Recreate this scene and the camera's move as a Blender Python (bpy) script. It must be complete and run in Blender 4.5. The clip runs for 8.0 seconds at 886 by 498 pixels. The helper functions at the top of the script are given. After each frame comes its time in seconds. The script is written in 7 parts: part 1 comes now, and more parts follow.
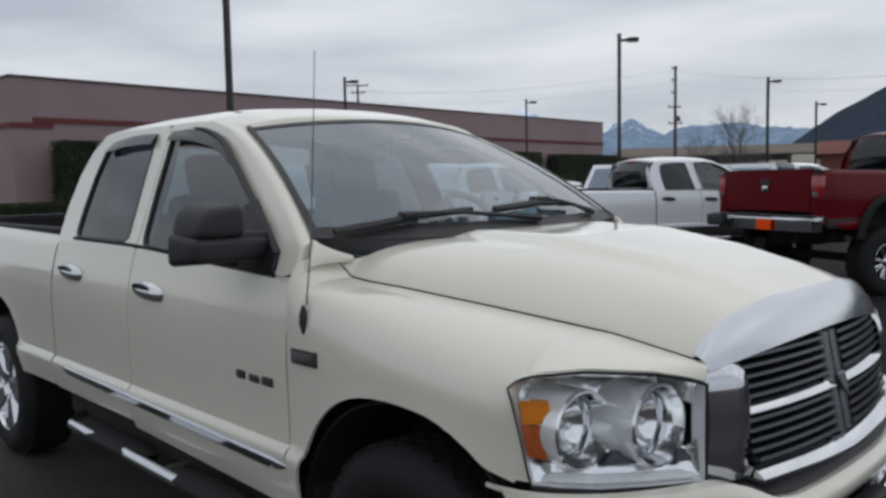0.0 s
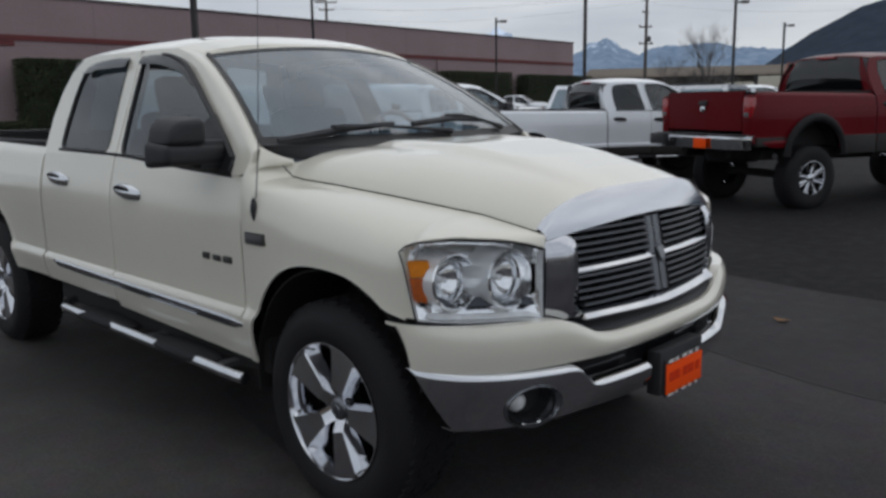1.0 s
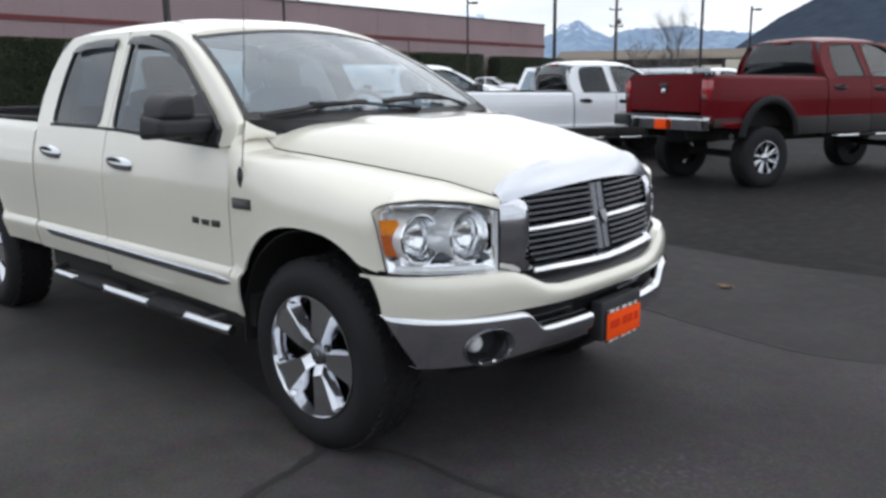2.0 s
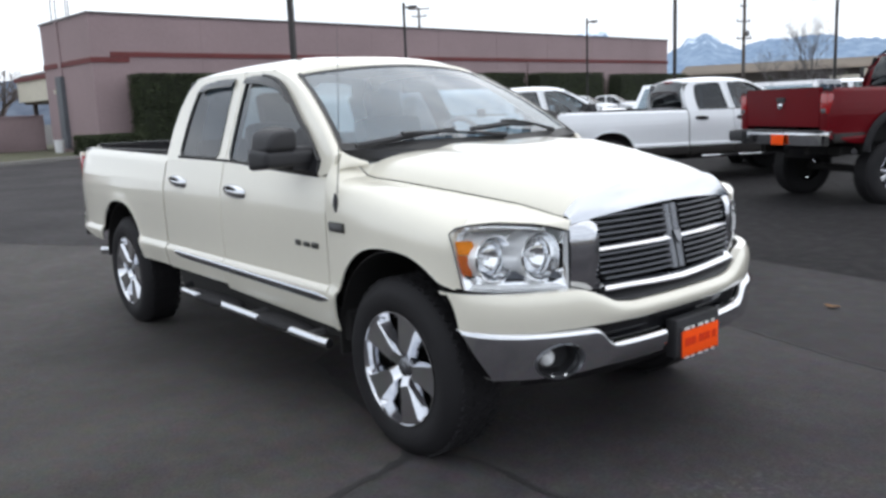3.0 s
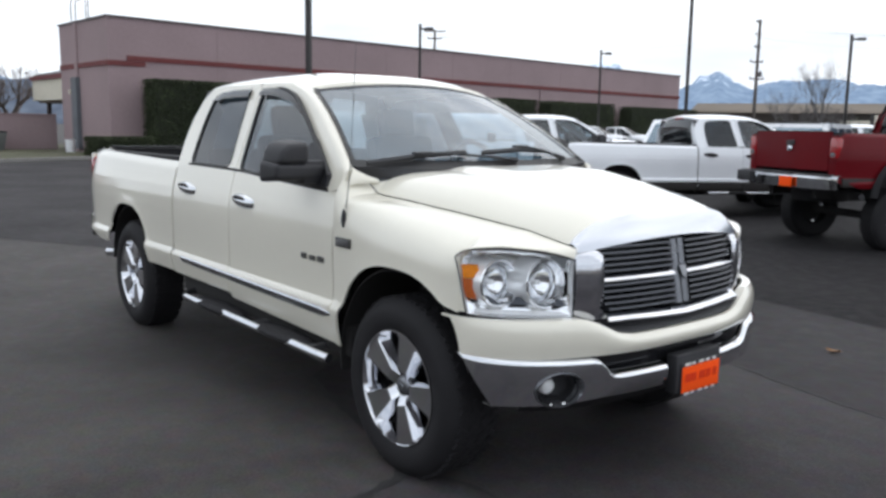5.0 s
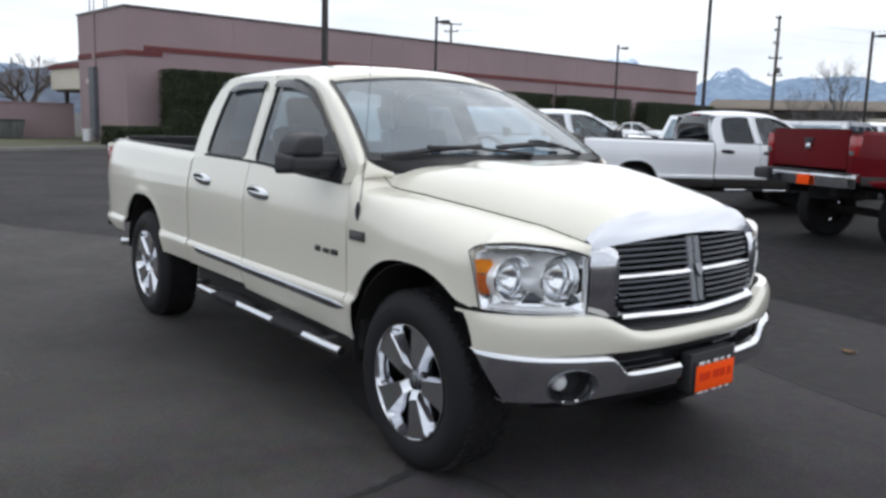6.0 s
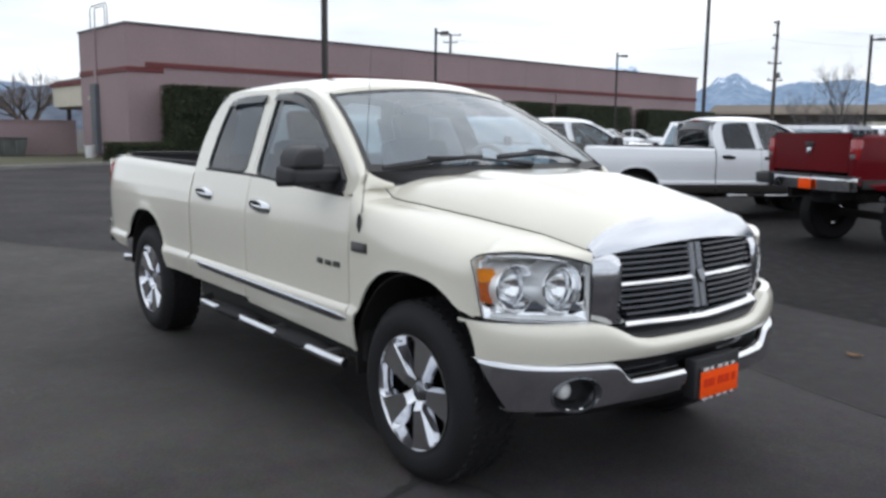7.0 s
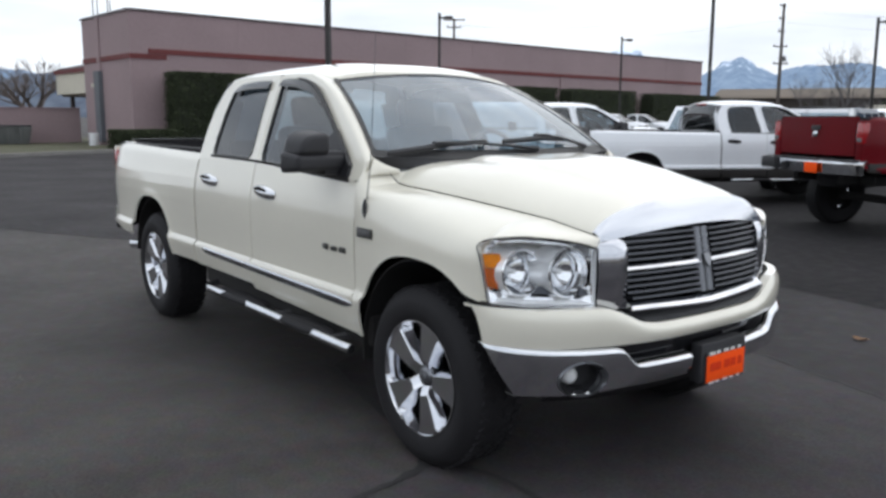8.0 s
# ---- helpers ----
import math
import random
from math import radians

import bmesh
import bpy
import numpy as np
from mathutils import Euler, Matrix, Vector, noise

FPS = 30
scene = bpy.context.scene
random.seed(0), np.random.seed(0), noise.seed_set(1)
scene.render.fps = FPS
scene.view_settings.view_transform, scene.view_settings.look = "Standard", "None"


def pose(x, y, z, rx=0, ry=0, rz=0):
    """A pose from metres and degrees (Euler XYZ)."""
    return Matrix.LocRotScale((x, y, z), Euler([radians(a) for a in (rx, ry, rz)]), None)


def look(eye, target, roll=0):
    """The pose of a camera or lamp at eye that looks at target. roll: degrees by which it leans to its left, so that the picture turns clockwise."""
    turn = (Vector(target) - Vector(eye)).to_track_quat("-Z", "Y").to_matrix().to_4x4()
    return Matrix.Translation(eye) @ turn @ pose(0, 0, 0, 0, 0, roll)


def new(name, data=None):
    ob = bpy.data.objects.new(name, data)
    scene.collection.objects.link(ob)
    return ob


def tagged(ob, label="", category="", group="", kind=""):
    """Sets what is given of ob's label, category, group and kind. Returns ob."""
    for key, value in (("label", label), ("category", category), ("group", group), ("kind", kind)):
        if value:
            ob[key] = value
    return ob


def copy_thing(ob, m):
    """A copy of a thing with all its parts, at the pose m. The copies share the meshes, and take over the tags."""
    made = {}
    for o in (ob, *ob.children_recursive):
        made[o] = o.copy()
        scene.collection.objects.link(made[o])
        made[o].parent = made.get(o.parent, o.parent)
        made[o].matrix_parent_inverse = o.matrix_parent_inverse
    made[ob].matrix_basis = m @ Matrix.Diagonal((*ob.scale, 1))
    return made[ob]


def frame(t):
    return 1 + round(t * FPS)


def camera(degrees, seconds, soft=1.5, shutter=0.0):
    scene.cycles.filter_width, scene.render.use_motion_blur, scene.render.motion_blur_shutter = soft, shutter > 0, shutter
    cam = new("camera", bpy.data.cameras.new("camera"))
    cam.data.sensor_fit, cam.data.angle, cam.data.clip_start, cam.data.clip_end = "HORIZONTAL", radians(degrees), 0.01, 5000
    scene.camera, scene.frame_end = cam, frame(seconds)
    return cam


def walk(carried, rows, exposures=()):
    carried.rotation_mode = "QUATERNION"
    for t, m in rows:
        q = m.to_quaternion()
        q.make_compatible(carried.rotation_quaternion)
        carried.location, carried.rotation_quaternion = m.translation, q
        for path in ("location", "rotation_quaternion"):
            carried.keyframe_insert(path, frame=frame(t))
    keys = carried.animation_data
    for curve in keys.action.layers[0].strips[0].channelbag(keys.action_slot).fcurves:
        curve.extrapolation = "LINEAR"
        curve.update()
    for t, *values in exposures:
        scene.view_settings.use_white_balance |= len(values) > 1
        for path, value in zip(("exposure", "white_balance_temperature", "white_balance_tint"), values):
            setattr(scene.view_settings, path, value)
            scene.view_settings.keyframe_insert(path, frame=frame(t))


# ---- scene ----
cam = camera(57.0, 8.0, soft=3.0)
PATH = [
    (0, (1.71, -2.415, 1.571), (0.278, -1.028, 1.407), -1.1),
    (0.5, (2.013, -2.612, 1.583), (0.592, -1.221, 1.371), 0.1),
    (1, (2.383, -2.777, 1.561), (1.014, -1.363, 1.206), -0.9),
    (1.2, (2.451, -2.841, 1.565), (1.122, -1.386, 1.222), -0.5),
    (2.3, (2.795, -3.074, 1.547), (1.485, -1.622, 1.126), -0.4),
    (2.5, (2.889, -3.057, 1.549), (1.572, -1.617, 1.112), 0.3),
    (3, (2.96, -3.067, 1.585), (1.433, -1.821, 1.243), -2.4),
    (3.5, (2.973, -3.065, 1.584), (1.443, -1.833, 1.209), -0.9),
    (4, (2.97, -3.076, 1.58), (1.482, -1.802, 1.179), 1.0),
    (4.5, (2.964, -3.082, 1.583), (1.437, -1.825, 1.289), 0.6),
    (6, (2.942, -3.075, 1.589), (1.387, -1.855, 1.282), 1.6),
    (6.5, (2.942, -3.069, 1.587), (1.372, -1.87, 1.273), 0.5),
    (7, (2.949, -3.073, 1.589), (1.386, -1.857, 1.307), 0.6),
    (7.5, (2.946, -3.074, 1.585), (1.388, -1.857, 1.287), 0.2),
    (8, (2.945, -3.077, 1.586), (1.38, -1.873, 1.27), 0.3),
]
EXPOSURES = [(0, -0.07), (0.5, -0.18), (1.2, -0.07), (2.3, 0.90), (3.0, 0.93), (4.0, 0.93), (4.7, 0.85), (6.0, 0.71), (8, 0.69)]
walk(cam, [(t, look(eye, target, roll)) for t, eye, target, roll in PATH], EXPOSURES)


# ---- sky and light ----
SUN_EL, SUN_AZ = 50.0, 100.0
world = bpy.data.worlds.new("overcast")
scene.world = world
world.use_nodes = True
wt = world.node_tree
for n in list(wt.nodes):
    wt.nodes.remove(n)
w_out = wt.nodes.new("ShaderNodeOutputWorld")
w_bg = wt.nodes.new("ShaderNodeBackground")
w_sky = wt.nodes.new("ShaderNodeTexSky")
w_sky.sky_type, w_sky.sun_disc = "NISHITA", False
w_sky.sun_elevation, w_sky.sun_rotation = radians(SUN_EL), radians(90 - SUN_AZ)
w_sky.air_density, w_sky.dust_density = 1.0, 4.0
w_dim = wt.nodes.new("ShaderNodeMixRGB")
w_dim.blend_type, w_dim.inputs[0].default_value = "MULTIPLY", 1.0
w_dim.inputs[2].default_value = (0.1, 0.1, 0.1, 1)
w_co = wt.nodes.new("ShaderNodeTexCoord")
w_map = wt.nodes.new("ShaderNodeMapping")
w_map.inputs["Scale"].default_value = (1.6, 1.6, 9.0)
w_noise = wt.nodes.new("ShaderNodeTexNoise")
w_noise.inputs["Scale"].default_value, w_noise.inputs["Detail"].default_value = 1.6, 6.0
w_noise.inputs["Roughness"].default_value = 0.5
w_ramp = wt.nodes.new("ShaderNodeValToRGB")
w_ramp.color_ramp.elements[0].position, w_ramp.color_ramp.elements[0].color = 0.32, (0.50, 0.55, 0.63, 1)
w_ramp.color_ramp.elements[1].position, w_ramp.color_ramp.elements[1].color = 0.68, (0.80, 0.84, 0.89, 1)
w_mix = wt.nodes.new("ShaderNodeMixRGB")
w_mix.inputs[0].default_value = 0.92
wt.links.new(w_co.outputs["Generated"], w_map.inputs[0])
wt.links.new(w_map.outputs[0], w_noise.inputs["Vector"])
wt.links.new(w_noise.outputs[0], w_ramp.inputs[0])
wt.links.new(w_sky.outputs[0], w_dim.inputs[1])
wt.links.new(w_dim.outputs[0], w_mix.inputs[1])
wt.links.new(w_ramp.outputs[0], w_mix.inputs[2])
wt.links.new(w_mix.outputs[0], w_bg.inputs[0])
w_bg.inputs[1].default_value = 1.0
wt.links.new(w_bg.outputs[0], w_out.inputs[0])

sun = new("sun", bpy.data.lights.new("sun", "SUN"))
sun.data.energy, sun.data.angle, sun.data.color = 0.5, radians(120), (1.0, 0.97, 0.93)
sun.matrix_world = look((40 * math.cos(radians(SUN_AZ)) * math.cos(radians(SUN_EL)), 40 * math.sin(radians(SUN_AZ)) * math.cos(radians(SUN_EL)), 40 * math.sin(radians(SUN_EL))), (0, 0, 0))


# ---- materials ----
def material(name, colour, rough=0.5, metal=0.0, vary=0.12, scale=3.0, fine=60.0, bump=0.0, bump_scale=80.0, coat=0.0, spec=0.5, rough_vary=0.1, tint=None, dirt=0.0):
    """Principled surface with variation at two scales, and fine relief."""
    m = bpy.data.materials.new(name)
    m.use_nodes = True
    t = m.node_tree
    p = t.nodes["Principled BSDF"]
    co = t.nodes.new("ShaderNodeTexCoord")
    big, small = t.nodes.new("ShaderNodeTexNoise"), t.nodes.new("ShaderNodeTexNoise")
    for n, sc, det in ((big, scale, 4.0), (small, fine, 3.0)):
        n.inputs["Scale"].default_value, n.inputs["Detail"].default_value = sc, det
        t.links.new(co.outputs["Object"], n.inputs["Vector"])
    add = t.nodes.new("ShaderNodeMath")
    add.operation = "MULTIPLY_ADD"
    t.links.new(small.outputs[0], add.inputs[0])
    add.inputs[1].default_value = 0.45
    t.links.new(big.outputs[0], add.inputs[2])
    ramp = t.nodes.new("ShaderNodeValToRGB")
    low = tint or tuple(c * (1 - vary) for c in colour)
    high = tuple(min(1, c * (1 + vary)) for c in colour)
    ramp.color_ramp.elements[0].position, ramp.color_ramp.elements[0].color = 0.45, (*low, 1)
    ramp.color_ramp.elements[1].position, ramp.color_ramp.elements[1].color = 1.0, (*high, 1)
    t.links.new(add.outputs[0], ramp.inputs[0])
    t.links.new(ramp.outputs[0], p.inputs["Base Color"])
    p.inputs["Metallic"].default_value = metal
    p.inputs["Specular IOR Level"].default_value = spec
    if coat:
        p.inputs["Coat Weight"].default_value, p.inputs["Coat Roughness"].default_value = coat, 0.06
    rr = t.nodes.new("ShaderNodeMapRange")
    rr.inputs["To Min"].default_value, rr.inputs["To Max"].default_value = max(0.0, rough - rough_vary), min(1.0, rough + rough_vary)
    t.links.new(big.outputs[0], rr.inputs[0])
    t.links.new(rr.outputs[0], p.inputs["Roughness"])
    if bump:
        bn, b = t.nodes.new("ShaderNodeTexNoise"), t.nodes.new("ShaderNodeBump")
        bn.inputs["Scale"].default_value, bn.inputs["Detail"].default_value = bump_scale, 4.0
        t.links.new(co.outputs["Object"], bn.inputs["Vector"])
        t.links.new(bn.outputs[0], b.inputs["Height"])
        b.inputs["Strength"].default_value, b.inputs["Distance"].default_value = bump, 0.01
        t.links.new(b.outputs[0], p.inputs["Normal"])
    return m


def clear_glass(name, tint, gloss=0.02, facing=0.06, film=0.0, haze=0.0):
    """Thin pane: see-through with a tint, a bluish dusty film that also carries the sky's sheen, haze that lets
    daylight through, and mirror gloss that grows to grazing.
    """
    m = bpy.data.materials.new(name)
    m.use_nodes = True
    t = m.node_tree
    for n in list(t.nodes):
        t.nodes.remove(n)
    out, mix = t.nodes.new("ShaderNodeOutputMaterial"), t.nodes.new("ShaderNodeMixShader")
    clear, shine = t.nodes.new("ShaderNodeBsdfTransparent"), t.nodes.new("ShaderNodeBsdfGlossy")
    clear.inputs[0].default_value = (*tint, 1)
    shine.inputs["Roughness"].default_value = gloss
    lw, power, scale = t.nodes.new("ShaderNodeLayerWeight"), t.nodes.new("ShaderNodeMath"), t.nodes.new("ShaderNodeMath")
    lw.inputs["Blend"].default_value = 0.5
    power.operation, scale.operation = "POWER", "MULTIPLY_ADD"
    power.inputs[1].default_value = 4.0
    scale.inputs[1].default_value, scale.inputs[2].default_value = 1.0 - facing, facing
    t.links.new(lw.outputs["Facing"], power.inputs[0])
    t.links.new(power.outputs[0], scale.inputs[0])
    t.links.new(scale.outputs[0], mix.inputs[0])
    co, n = t.nodes.new("ShaderNodeTexCoord"), t.nodes.new("ShaderNodeTexNoise")
    n.inputs["Scale"].default_value, n.inputs["Detail"].default_value = 4.0, 5.0
    t.links.new(co.outputs["Object"], n.inputs["Vector"])
    last = clear
    for kind, colour, amount in (("ShaderNodeBsdfDiffuse", (0.35, 0.49, 0.61, 1), film), ("ShaderNodeBsdfTranslucent", (0.80, 0.88, 0.92, 1), haze)):
        if amount:
            s, fm, rr = t.nodes.new(kind), t.nodes.new("ShaderNodeMixShader"), t.nodes.new("ShaderNodeMapRange")
            s.inputs[0].default_value = colour
            rr.inputs["To Min"].default_value, rr.inputs["To Max"].default_value = amount * 0.6, amount * 1.4
            t.links.new(n.outputs[0], rr.inputs[0])
            t.links.new(rr.outputs[0], fm.inputs[0])
            t.links.new(last.outputs[0], fm.inputs[1])
            t.links.new(s.outputs[0], fm.inputs[2])
            last = fm
    t.links.new(last.outputs[0], mix.inputs[1])
    t.links.new(shine.outputs[0], mix.inputs[2])
    t.links.new(mix.outputs[0], out.inputs[0])
    return m


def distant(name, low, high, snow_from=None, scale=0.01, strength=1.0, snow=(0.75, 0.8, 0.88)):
    """Far backdrop of slopes, with snow above a height; haze sits in the colours, lifted by a glow."""
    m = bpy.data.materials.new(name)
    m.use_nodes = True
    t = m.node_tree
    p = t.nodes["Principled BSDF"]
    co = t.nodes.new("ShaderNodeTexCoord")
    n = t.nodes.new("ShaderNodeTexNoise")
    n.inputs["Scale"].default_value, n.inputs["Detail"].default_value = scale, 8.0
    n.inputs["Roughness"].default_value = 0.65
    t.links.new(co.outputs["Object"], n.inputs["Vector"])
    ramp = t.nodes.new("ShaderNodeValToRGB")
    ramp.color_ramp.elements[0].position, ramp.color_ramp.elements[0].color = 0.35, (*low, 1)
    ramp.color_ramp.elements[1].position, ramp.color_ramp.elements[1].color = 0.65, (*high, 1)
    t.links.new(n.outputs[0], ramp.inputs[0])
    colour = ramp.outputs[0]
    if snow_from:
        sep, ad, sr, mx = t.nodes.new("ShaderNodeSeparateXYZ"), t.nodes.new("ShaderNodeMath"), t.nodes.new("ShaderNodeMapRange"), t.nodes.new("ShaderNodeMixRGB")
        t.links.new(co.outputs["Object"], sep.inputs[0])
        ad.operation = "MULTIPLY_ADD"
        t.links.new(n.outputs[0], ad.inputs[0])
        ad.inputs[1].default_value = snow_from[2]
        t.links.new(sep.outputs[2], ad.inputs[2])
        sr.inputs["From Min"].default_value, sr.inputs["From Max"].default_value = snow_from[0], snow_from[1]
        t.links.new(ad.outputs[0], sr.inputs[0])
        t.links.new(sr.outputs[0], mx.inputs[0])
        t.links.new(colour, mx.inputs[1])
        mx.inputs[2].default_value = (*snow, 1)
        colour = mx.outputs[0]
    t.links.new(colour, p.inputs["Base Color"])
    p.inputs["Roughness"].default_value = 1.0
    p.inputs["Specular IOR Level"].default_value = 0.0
    # emission brightens the slopes, though nothing on them shines
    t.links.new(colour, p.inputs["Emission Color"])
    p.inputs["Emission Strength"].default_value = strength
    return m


def asphalt_material(name, dark, light, rough=0.75):
    """Worn asphalt: stone grain, soft stains and long weathered streaks."""
    m = bpy.data.materials.new(name)
    m.use_nodes = True
    t = m.node_tree
    p = t.nodes["Principled BSDF"]
    co = t.nodes.new("ShaderNodeTexCoord")
    noises = []
    for sc, det in ((0.5, 5.0), (7.0, 7.0), (60.0, 5.0)):
        n = t.nodes.new("ShaderNodeTexNoise")
        n.inputs["Scale"].default_value, n.inputs["Detail"].default_value = sc, det
        t.links.new(co.outputs["Object"], n.inputs["Vector"])
        noises.append(n)
    a, b = t.nodes.new("ShaderNodeMath"), t.nodes.new("ShaderNodeMath")
    a.operation = b.operation = "MULTIPLY_ADD"
    t.links.new(noises[1].outputs[0], a.inputs[0])
    a.inputs[1].default_value = 0.5
    t.links.new(noises[0].outputs[0], a.inputs[2])
    t.links.new(noises[2].outputs[0], b.inputs[0])
    b.inputs[1].default_value = 0.5
    t.links.new(a.outputs[0], b.inputs[2])
    ramp = t.nodes.new("ShaderNodeValToRGB")
    ramp.color_ramp.elements[0].position, ramp.color_ramp.elements[0].color = 0.0, (*dark, 1)
    ramp.color_ramp.elements[1].position, ramp.color_ramp.elements[1].color = 1.0, (*light, 1)
    rs = t.nodes.new("ShaderNodeMapRange")
    rs.inputs["From Min"].default_value, rs.inputs["From Max"].default_value = 0.62, 1.22
    t.links.new(b.outputs[0], rs.inputs[0])
    t.links.new(rs.outputs[0], ramp.inputs[0])
    # worn patches where pale stones show
    zone, chips, both, worn = t.nodes.new("ShaderNodeTexNoise"), t.nodes.new("ShaderNodeTexNoise"), t.nodes.new("ShaderNodeMath"), t.nodes.new("ShaderNodeMixRGB")
    zr, cr = t.nodes.new("ShaderNodeMapRange"), t.nodes.new("ShaderNodeMapRange")
    for n, sc, det, r_, lo_, hi_, to_ in ((zone, 1.1, 6.0, zr, 0.52, 0.72, 1.0), (chips, 34.0, 4.0, cr, 0.50, 0.70, 0.5)):
        n.inputs["Scale"].default_value, n.inputs["Detail"].default_value = sc, det
        t.links.new(co.outputs["Object"], n.inputs["Vector"])
        r_.inputs["From Min"].default_value, r_.inputs["From Max"].default_value, r_.inputs["To Max"].default_value = lo_, hi_, to_
        t.links.new(n.outputs[0], r_.inputs[0])
    both.operation = "MULTIPLY"
    t.links.new(zr.outputs[0], both.inputs[0])
    t.links.new(cr.outputs[0], both.inputs[1])
    t.links.new(both.outputs[0], worn.inputs[0])
    t.links.new(ramp.outputs[0], worn.inputs[1])
    worn.inputs[2].default_value = (*(c * 1.7 for c in light), 1)
    hue, over = t.nodes.new("ShaderNodeTexNoise"), t.nodes.new("ShaderNodeMixRGB")
    hue.inputs["Scale"].default_value, hue.inputs["Detail"].default_value = 11.0, 5.0
    t.links.new(co.outputs["Object"], hue.inputs["Vector"])
    over.blend_type, over.inputs[0].default_value = "OVERLAY", 0.28
    t.links.new(worn.outputs[0], over.inputs[1])
    t.links.new(hue.outputs["Color"], over.inputs[2])
    t.links.new(over.outputs[0], p.inputs["Base Color"])
    rr = t.nodes.new("ShaderNodeMapRange")
    rr.inputs["From Min"].default_value, rr.inputs["From Max"].default_value = 0.3, 0.7
    rr.inputs["To Min"].default_value, rr.inputs["To Max"].default_value = rough - 0.12, rough + 0.15
    t.links.new(noises[1].outputs[0], rr.inputs[0])
    t.links.new(rr.outputs[0], p.inputs["Roughness"])
    p.inputs["Specular IOR Level"].default_value = 0.17
    bmp = t.nodes.new("ShaderNodeBump")
    bmp.inputs["Strength"].default_value, bmp.inputs["Distance"].default_value = 0.45, 0.006
    t.links.new(noises[2].outputs[0], bmp.inputs["Height"])
    t.links.new(bmp.outputs[0], p.inputs["Normal"])
    return m


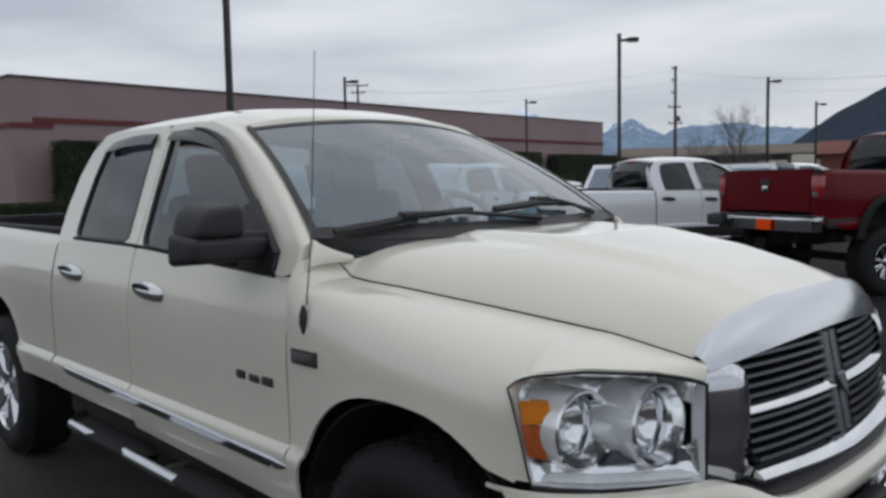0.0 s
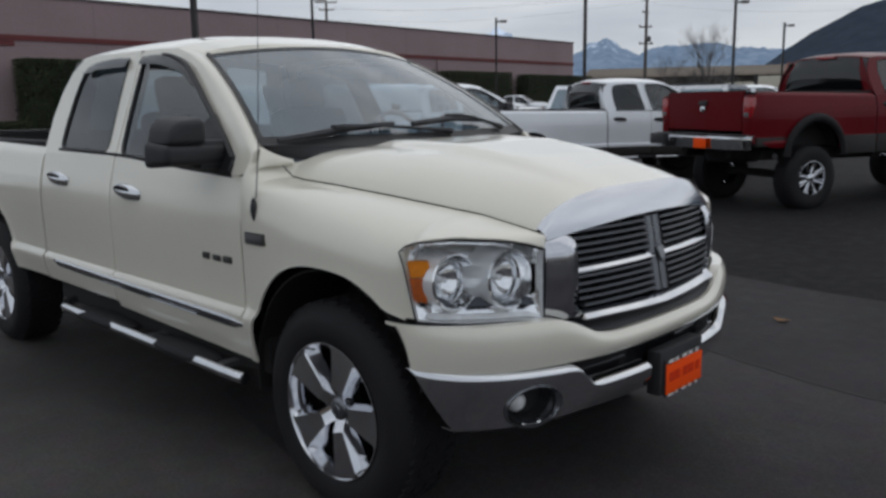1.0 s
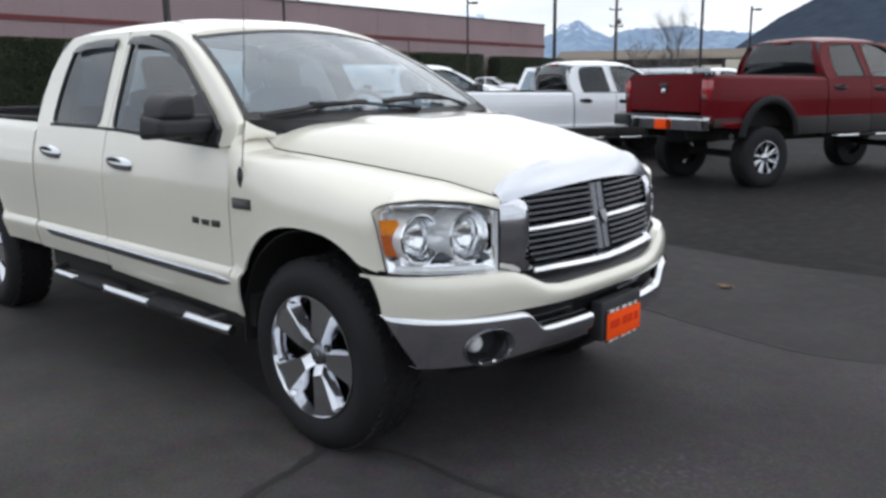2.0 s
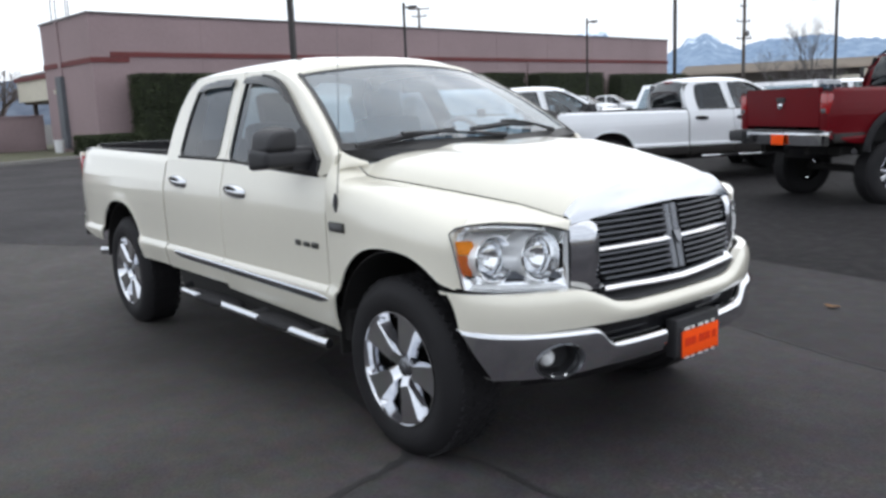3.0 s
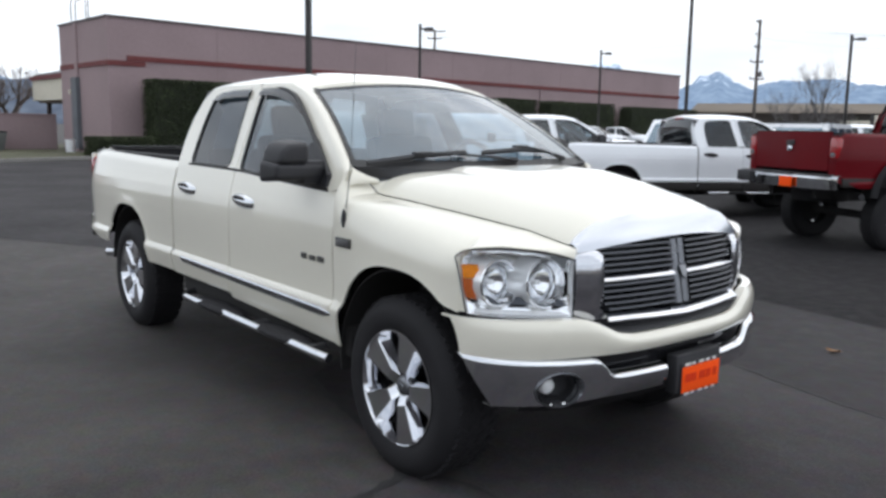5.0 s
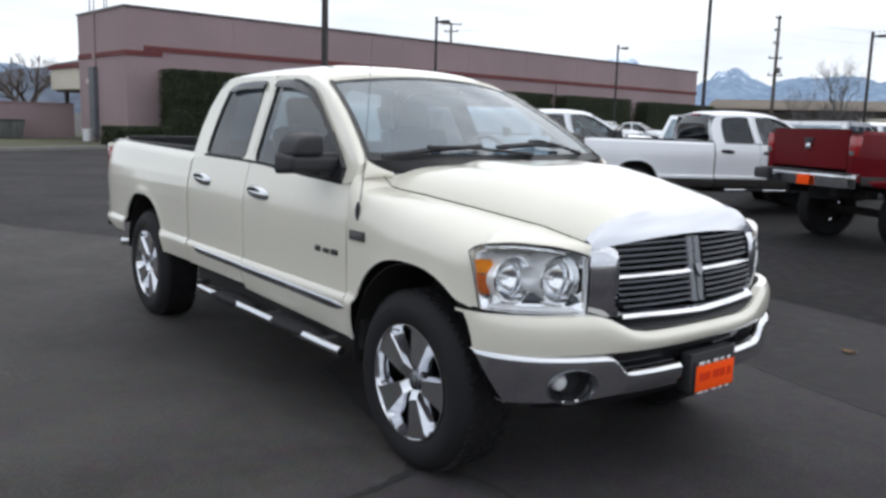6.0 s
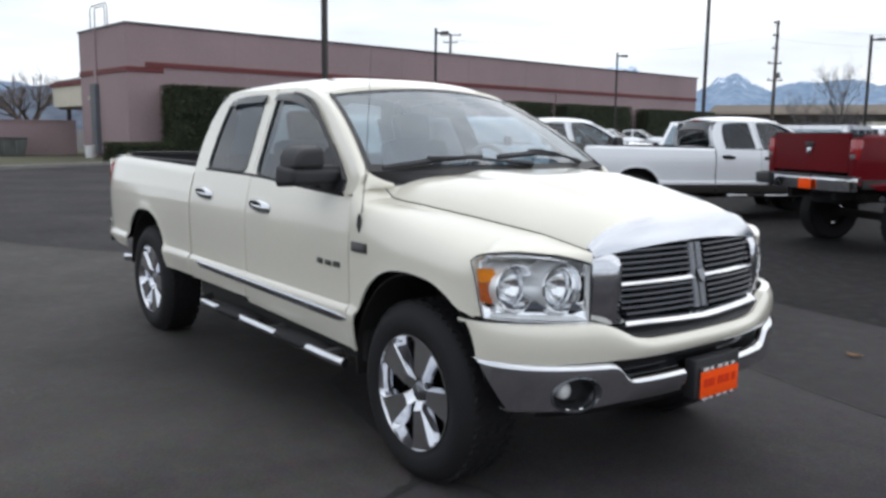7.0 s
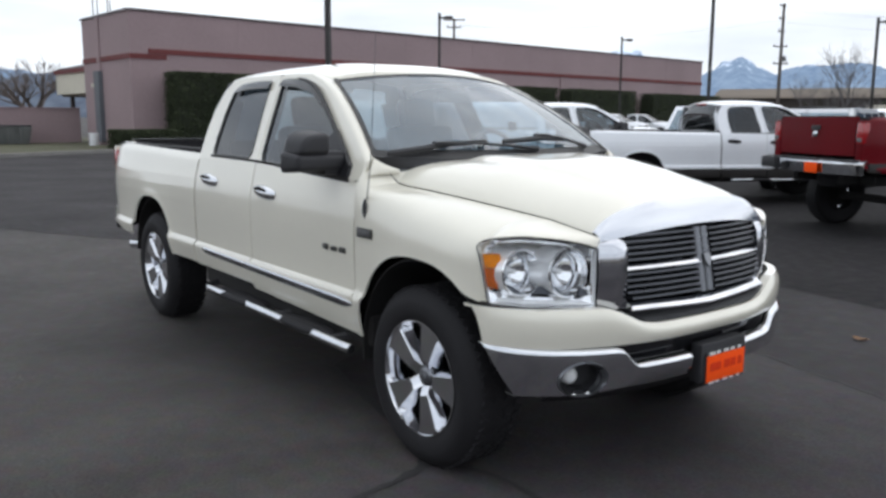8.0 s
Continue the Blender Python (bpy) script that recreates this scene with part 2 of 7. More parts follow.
M = dict(
    asphalt=asphalt_material("asphalt", (0.0148, 0.0139, 0.0137), (0.085, 0.078, 0.0745)),
    sealed=asphalt_material("sealed_asphalt", (0.0118, 0.0108, 0.0115), (0.064, 0.058, 0.0605), 0.8),
    patch=asphalt_material("patched_asphalt", (0.0055, 0.0052, 0.0058), (0.019, 0.0175, 0.0188), 0.9),
    older=asphalt_material("older_asphalt", (0.0105, 0.0098, 0.0104), (0.050, 0.0465, 0.0480), 0.85),
    tar=material("crack_tar", (0.020, 0.0185, 0.019), 0.8, vary=0.3, scale=8, bump=0.3, bump_scale=120),
    grass=material("winter_grass", (0.055, 0.060, 0.028), 0.95, vary=0.4, scale=0.8, fine=14, bump=0.8, bump_scale=30, tint=(0.065, 0.056, 0.034)),
    concrete=material("kerb_concrete", (0.17, 0.165, 0.155), 0.85, vary=0.2, scale=1.5, fine=30, bump=0.3),
    stucco=material("mauve_stucco", (0.308, 0.229, 0.237), 0.92, vary=0.10, scale=0.25, fine=6.0, bump=0.35, bump_scale=25),
    stripe=material("dark_red_band", (0.14, 0.028, 0.028), 0.7, vary=0.15, scale=0.6, fine=8),
    coping=material("dark_coping_metal", (0.09, 0.075, 0.075), 0.5, metal=0.4, vary=0.15),
    fascia=material("cream_fascia", (0.62, 0.58, 0.48), 0.8, vary=0.08),
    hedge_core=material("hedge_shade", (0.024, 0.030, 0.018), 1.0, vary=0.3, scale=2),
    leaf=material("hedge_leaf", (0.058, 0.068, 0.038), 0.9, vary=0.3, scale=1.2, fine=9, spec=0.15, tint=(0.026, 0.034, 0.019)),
    pole=material("dark_pole_paint", (0.022, 0.019, 0.018), 0.5, vary=0.25, scale=2),
    wood_pole=material("weathered_pole_wood", (0.10, 0.085, 0.075), 0.9, vary=0.3, scale=2, fine=20),
    bark=material("grey_bark", (0.15, 0.125, 0.115), 0.95, vary=0.3, scale=2, fine=20),
    # far_bark: greyer than bark, with distance haze put into its colour
    far_bark=material("hazy_bark", (0.13, 0.12, 0.12), 0.95, vary=0.2, scale=2, fine=20),
    far_red=material("far_red_brick", (0.17, 0.06, 0.045), 0.9, vary=0.2, scale=0.5, fine=4),
    headliner=material("grey_headliner", (0.075, 0.078, 0.08), 0.95, vary=0.1, scale=6),
    cream=material("cream_paint", (0.765, 0.732, 0.628), 0.34, vary=0.02, scale=1.2, fine=30, coat=1.0, rough_vary=0.06),
    white=material("white_paint", (0.82, 0.84, 0.87), 0.30, vary=0.03, scale=1.2, fine=30, coat=0.8, rough_vary=0.06),
    red=material("dark_red_paint", (0.125, 0.004, 0.008), 0.30, vary=0.10, scale=1.2, fine=30, coat=0.12, rough_vary=0.05, spec=0.12),
    silver=material("silver_paint", (0.55, 0.56, 0.58), 0.3, metal=0.2, vary=0.04, coat=0.8),
    brown=material("brown_trim_paint", (0.017, 0.0148, 0.0138), 0.6, vary=0.1),
    chrome=material("chrome", (0.66, 0.675, 0.70), 0.07, metal=1.0, vary=0.03, scale=5, rough_vary=0.04),
    alloy=material("polished_alloy", (0.70, 0.71, 0.74), 0.09, metal=1.0, vary=0.05, scale=6, rough_vary=0.04),
    dark_chrome=material("darkened_chrome", (0.20, 0.207, 0.222), 0.28, metal=0.85, vary=0.06, scale=6, rough_vary=0.06),
    # reflector and tube_white: near-white colour stands for sky mirrored in chrome
    reflector=material("lamp_reflector", (0.97, 0.97, 0.975), 0.25, coat=0.6, metal=0.0, vary=0.04, scale=20),
    lip=material("brushed_chrome", (0.60, 0.615, 0.65), 0.2, metal=1.0, vary=0.03, scale=5, rough_vary=0.04),
    tube_white=material("lamp_tube", (0.975, 0.98, 0.985), 0.16, metal=0.3, vary=0.02, scale=20, coat=1.0),
    cheek=material("deep_chrome", (0.58, 0.59, 0.62), 0.1, metal=1.0, vary=0.05, scale=5, rough_vary=0.04),
    lamp_mirror=material("lamp_mirror", (0.95, 0.955, 0.965), 0.13, metal=1.0, vary=0.03, scale=14, rough_vary=0.06, bump=0.12, bump_scale=45),
    slat_grey=material("grille_slat", (0.070, 0.074, 0.084), 0.32, metal=0.85, vary=0.1, scale=6),
    steel=material("dull_steel", (0.16, 0.16, 0.165), 0.5, metal=0.8, vary=0.2, scale=10),
    black=material("black_plastic", (0.027, 0.027, 0.030), 0.55, vary=0.2, scale=6, bump=0.15, bump_scale=260),
    mirror_black=material("dark_grey_plastic", (0.015, 0.0145, 0.0175), 0.55, vary=0.15, scale=6, bump=0.12, bump_scale=260),
    gloss_black=material("gloss_black", (0.012, 0.012, 0.014), 0.15, vary=0.1, scale=6),
    rubber=material("tyre_rubber", (0.0145, 0.0138, 0.0155), 0.74, vary=0.25, scale=6, fine=70, bump=0.25, bump_scale=140, spec=0.3),
    under=material("underbody", (0.014, 0.013, 0.013), 0.9, vary=0.3, scale=8),
    seat=material("grey_cloth", (0.05, 0.05, 0.054), 0.95, vary=0.15, scale=8, fine=90, bump=0.3),
    wheel_grey=material("grey_leather", (0.15, 0.15, 0.16), 0.6, vary=0.12, scale=8),
    dash=material("dark_dashboard", (0.055, 0.055, 0.06), 0.75, vary=0.12, scale=6),
    amber=material("amber_lens", (0.92, 0.27, 0.014), 0.2, vary=0.15, scale=30, coat=1.0),
    amber_low=material("red_brown_lens", (0.56, 0.12, 0.018), 0.25, vary=0.2, scale=30, coat=1.0),
    tail=material("red_lens", (0.34, 0.008, 0.012), 0.15, vary=0.15, scale=30, coat=1.0),
    lamp_white=material("clear_lens_white", (0.48, 0.48, 0.47), 0.2, vary=0.08, coat=1.0),
    orange=material("orange_card", (1.0, 0.095, 0.010), 0.7, vary=0.05, scale=20, spec=0.1),
    card_mark=material("card_print", (0.70, 0.045, 0.012), 0.7, vary=0.05, scale=20, spec=0.1),
    card=material("white_card", (0.72, 0.72, 0.70), 0.6, vary=0.05),
    badge=material("pewter_badge", (0.09, 0.09, 0.085), 0.35, metal=0.6, vary=0.15, scale=40),
    bucket=material("white_plastic", (0.72, 0.73, 0.74), 0.5, vary=0.05),
    bin=material("grey_green_metal", (0.15, 0.157, 0.152), 0.6, metal=0.2, vary=0.3, scale=2),
    pipe=material("blue_grey_pipe", (0.11, 0.12, 0.135), 0.6, vary=0.2, scale=1),
    # tan: the wall's shade below the roof is put into its dark colour
    tan=material("shaded_tan_stucco", (0.065, 0.055, 0.048), 0.9, vary=0.15, scale=0.1, fine=2),
    tan_roof=material("brown_shingle", (0.15, 0.122, 0.095), 0.9, vary=0.2, scale=0.3),
    leaf_litter=material("dry_leaf", (0.24, 0.135, 0.07), 0.8, vary=0.3, scale=40),
    seal=material("window_rubber", (0.012, 0.012, 0.013), 0.5, vary=0.1),
    glass=clear_glass("windscreen_glass", (0.72, 0.81, 0.85), 0.02, 0.10, 0.19),
    tinted=clear_glass("tinted_glass", (0.12, 0.135, 0.155), 0.02, 0.05, 0.004, 0.02),
    side_glass=clear_glass("side_glass", (0.52, 0.62, 0.68), 0.02, 0.10, 0.006, 0.012),
    back_glass=clear_glass("back_glass", (0.60, 0.66, 0.67), 0.02, 0.08, 0.02, 0.25),
    dark_tint=clear_glass("dark_glass", (0.07, 0.08, 0.085), 0.04, 0.07, 0.01),
    visor=clear_glass("visor_acrylic", (0.05, 0.055, 0.06), 0.05, 0.06),
    lens=clear_glass("lamp_lens", (0.97, 0.98, 0.99), 0.03, 0.035),
    # air haze is put into the blue-grey of these three slopes
    mountain=distant("haze_blue_mountain", (0.105, 0.15, 0.22), (0.17, 0.225, 0.30), (455, 520, 430), 0.018, 0.55, (0.50, 0.57, 0.68)),
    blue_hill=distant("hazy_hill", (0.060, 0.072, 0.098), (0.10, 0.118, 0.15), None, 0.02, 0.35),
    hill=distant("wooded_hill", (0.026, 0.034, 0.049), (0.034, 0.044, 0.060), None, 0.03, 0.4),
)


# ---- building blocks ----
def mesh_of(bm, name, mat, smooth=35):
    me = bpy.data.meshes.new(name)
    bm.to_mesh(me)
    bm.free()
    me.materials.append(mat)
    if smooth:
        me.polygons.foreach_set("use_smooth", [True] * len(me.polygons))
        me.set_sharp_from_angle(angle=radians(smooth))
    return me


def part(name, bm, mat, parent=None, label="", smooth=35, thick=0.0, bevel=0.0):
    ob = new(name, mesh_of(bm, name, mat, smooth))
    if parent:
        ob.parent = parent
    if label:
        tagged(ob, label)
    if thick:
        mod = ob.modifiers.new("solid", "SOLIDIFY")
        mod.thickness, mod.offset = thick, -1.0
        mod = ob.modifiers.new("crisp", "EDGE_SPLIT")
        mod.split_angle = radians(40)
    if bevel:
        mod = ob.modifiers.new("bevel", "BEVEL")
        mod.width, mod.segments, mod.limit_method = bevel, 2, "ANGLE"
        mod.harden_normals = True
    return ob


def box(bm, x0, x1, y0, y1, z0, z1, bev=0.0, m=None):
    made = bmesh.ops.create_cube(bm, size=1.0)["verts"]
    for v in made:
        v.co = Vector(((x0 + x1) / 2 + v.co.x * (x1 - x0), (y0 + y1) / 2 + v.co.y * (y1 - y0), (z0 + z1) / 2 + v.co.z * (z1 - z0)))
        if m:
            v.co = m @ v.co
    if bev:
        edges = {e for v in made for e in v.link_edges}
        bmesh.ops.bevel(bm, geom=list(edges), offset=bev, segments=2, affect="EDGES", profile=0.6)
    return made


def boxed(x0, x1, y0, y1, z0, z1, bev=0.0, m=None):
    bm = bmesh.new()
    box(bm, x0, x1, y0, y1, z0, z1, bev, m)
    return bm


def grid(fn, us, vs, flip=False, bm=None, close_u=False):
    """A sheet of quads through fn(u, v)."""
    bm = bm or bmesh.new()
    rows = [[bm.verts.new(fn(u, v)) for v in vs] for u in us]
    n = len(us)
    for i in range(n if close_u else n - 1):
        a, b = rows[i], rows[(i + 1) % n]
        for j in range(len(vs) - 1):
            q = (a[j], b[j], b[j + 1], a[j + 1])
            bm.faces.new(q[::-1] if flip else q)
    return bm


def lathe(bm, profile, centre, axis_y=1, seg=40, close=False):
    """Turns a profile of (radius, along) about the y axis through centre."""
    rings = []
    for k in range(seg):
        a = 2 * math.pi * k / seg
        rings.append([bm.verts.new((centre[0] + r * math.cos(a), centre[1] + axis_y * y, centre[2] + r * math.sin(a))) for r, y in profile])
    n = len(profile)
    for k in range(seg):
        a, b = rings[k], rings[(k + 1) % seg]
        for j in range(n if close else n - 1):
            bm.faces.new((a[j], a[(j + 1) % n], b[(j + 1) % n], b[j]))
    bmesh.ops.recalc_face_normals(bm, faces=bm.faces[:])
    return bm


def tube(bm, pts, radius, seg=8, cap=True):
    """A round bar through points; radius is a number or one for each point."""
    pts = [Vector(p) for p in pts]
    radii = radius if isinstance(radius, (list, tuple)) else [radius] * len(pts)
    rings, side = [], None
    for i, p in enumerate(pts):
        d = (pts[min(i + 1, len(pts) - 1)] - pts[max(i - 1, 0)]).normalized()
        if side is None:
            side = d.cross(Vector((0, 0, 1)) if abs(d.z) < 0.9 else Vector((1, 0, 0))).normalized()
        side = (side - d * side.dot(d)).normalized()
        up = d.cross(side)
        rings.append([bm.verts.new(p + radii[i] * (math.cos(a) * side + math.sin(a) * up)) for a in (2 * math.pi * k / seg for k in range(seg))])
    for a, b in zip(rings, rings[1:]):
        for k in range(seg):
            bm.faces.new((a[k], a[(k + 1) % seg], b[(k + 1) % seg], b[k]))
    if cap:
        bm.faces.new(rings[0][::-1])
        bm.faces.new(rings[-1])
    return bm


def lerp(table, x):
    return float(np.interp(x, [a for a, _ in table], [b for _, b in table]))


def span(a, b, n):
    return [a + (b - a) * i / (n - 1) for i in range(n)]


def prism(outline, depth, bm=None):
    """A flat outline of points pushed by the vector depth."""
    bm = bm or bmesh.new()
    a = [bm.verts.new(p) for p in outline]
    b = [bm.verts.new(Vector(p) + Vector(depth)) for p in outline]
    bm.faces.new(a)
    bm.faces.new(b[::-1])
    for i in range(len(a)):
        j = (i + 1) % len(a)
        bm.faces.new((a[j], a[i], b[i], b[j]))
    bmesh.ops.recalc_face_normals(bm, faces=bm.faces[:])
    return bm

# ---- the lot and its surroundings ----
EYE = Vector((2.945, -3.077, 1.586))


def at(az, dist, z=0.0):
    """A place by bearing and distance from the spot where the walk ends."""
    return Vector((EYE.x + dist * math.cos(radians(az)), EYE.y + dist * math.sin(radians(az)), z))


bm = grid(lambda u, v: (u, v, 0.0), [-4000, -300, -90, -30, -10, 0, 10, 40, 300, 4000], [-4000, -300, -60, -20, -8, 0, 8, 25, 90, 300, 4000])
tagged(part("ground", bm, M["asphalt"], smooth=0), "worn dark grey asphalt of a car dealer's lot", "ground", kind="structure")


def strip(points, widths, z, jitter, seed):
    """An uneven flat ribbon along points."""
    rnd = random.Random(seed)
    line = [Vector(p) for p in points]
    for _ in range(2):
        line = [line[0]] + [q for a, b in zip(line, line[1:]) for q in (a.lerp(b, 0.25), a.lerp(b, 0.75))] + [line[-1]]
    fine = []
    for a, b in zip(line, line[1:]):
        k = max(1, int((b - a).length / 0.06))
        fine += [a.lerp(b, i / k) for i in range(k)]
    fine.append(line[-1])
    wob = [rnd.random() - 0.5 for _ in fine]
    wob = [sum(wob[max(0, i - 2):i + 3]) / len(wob[max(0, i - 2):i + 3]) for i in range(len(wob))]
    bm, prev = bmesh.new(), None
    for i, p in enumerate(fine):
        d = (fine[min(i + 1, len(fine) - 1)] - fine[max(i - 1, 0)]).normalized()
        n = Vector((-d.y, d.x))
        w = widths * (0.55 + 0.9 * rnd.random())
        o = n * wob[i] * jitter
        q = [bm.verts.new((*(p + o + n * s * w / 2), z)) for s in (1, -1)]
        if prev:
            bm.faces.new((prev[0], prev[1], q[1], q[0]))
        prev = q
    return bm


CRACKS = [
    [(-1.5, -0.55), (-0.2, -0.84), (0.09, -0.94), (0.12, -1.16), (0.14, -1.36), (0.24, -1.61), (0.31, -1.75), (0.42, -3.0)],
    [(0.06, -0.92), (0.25, -0.80), (0.56, -0.775), (0.89, -0.765), (1.17, -0.735), (1.40, -0.64), (2.2, -0.50), (3.4, -0.55)],
    [(0.0, 1.93), (0.52, 1.79), (1.02, 1.69), (1.39, 1.68), (1.75, 1.85), (3.4, 2.1)],
    [(-16.7, -4.5), (-11.0, -1.6), (-7.2, 0.5)],
]
for k, pts in enumerate(CRACKS):
    tagged(part("crack", strip(pts, (0.045, 0.030, 0.022, 0.03)[k], 0.006, 0.07, k + 3), M["tar"], smooth=0), "thin tar-dark crack in the asphalt", "crack", "cracks in the lot", "structure")

rnd = random.Random(5)
outline = [(-9.0, 4.6), (-4.0, 4.45), (-1.08, 4.18), (0.16, 3.96), (1.24, 3.98), (6.0, 4.1), (9.0, 12.0), (4.0, 30.0), (-12.0, 30.0)]
bm = bmesh.new()
bm.faces.new([bm.verts.new((x, y, 0.0035)) for x, y in outline])
tagged(part("asphalt_patch", bm, M["patch"], smooth=0), "darker patch of newer asphalt", "asphalt", kind="structure")

outline = [(-48.0, -12.0), (-16.7, -4.5), (-7.2, 0.5), (0.0, 1.93), (0.52, 1.79), (1.02, 1.69), (1.39, 1.68), (1.75, 1.85), (3.4, 2.1), (12.0, 2.6), (26.0, 14.0), (10.0, 40.0), (-30.0, 40.0)]
bm = bmesh.new()
bm.faces.new([bm.verts.new((x, y, 0.0015)) for x, y in outline])
tagged(part("asphalt_patch", bm, M["older"], smooth=0), "dull grey stretch of older asphalt", "asphalt", kind="structure")

outline = [(-1.5, -0.55), (0.09, -0.94), (0.12, -1.16), (0.14, -1.36), (0.24, -1.61), (0.31, -1.75), (0.42, -3.0), (0.5, -14.0), (40.0, -14.0), (40.0, 5.0), (12.0, 2.6), (3.4, 2.1), (1.75, 1.85), (1.39, 1.68), (1.02, 1.69), (0.52, 1.79), (0.0, 1.93), (-3.0, 1.6)]
bm = bmesh.new()
bm.faces.new([bm.verts.new((x, y, 0.0030)) for x, y in outline])
tagged(part("asphalt_patch", bm, M["sealed"], smooth=0), "dark sealed stretch of asphalt in front of the pickup", "asphalt", kind="structure")

# dry leaf on the asphalt
bm = grid(lambda u, v: (0.23 + 0.055 * u + 0.01 * v, 2.85 + 0.03 * v * (1 - u * u), 0.012 + 0.012 * u * u + 0.008 * v * v), span(-1, 1, 7), span(-1, 1, 5))
tagged(part("fallen_leaf", bm, M["leaf_litter"], thick=0.002), "curled brown dry leaf lying on the asphalt", "leaf")

# building: one long block, parapet 6.6 m high
CORNER = Vector((-37.9, 9.4))
LONG, SHORT = Vector((math.cos(radians(94.5)), math.sin(radians(94.5)))), Vector((math.cos(radians(184.5)), math.sin(radians(184.5))))
TOP = 6.6


def on_wall(az):
    """Metres along the long wall from the corner, where a bearing meets it."""
    d = Vector((math.cos(radians(az)), math.sin(radians(az))))
    rel = CORNER - EYE.xy
    den = d.x * LONG.y - d.y * LONG.x
    return (rel.x * d.y - rel.y * d.x) / den


def block(name, a0, a1, b0, b1, z0, z1, mat, parent=None, label="", bev=0.0):
    """A box in the building's own frame: a along the long wall, b back from it (minus: in front)."""
    m = Matrix(((LONG.x, SHORT.x, 0, CORNER.x), (LONG.y, SHORT.y, 0, CORNER.y), (0, 0, 1, 0), (0, 0, 0, 1)))
    bm = boxed(a0, a1, b0, b1, z0, z1, bev, m)
    bmesh.ops.recalc_face_normals(bm, faces=bm.faces[:])
    return part(name, bm, mat, parent, label, smooth=0)


LEN = on_wall(125.24)
building = tagged(new("commercial_building"), "long mauve stucco commercial building with a dark red band", "building")
block("wall", 0, LEN, 0, 6.4, 0, TOP, M["stucco"], building)
block("wall", 14, LEN, 6.4, 30.0, 0, TOP - 0.1, M["stucco"], building)
block("coping", -0.06, LEN + 0.06, -0.06, 6.46, TOP, TOP + 0.10, M["coping"], building, "dark metal coping along the parapet")
block("band", 0.9, LEN + 0.05, -0.05, 0.0, 4.62, 4.86, M["stripe"], building, "dark red painted band")
block("band", -0.05, 1.8, -0.048, 0.0, 4.36, 4.60, M["stripe"], building, "dark red painted band")
block("band", -0.05, 0.0, 0.0, 6.42, 4.36, 4.60, M["stripe"], building, "dark red painted band")
block("downpipe", -0.22, 0.0, 3.75, 4.45, 0.3, 3.9, M["pipe"], building, "blue-grey pipe chase on the wall")
block("downpipe", -0.08, 0.0, 3.85, 4.25, 3.9, TOP, M["stucco"], building)
block("wall_lamp", -0.14, 0.0, 4.85, 5.05, 3.1, 3.3, M["fascia"], building, "small pale wall lamp")
block("pilaster", LEN * 0.62, LEN * 0.62 + 0.3, -0.12, 0, 0, 4.6, M["stucco"], building)
# wall joints
for k in range(1, 9):
    block("joint", LEN * k / 9, LEN * k / 9 + 0.05, -0.015, 0.0, 0.1, TOP - 0.02, M["stucco"], building)
ladder = tagged(new("roof_ladder"), "grey steel roof ladder hoops above the parapet", "ladder")
for b0, b1, back_, top_ in ((2.2, 4.55, 0.0, 1.2), (2.7, 4.1, 0.06, 1.1)):
    f0, f1 = CORNER + SHORT * b0 + LONG * back_, CORNER + SHORT * b1 + LONG * back_
    pts = [(*f0, TOP - 0.1), (*f0, TOP + top_ - 0.25), (*f0.lerp(f1, 0.04), TOP + top_ - 0.06), (*f0.lerp(f1, 0.12), TOP + top_), (*f0.lerp(f1, 0.88), TOP + top_), (*f0.lerp(f1, 0.96), TOP + top_ - 0.06), (*f1, TOP + top_ - 0.25), (*f1, TOP - 0.1)]
    part("hoop", tube(bmesh.new(), pts, 0.028, 6), M["steel"], ladder)
canopy = tagged(new("entrance_canopy"), "cream and red entrance canopy beside the building", "canopy")
block("fascia", 0.2, 0.5, 6.4, 11.8, 2.85, 3.98, M["fascia"], canopy, "cream fascia board")
block("roof_edge", 0.1, 6.0, 6.4, 11.95, 3.98, 4.22, M["stripe"], canopy, "dark red roof edge")
block("soffit", 0.5, 6.0, 6.4, 11.8, 2.72, 2.85, M["tan_roof"], canopy, "dark soffit")
m_ = Matrix(((LONG.x, SHORT.x, 0, CORNER.x), (LONG.y, SHORT.y, 0, CORNER.y), (0, 0, 1, 0), (0, 0, 0, 1)))
part("roof", prism([m_ @ Vector(p) for p in ((0.3, 6.4, 4.24), (0.3, 11.9, 4.24), (3.2, 11.9, 4.30), (3.2, 6.4, 5.05))], (0, 0, 0.08)), M["coping"], canopy, "dark sloping roof", smooth=0)
for b in (7.0, 8.2, 11.2):
    block("column", 0.8, 1.0, b, b + 0.22, 0, 2.72, M["coping"], canopy, "dark column")
ent = block("entrance_door", 1.6, 1.66, 7.4, 9.4, 0, 2.35, M["fascia"], canopy, "cream entrance door and frame")
for b in (7.55, 8.5):
    block("door_glass", 1.55, 1.60, b, b + 0.75, 0.25, 2.15, M["gloss_black"], ent)
low = tagged(new("yard_wall"), "low mauve stucco yard wall", "wall", kind="structure")
p0, p1 = at(166.25, 51.5).xy, Vector((-47.6, -14.0))
dw = (p1 - p0).normalized()
nw = Vector((-dw.y, dw.x))
bm = prism([(*p0, 0), (*p1, 0), (*(p1 + nw * 0.3), 0), (*(p0 + nw * 0.3), 0)], (0, 0, 2.0))
part("wall", bm, M["stucco"], low, smooth=0)
bm = prism([(*(p0 - nw * 0.05), 2.0), (*(p1 - nw * 0.05), 2.0), (*(p1 + nw * 0.35), 2.0), (*(p0 + nw * 0.35), 2.0)], (0, 0, 0.08))
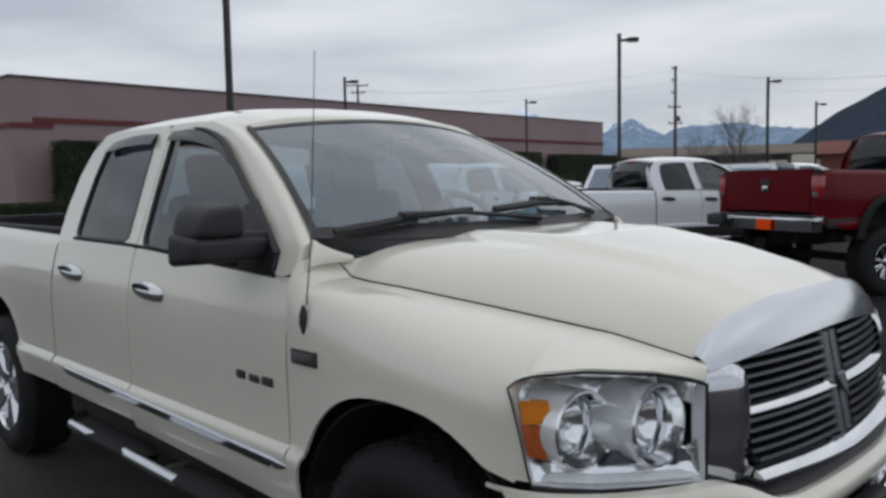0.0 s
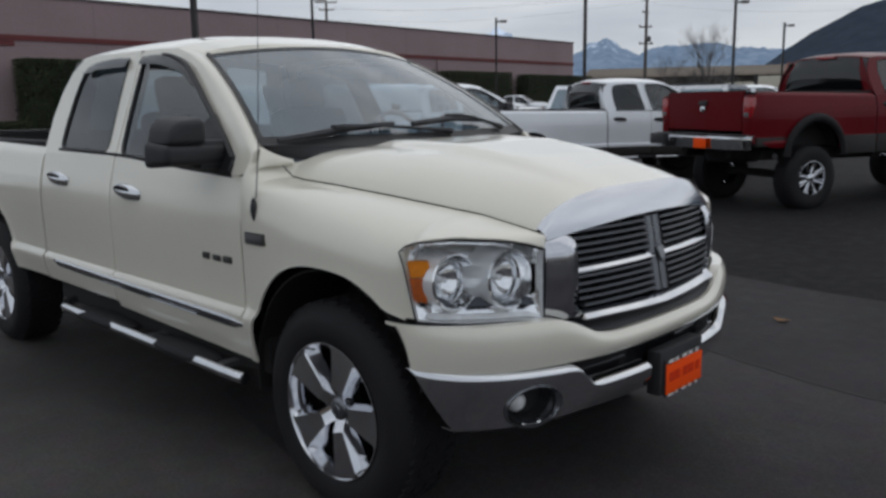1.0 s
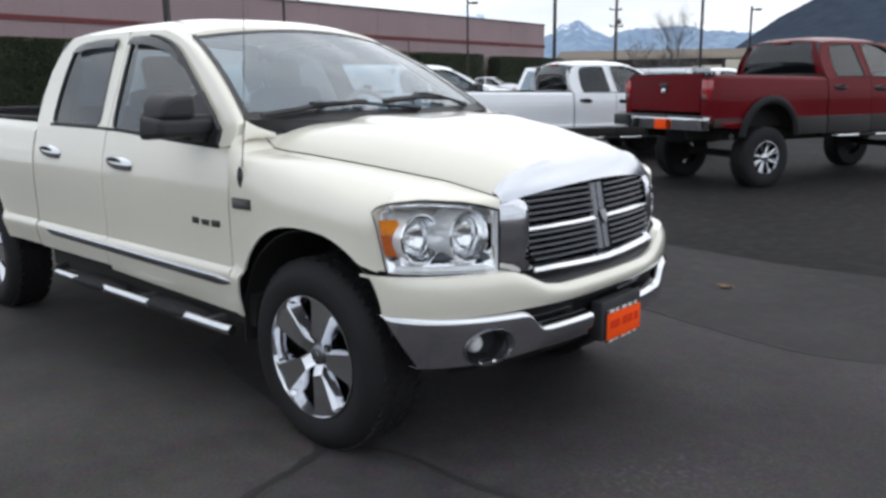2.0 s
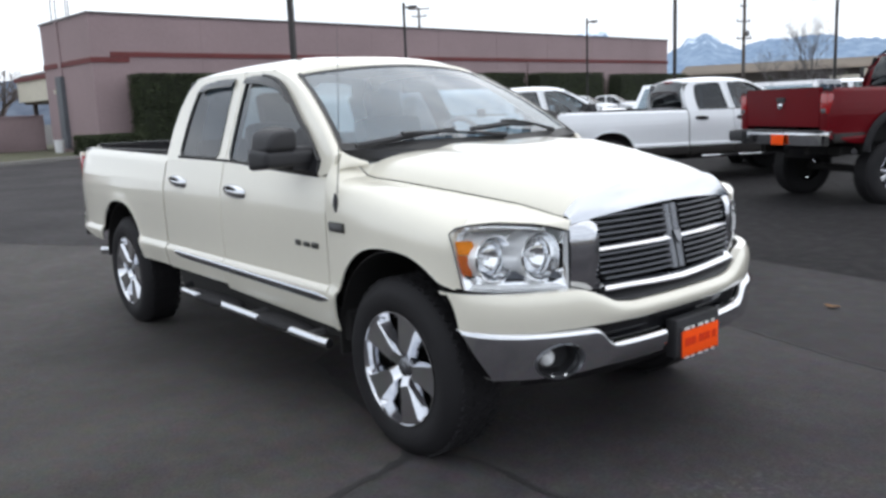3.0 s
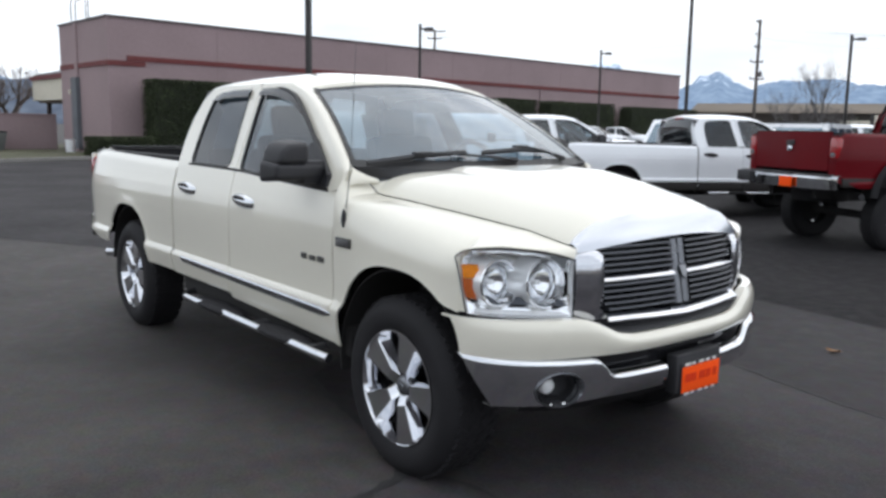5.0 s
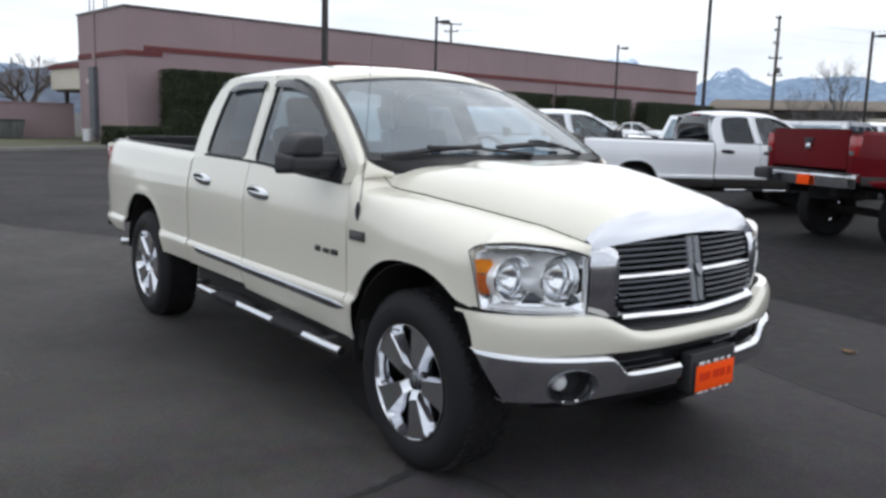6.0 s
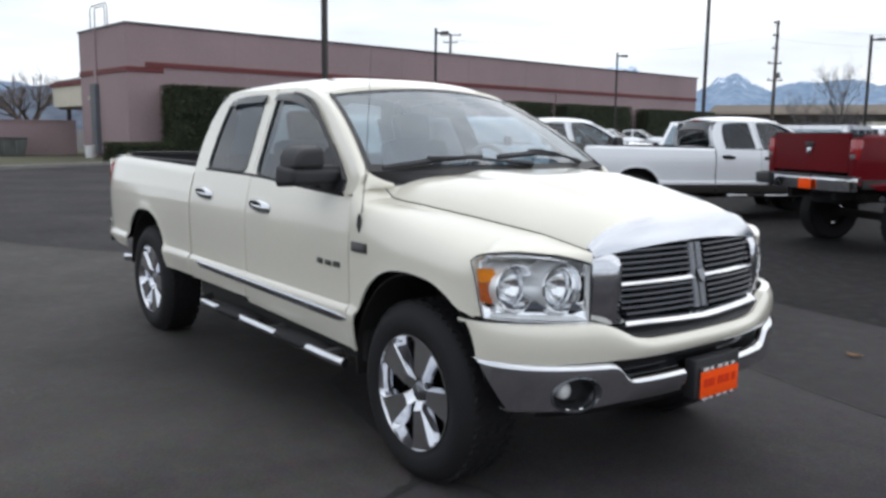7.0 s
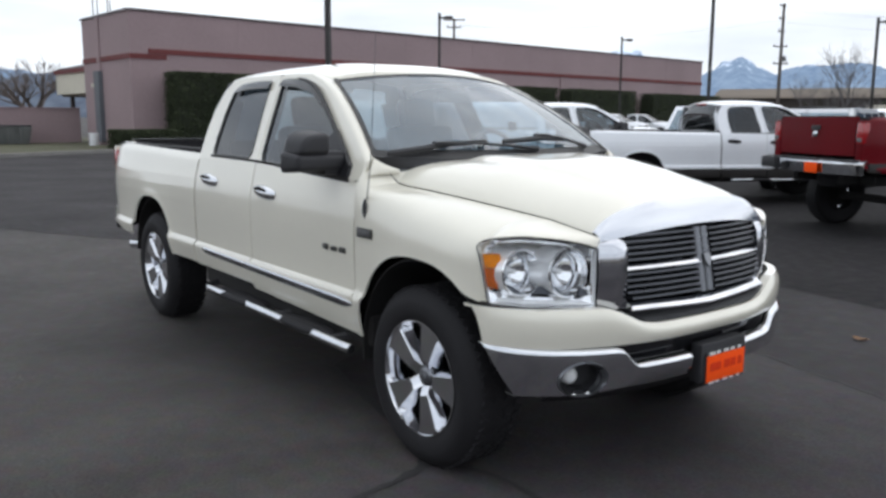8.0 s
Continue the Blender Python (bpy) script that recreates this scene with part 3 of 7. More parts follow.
part("coping", bm, M["stucco"], low, smooth=0)

# dumpster by the yard wall
dump = tagged(new("dumpster"), "grey-green steel dumpster standing by the yard wall", "dumpster")
dump.matrix_world = pose(-45.6, 5.1, 0, 0, 0, 88)
bm = bmesh.new()
bm = prism([(-1.0, -0.7, 0.15), (1.0, -0.7, 0.15), (1.15, -0.9, 1.05), (-1.15, -0.9, 1.05)], (0, 1.5, 0), bm)
part("bin", bm, M["bin"], dump, smooth=0, bevel=0.02)
for k in (-0.58, 0.58):
    part("lid", boxed(k - 0.56, k + 0.56, -0.95, 0.65, 1.06, 1.12, 0.02), M["black"], dump)
for k in (-0.6, 0.0, 0.6):
    part("rib", boxed(k - 0.05, k + 0.05, -0.98, -0.80, 0.3, 0.95), M["bin"], dump)
bk = tagged(new("plastic_bucket"), "white plastic drum standing against the building", "bucket")
bk.matrix_world = Matrix.Translation((*at(165.45, 45.6).xy, 0))
bm = bmesh.new()
bmesh.ops.create_cone(bm, cap_ends=True, segments=24, radius1=0.21, radius2=0.235, depth=0.72, matrix=Matrix.Translation((0, 0, 0.375)))
part("drum", bm, M["bucket"], bk, bevel=0.015)
bm = bmesh.new()
bmesh.ops.create_cone(bm, cap_ends=True, segments=24, radius1=0.248, radius2=0.248, depth=0.05, matrix=Matrix.Translation((0, 0, 0.74)))
part("rim", bm, M["bucket"], bk)

# grass verge with its kerb
KERB = [(-28.0, -14.0), (-31.0, -3.0), (-32.6, 2.9), (-34.3, 5.6), (-35.6, 8.2), (-36.2, 12.0)]
far = CORNER + LONG * (LEN + 4)
KERB.append((far.x + 2.4, far.y))
back = [(far.x - 6, far.y), (-41.0, 16.0), (-60.0, 12.0), (-60.0, -14.0)]
bm = prism([(x, y, 0.004) for x, y in KERB + back], (0, 0, 0.13))
tagged(part("grass_verge", bm, M["grass"], smooth=0), "thin winter grass verge along the building", "grass", kind="structure")
bm, prev = bmesh.new(), None
for i, p in enumerate(KERB):
    a, b = Vector(KERB[max(i - 1, 0)]), Vector(KERB[min(i + 1, len(KERB) - 1)])
    d = (b - a).normalized()
    n = Vector((d.y, -d.x))
    p = Vector(p)
    q = [bm.verts.new((*(p + n * o), z)) for o, z in ((0.0, 0.0), (0.0, 0.155), (0.13, 0.155), (0.16, 0.13), (0.17, 0.0))]
    if prev:
        for j in range(4):
            bm.faces.new((prev[j], prev[j + 1], q[j + 1], q[j]))
    prev = q
bmesh.ops.recalc_face_normals(bm, faces=bm.faces[:])
tagged(part("kerb", bm, M["concrete"], smooth=0), "grey concrete kerb beside the verge", "kerb", kind="structure")


def hedge(a0, a1, b0, b1, h, leaves, seed, label):
    """A clipped hedge in the building's frame: a core coloured dark for the shade inside, and many small leaves over
    it.
    """
    root = tagged(new("hedge"), label, "hedge", "hedges along the building")
    m = Matrix(((LONG.x, SHORT.x, 0, CORNER.x), (LONG.y, SHORT.y, 0, CORNER.y), (0, 0, 1, 0), (0, 0, 0, 1)))
    bm = boxed(a0 + 0.12, a1 - 0.12, b0 + 0.12, b1 - 0.12, 0.1, h - 0.12)
    bmesh.ops.subdivide_edges(bm, edges=bm.edges[:], cuts=7, use_grid_fill=True)
    for v in bm.verts:
        v.co += 0.10 * noise.noise_vector(v.co * 1.3)
    bm.transform(m)
    bmesh.ops.recalc_face_normals(bm, faces=bm.faces[:])
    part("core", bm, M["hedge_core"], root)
    r = np.random.RandomState(seed)
    la, lb = a1 - a0, b1 - b0
    areas = np.array([la * h, lb * h, lb * h, la * lb])
    face = r.choice(4, leaves, p=areas / areas.sum())
    u, v, dep = r.rand(leaves), r.rand(leaves), r.rand(leaves) ** 2 * 0.16 - 0.04
    pos = np.empty((leaves, 3))
    pos[:, 0] = np.where(face == 1, a0 + dep, np.where(face == 2, a1 - dep, a0 + u * la))
    pos[:, 1] = np.where(face == 0, b0 + dep, np.where(face == 3, b0 + v * lb, b0 + u * lb))
    pos[:, 2] = np.where(face == 3, h - dep, v * (h - 0.1) + 0.1)
    size = 0.035 + 0.04 * r.rand(leaves)
    d1 = r.randn(leaves, 3)
    d1 /= np.linalg.norm(d1, axis=1)[:, None]
    d2 = np.cross(d1, r.randn(leaves, 3))
    d2 /= np.linalg.norm(d2, axis=1)[:, None]
    quad = np.stack([pos + size[:, None] * d1, pos + 0.55 * size[:, None] * d2, pos - size[:, None] * d1, pos - 0.55 * size[:, None] * d2], 1).reshape(-1, 3)
    world_xy = quad[:, :1] * np.array(LONG)[None] + quad[:, 1:2] * np.array(SHORT)[None] + np.array(CORNER)[None]
    quad = np.concatenate([world_xy, quad[:, 2:]], 1)
    me = bpy.data.meshes.new("leaves")
    me.from_pydata(quad.tolist(), [], np.arange(4 * leaves).reshape(-1, 4).tolist())
    me.materials.append(M["leaf"])
    ob = new("leaves", me)
    ob.parent = root
    tagged(ob, kind="stuff")


hedge(on_wall(161.3), on_wall(152.5), -1.9, -0.5, 3.7, 17000, 1, "tall dark green clipped hedge against the mauve wall")
hedge(-1.6, on_wall(161.3) + 0.1, -2.2, -0.9, 0.95, 5000, 2, "low dark green clipped hedge at the building's corner")
hedge(on_wall(138.6), on_wall(136.0), -1.9, -0.5, 3.7, 7500, 3, "dark green clipped hedge against the mauve wall")
hedge(on_wall(134.97), on_wall(130.65), -1.9, -0.5, 3.7, 11000, 4, "dark green clipped hedge against the mauve wall")
hedge(on_wall(129.53), on_wall(125.16), -1.9, -0.5, 3.6, 11000, 5, "dark green clipped hedge against the mauve wall")


def street_lamp(az, dist, h, width, arm_az, arm=0.66):
    """A square steel pole with one flat shoebox head on a short arm."""
    root = tagged(new("lot_lamp"), "dark brown square steel lot lamp with one flat head", "street lamp", "lamps round the lot")
    root.matrix_world = Matrix.Translation(at(az, dist)) @ pose(0, 0, 0, 0, 0, arm_az)
    part("footing", lathe_z([(0.0, 0.0), (0.28, 0.0), (0.28, 0.55), (0.24, 0.6), (0.0, 0.6)]), M["concrete"], root)
    w = width / 2
    bm = prism([(-w, -w, 0.55), (w, -w, 0.55), (w, w, 0.55), (-w, w, 0.55)], (0, 0, h - 0.55))
    part("pole", bm, M["pole"], root, smooth=0, bevel=0.008)
    part("arm", boxed(w, arm * 0.55, -0.03, 0.03, h - 0.26, h - 0.16), M["pole"], root)
    part("head", boxed(arm * 0.45, arm * 1.15, -0.17, 0.17, h - 0.28, h - 0.13, 0.03), M["pole"], root)
    part("lens", boxed(arm * 0.52, arm * 1.08, -0.13, 0.13, h - 0.295, h - 0.278), M["lamp_white"], root)
    part("cap", boxed(-w * 1.3, w * 1.3, -w * 1.3, w * 1.3, h, h + 0.04), M["pole"], root)
    return root


def lathe_z(profile, seg=24):
    bm = lathe(bmesh.new(), profile, (0, 0, 0), seg=seg)
    bm.transform(Matrix.Rotation(radians(90), 4, "X"))
    bmesh.ops.recalc_face_normals(bm, faces=bm.faces[:])
    return bm


street_lamp(150.3, 22.0, 7.6, 0.13, 30)
street_lamp(142.75, 47.5, 7.4, 0.14, 48)
street_lamp(130.45, 61.5, 7.4, 0.14, 40)
street_lamp(124.75, 35.0, 7.25, 0.14, 36)
street_lamp(115.15, 54.5, 7.4, 0.16, 32)
street_lamp(112.1, 74.0, 7.4, 0.16, 30)


def utility_pole(az, dist, h, turn, arms=None):
    root = tagged(new("utility_pole"), "weathered wooden utility pole with crossarms and insulators", "utility pole", "poles along the far road")
    root.matrix_world = Matrix.Translation(at(az, dist)) @ pose(0, 0, 0, 0, 0, turn)
    part("pole", tube(bmesh.new(), [(0, 0, 0), (0, 0, h)], [0.19, 0.12], 12), M["wood_pole"], root)
    for z, x0, x1 in arms or ((h - 0.25, -0.5, 0.12), (h - 1.4, -0.5, 0.12), (h - 2.6, -0.5, 0.12), (h - 4.0, -0.85, 0.5), (h - 5.6, -0.8, 0.7)):
        arm = part("crossarm", boxed(x0, x1, -0.19, -0.07, z - 0.06, z + 0.06), M["wood_pole"], root)
        for x in (x0 + 0.08, x1 - 0.08):
            part("insulator", lathe_at((x, -0.13, z + 0.06)), M["steel"], arm)
    part("transformer", lathe_at((0.32, -0.05, h - 5.4), 3.4), M["steel"], root, "grey transformer can")
    return root


def lathe_at(p, size=1.0):
    bm = lathe_z([(0.0, 0.0), (0.05, 0.0), (0.06, 0.08), (0.03, 0.16), (0.0, 0.17)], 8)
    bm.transform(Matrix.Translation(p) @ Matrix.Scale(size, 4))
    return bm


utility_pole(120.5, 86.0, 12.5, 60)
utility_pole(141.75, 95.0, 12.7, 50, ((12.55, -1.2, 1.2), (11.75, -0.8, 0.8)))
utility_pole(104.0, 100.0, 12.0, 60)
wires = tagged(new("power_lines"), "thin dark overhead power lines between the poles", "power line")
for dx, dz in ((-1.0, 0.0), (1.0, 0.0), (0.0, -1.2)):
    for (a, da), (b, db) in (((141.9, 95.0), (120.5, 86.0)), ((120.5, 86.0), (104.0, 100.0))):
        p, q = at(a, da, 12.0 + dz), at(b, db, 12.2 + dz)
        side = Vector((0.7, 0.7, 0)) * dx
        pts = [p.lerp(q, k / 14) + side - Vector((0, 0, 1.0 * 4 * (k / 14) * (1 - k / 14))) for k in range(15)]
        part("wire", tube(bmesh.new(), pts, 0.006, 5), M["pole"], wires)


def bare_tree(az, dist, h, seed, limbs=5, stout=1.0, spread=0.7, mat="bark", lean=0.0):
    """A leafless tree: tapered trunk, limbs, and twigs."""
    root = tagged(new("bare_tree"), "leafless grey-brown winter tree", "tree", "bare trees")
    root.matrix_world = Matrix.Translation(at(az, dist))
    r = random.Random(seed)
    trunk, twigs = bmesh.new(), bmesh.new()

    def grow(bm, p, d, length, rad, depth):
        pts, radii = [p], [rad]
        for k in range(4):
            d = (d + Vector((r.uniform(-1, 1), r.uniform(-1, 1), r.uniform(-0.3, 0.7))) * 0.16).normalized()
            p = p + d * length / 4
            pts.append(p)
            radii.append(rad * (1 - 0.14 * (k + 1)))
        tube(bm, pts, radii, 6 if depth > 1 else 4)
        if depth:
            for k in range(4 if depth > 1 else 5):
                at_p = pts[r.choice((2, 3, 4, 4))]
                nd = (d + Vector((r.uniform(-1, 1), r.uniform(-1, 1), r.uniform(-0.2, 0.6))) * 0.85).normalized()
                grow(twigs, at_p, nd, length * r.uniform(0.55, 0.78), rad * 0.45, depth - 1)

    tube(trunk, [(0, 0, 0), (0.05, 0, h * 0.15), (0.0, 0.05, h * 0.32)], [h * 0.028 * stout, h * 0.021 * stout, h * 0.017 * stout], 10)
    for k in range(limbs):
        a = 2 * math.pi * k / limbs + r.uniform(-0.4, 0.4)
        grow(trunk, Vector((0, 0.03, h * 0.30)), Vector((math.cos(a) * spread, math.sin(a) * spread + lean, 1.0)).normalized(), h * 0.30, h * 0.012 * stout, 3)
    part("trunk", trunk, M[mat], root)
    tagged(part("crown", twigs, M[mat], root), kind="stuff")


bare_tree(116.6, 80.0, 8.2, 4, 7, 0.62, 0.40, "far_bark")
bare_tree(117.6, 84.0, 5.2, 21, 8, 0.8, 0.8, "far_bark")
bare_tree(115.7, 86.0, 5.0, 23, 8, 0.8, 0.9, "far_bark")
bare_tree(118.9, 95.0, 7.0, 14, 5, 0.55, 0.5, "far_bark")
bare_tree(168.8, 56.0, 5.4, 7, 7, 2.6, 1.1, "bark", -0.35)
bare_tree(172.6, 66.0, 6.6, 9, 6, 1.4, 0.9)

# low tan building beyond the lot
tan = tagged(new("low_building"), "long low tan building with a brown roof, beyond the lot", "building")
tm = Matrix.Translation(at(117.0, 112.0)) @ pose(0, 0, 0, 0, 0, 27)
part("wall", boxed(-14, 22, 0, 12, 0, 4.3, 0, tm), M["tan"], tan, smooth=0)
part("roof", prism([tm @ Vector(p) for p in ((-14.6, -0.8, 4.3), (-14.6, 12.8, 4.3), (-14.6, 12.0, 4.6), (-14.6, 6.0, 5.7), (-14.6, 0.0, 4.6))], tm.to_3x3() @ Vector((37.2, 0, 0))), M["tan_roof"], tan, smooth=0)
sg = tagged(new("roadside_sign"), "beige box sign on a dark post beyond the lot", "sign")
sg.matrix_world = Matrix.Translation(at(112.6, 70.0)) @ pose(0, 0, 0, 0, 0, 22)
part("post", boxed(-1.4, -1.1, -0.15, 0.15, 0, 3.3, 0.02), M["pole"], sg)
part("panel", boxed(-1.1, 0.5, -0.2, 0.2, 1.9, 3.15, 0.03), M["fascia"], sg)
rb_ = tagged(new("low_building"), "small red brick building with a tan wall, beyond the lot", "building")
rm = Matrix.Translation(at(108.5, 90.0)) @ pose(0, 0, 0, 0, 0, 18)
part("wall", boxed(-5, 7, 0, 8, 0, 3.6, 0, rm), M["far_red"], rb_, smooth=0)
part("wall", boxed(-11, -5, 0.6, 8, 0, 3.1, 0, rm), M["fascia"], rb_, smooth=0)
part("roof", prism([rm @ Vector(p) for p in ((-5.4, -0.5, 3.6), (-5.4, 8.5, 3.6), (-5.4, 4.0, 5.0))], rm.to_3x3() @ Vector((12.8, 0, 0))), M["far_red"], rb_, smooth=0)
# dark planting in front of the tan building
hr = random.Random(3)
for k in range(14):
    p = at(111.5 + 1.05 * k, 100.0)
    sh = tagged(new("shrub"), "dark shrub in front of the far tan building", "shrub", "shrubs beyond the lot")
    sh.matrix_world = Matrix.Translation(p)
    bm = bmesh.new()
    for _ in range(260):
        c = Vector((hr.gauss(0, 0.9), hr.gauss(0, 0.7), abs(hr.gauss(1.0, 0.8))))
        d1, d2 = Vector((hr.uniform(-1, 1), hr.uniform(-1, 1), hr.uniform(-1, 1))), Vector((hr.uniform(-1, 1), hr.uniform(-1, 1), hr.uniform(-1, 1)))
        bm.faces.new([bm.verts.new(c + q) for q in (d1 * 0.25, d2 * 0.2, -d1 * 0.25, -d2 * 0.2)])
    tagged(part("foliage", bm, M["leaf"], sh, smooth=0), kind="stuff")
# distant slopes, coloured with their haze and faintly glowing
def ridge(name, az0, az1, dist, depth, height, mat, label, n=160, rough=0.2, seed=0.0):
    """A band of slopes that climbs away from the lot to a jagged crest."""
    def fn(u, v):
        az = az0 + (az1 - az0) * u
        p = at(az, dist + depth * v)
        jag = noise.fractal(Vector((az * 0.35 + seed, v * 2.0, seed)), 1.0, 2.0, 6) + 0.55 * noise.fractal(Vector((az * 1.9 + seed, v * 5.0, seed + 4.0)), 0.8, 2.1, 5)
        hgt = height(az) * (v ** 0.8) * (1 + rough * jag * min(1.0, 2 * v))
        p.z = hgt - 2.0
        return p
    bm = grid(fn, span(0, 1, n), span(0, 1, 18), flip=az1 > az0)
    tagged(part(name, bm, mat, smooth=80), label, "mountain", kind="structure")


PEAKS = [(60, 1.6), (100, 2.4), (108, 2.9), (112, 3.1), (114.8, 3.25), (116.2, 3.45), (117.3, 3.55), (118.3, 3.7), (119.5, 3.45), (120.7, 3.02), (121.4, 3.15), (121.9, 3.5), (122.5, 3.9), (122.85, 4.05), (123.2, 3.9), (123.8, 3.62), (124.6, 3.2), (126, 2.4), (127.8, 3.0), (129.0, 4.15), (129.6, 4.55), (130.2, 4.75), (131, 4.45), (132, 3.9), (135, 3.4), (150, 2.2), (163, 1.8), (167, 2.4), (170, 2.9), (176, 3.4), (200, 3.0)]
ridge("backdrop_mountains", 60, 185, 3000, 700, lambda az: 3700 * math.tan(radians(lerp(PEAKS, az))), M["mountain"], "distant mountains coloured haze blue, with snow on their peaks", 1000, 0.085)
BLUE = [(150, 1.6), (158, 2.6), (165.8, 3.2), (167.5, 2.85), (168.8, 2.65), (170.3, 2.3), (174, 2.0), (186, 3.0)]
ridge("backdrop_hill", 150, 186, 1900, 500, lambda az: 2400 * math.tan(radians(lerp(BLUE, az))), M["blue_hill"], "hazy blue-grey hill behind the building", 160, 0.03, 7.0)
HILL = [(70, 6.5), (98, 7.4), (103, 6.6), (107.5, 5.4), (110.3, 3.95), (113.4, 1.75), (116.0, 0.3), (117, 0.0)]
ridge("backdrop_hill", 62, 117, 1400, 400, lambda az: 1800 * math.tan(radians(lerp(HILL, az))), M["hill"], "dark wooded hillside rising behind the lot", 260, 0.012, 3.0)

# unseen plain walls, added behind the walk to shape reflections and side light
for n_, (x0, x1, y0, y1, h) in {"unseen_wall_south": (-60, 60, -45.4, -45.0, 5.0), "unseen_wall_east": (60.0, 60.4, -45, 40, 2.4)}.items():
    tagged(part(n_, boxed(x0, x1, y0, y1, 0, h), M["tan_roof"], smooth=0), "unseen plain brown wall added to close the lot", "wall", kind="structure")

# ---- pickup truck ----
# Truck frame: x ahead from the front axle, y to its left, z up from the ground.
SIDE = [(0.40, 0.925), (0.50, 0.962), (0.58, 0.986), (0.66, 1.003), (0.695, 1.008), (0.712, 1.003), (0.728, 0.984), (0.80, 0.984), (0.90, 0.987), (1.00, 0.989), (1.08, 0.986), (1.16, 0.976), (1.24, 0.957), (1.31, 0.938), (1.36, 0.922), (1.42, 0.902)]
AXLE_R, HUB_Z, WHEEL_Y = -3.57, 0.41, 0.965
SEAM = [(-0.52, 0.815, 1.372), (-0.488, 0.80, 1.340), (-0.462, 0.78, 1.300), (-0.43, 0.765, 1.265), (-0.36, 0.76, 1.256), (-0.19, 0.745, 1.245), (0.15, 0.70, 1.212), (0.50, 0.63, 1.168), (0.745, 0.575, 1.112), (0.80, 0.56, 1.10)]


def seam_y(x):
    return lerp([(a, b) for a, b, _ in SEAM], x)


def seam_z(x):
    return lerp([(a, c) for a, _, c in SEAM], x)


def front_x(y):
    """Plan line of the grille's top edge."""
    return 0.815 - 0.075 * (abs(y) / 0.58) ** 2.2


def bumper_x(y):
    return 0.43 + 0.475 * max(0.0, 1 - (min(abs(y), 0.985) / 0.985) ** 2.4) ** 0.5


def arch_z(x, cx, low):
    """Lower edge of a body side over a wheel: a flattened arch."""
    u = abs(x - cx) / 0.475
    if u >= 1:
        return low
    return max(low, 0.47 + 0.50 * (1 - u ** 2.6) ** (1 / 2.1))


def side_y(x, z, cx=None):
    w = lerp(SIDE, z)
    if x < -4.1:
        w -= 0.12 * (-4.1 - x) ** 2
    if x > 0.25:
        w -= 0.9 * (x - 0.25) ** 2
    if cx is not None:
        r = math.hypot((x - cx) / 0.475, (z - 0.47) / 0.50)
        w += 0.007 * math.exp(-((r - 1.0) / 0.10) ** 2) + 0.006 * math.exp(-((r - 1.0) / 0.35) ** 2)
    return w


def columns(x0, x1, cx, n):
    """Stations along x, closer together where the arch is steep."""
    xs = set(span(x0, x1, n))
    if cx is not None:
        for k in range(41):
            a = math.pi * k / 40
            x = cx - 0.475 * math.copysign(abs(math.cos(a)) ** 0.6, math.cos(a))
            if x0 < x < x1:
                xs.add(round(x, 5))
    return sorted(xs)


def side_panel(x0, x1, low, high, s, n=14):
    """Sheet of a door between x0 and x1, its rows level along the crease; s is 1 on the truck's right."""
    crease = [0.690, 0.697, 0.704, 0.712, 0.720, 0.729, 0.740]

    def fn(x, k):
        if k < 10:
            z = low(x) + (crease[0] - low(x)) * k / 10
        elif k < 17:
            z = crease[k - 10]
        else:
            z = crease[-1] + (high(x) - crease[-1]) * (k - 16) / 24
        return (x, -s * side_y(x, z), z)
    return grid(fn, span(x0, x1, n), range(41), flip=s < 0)


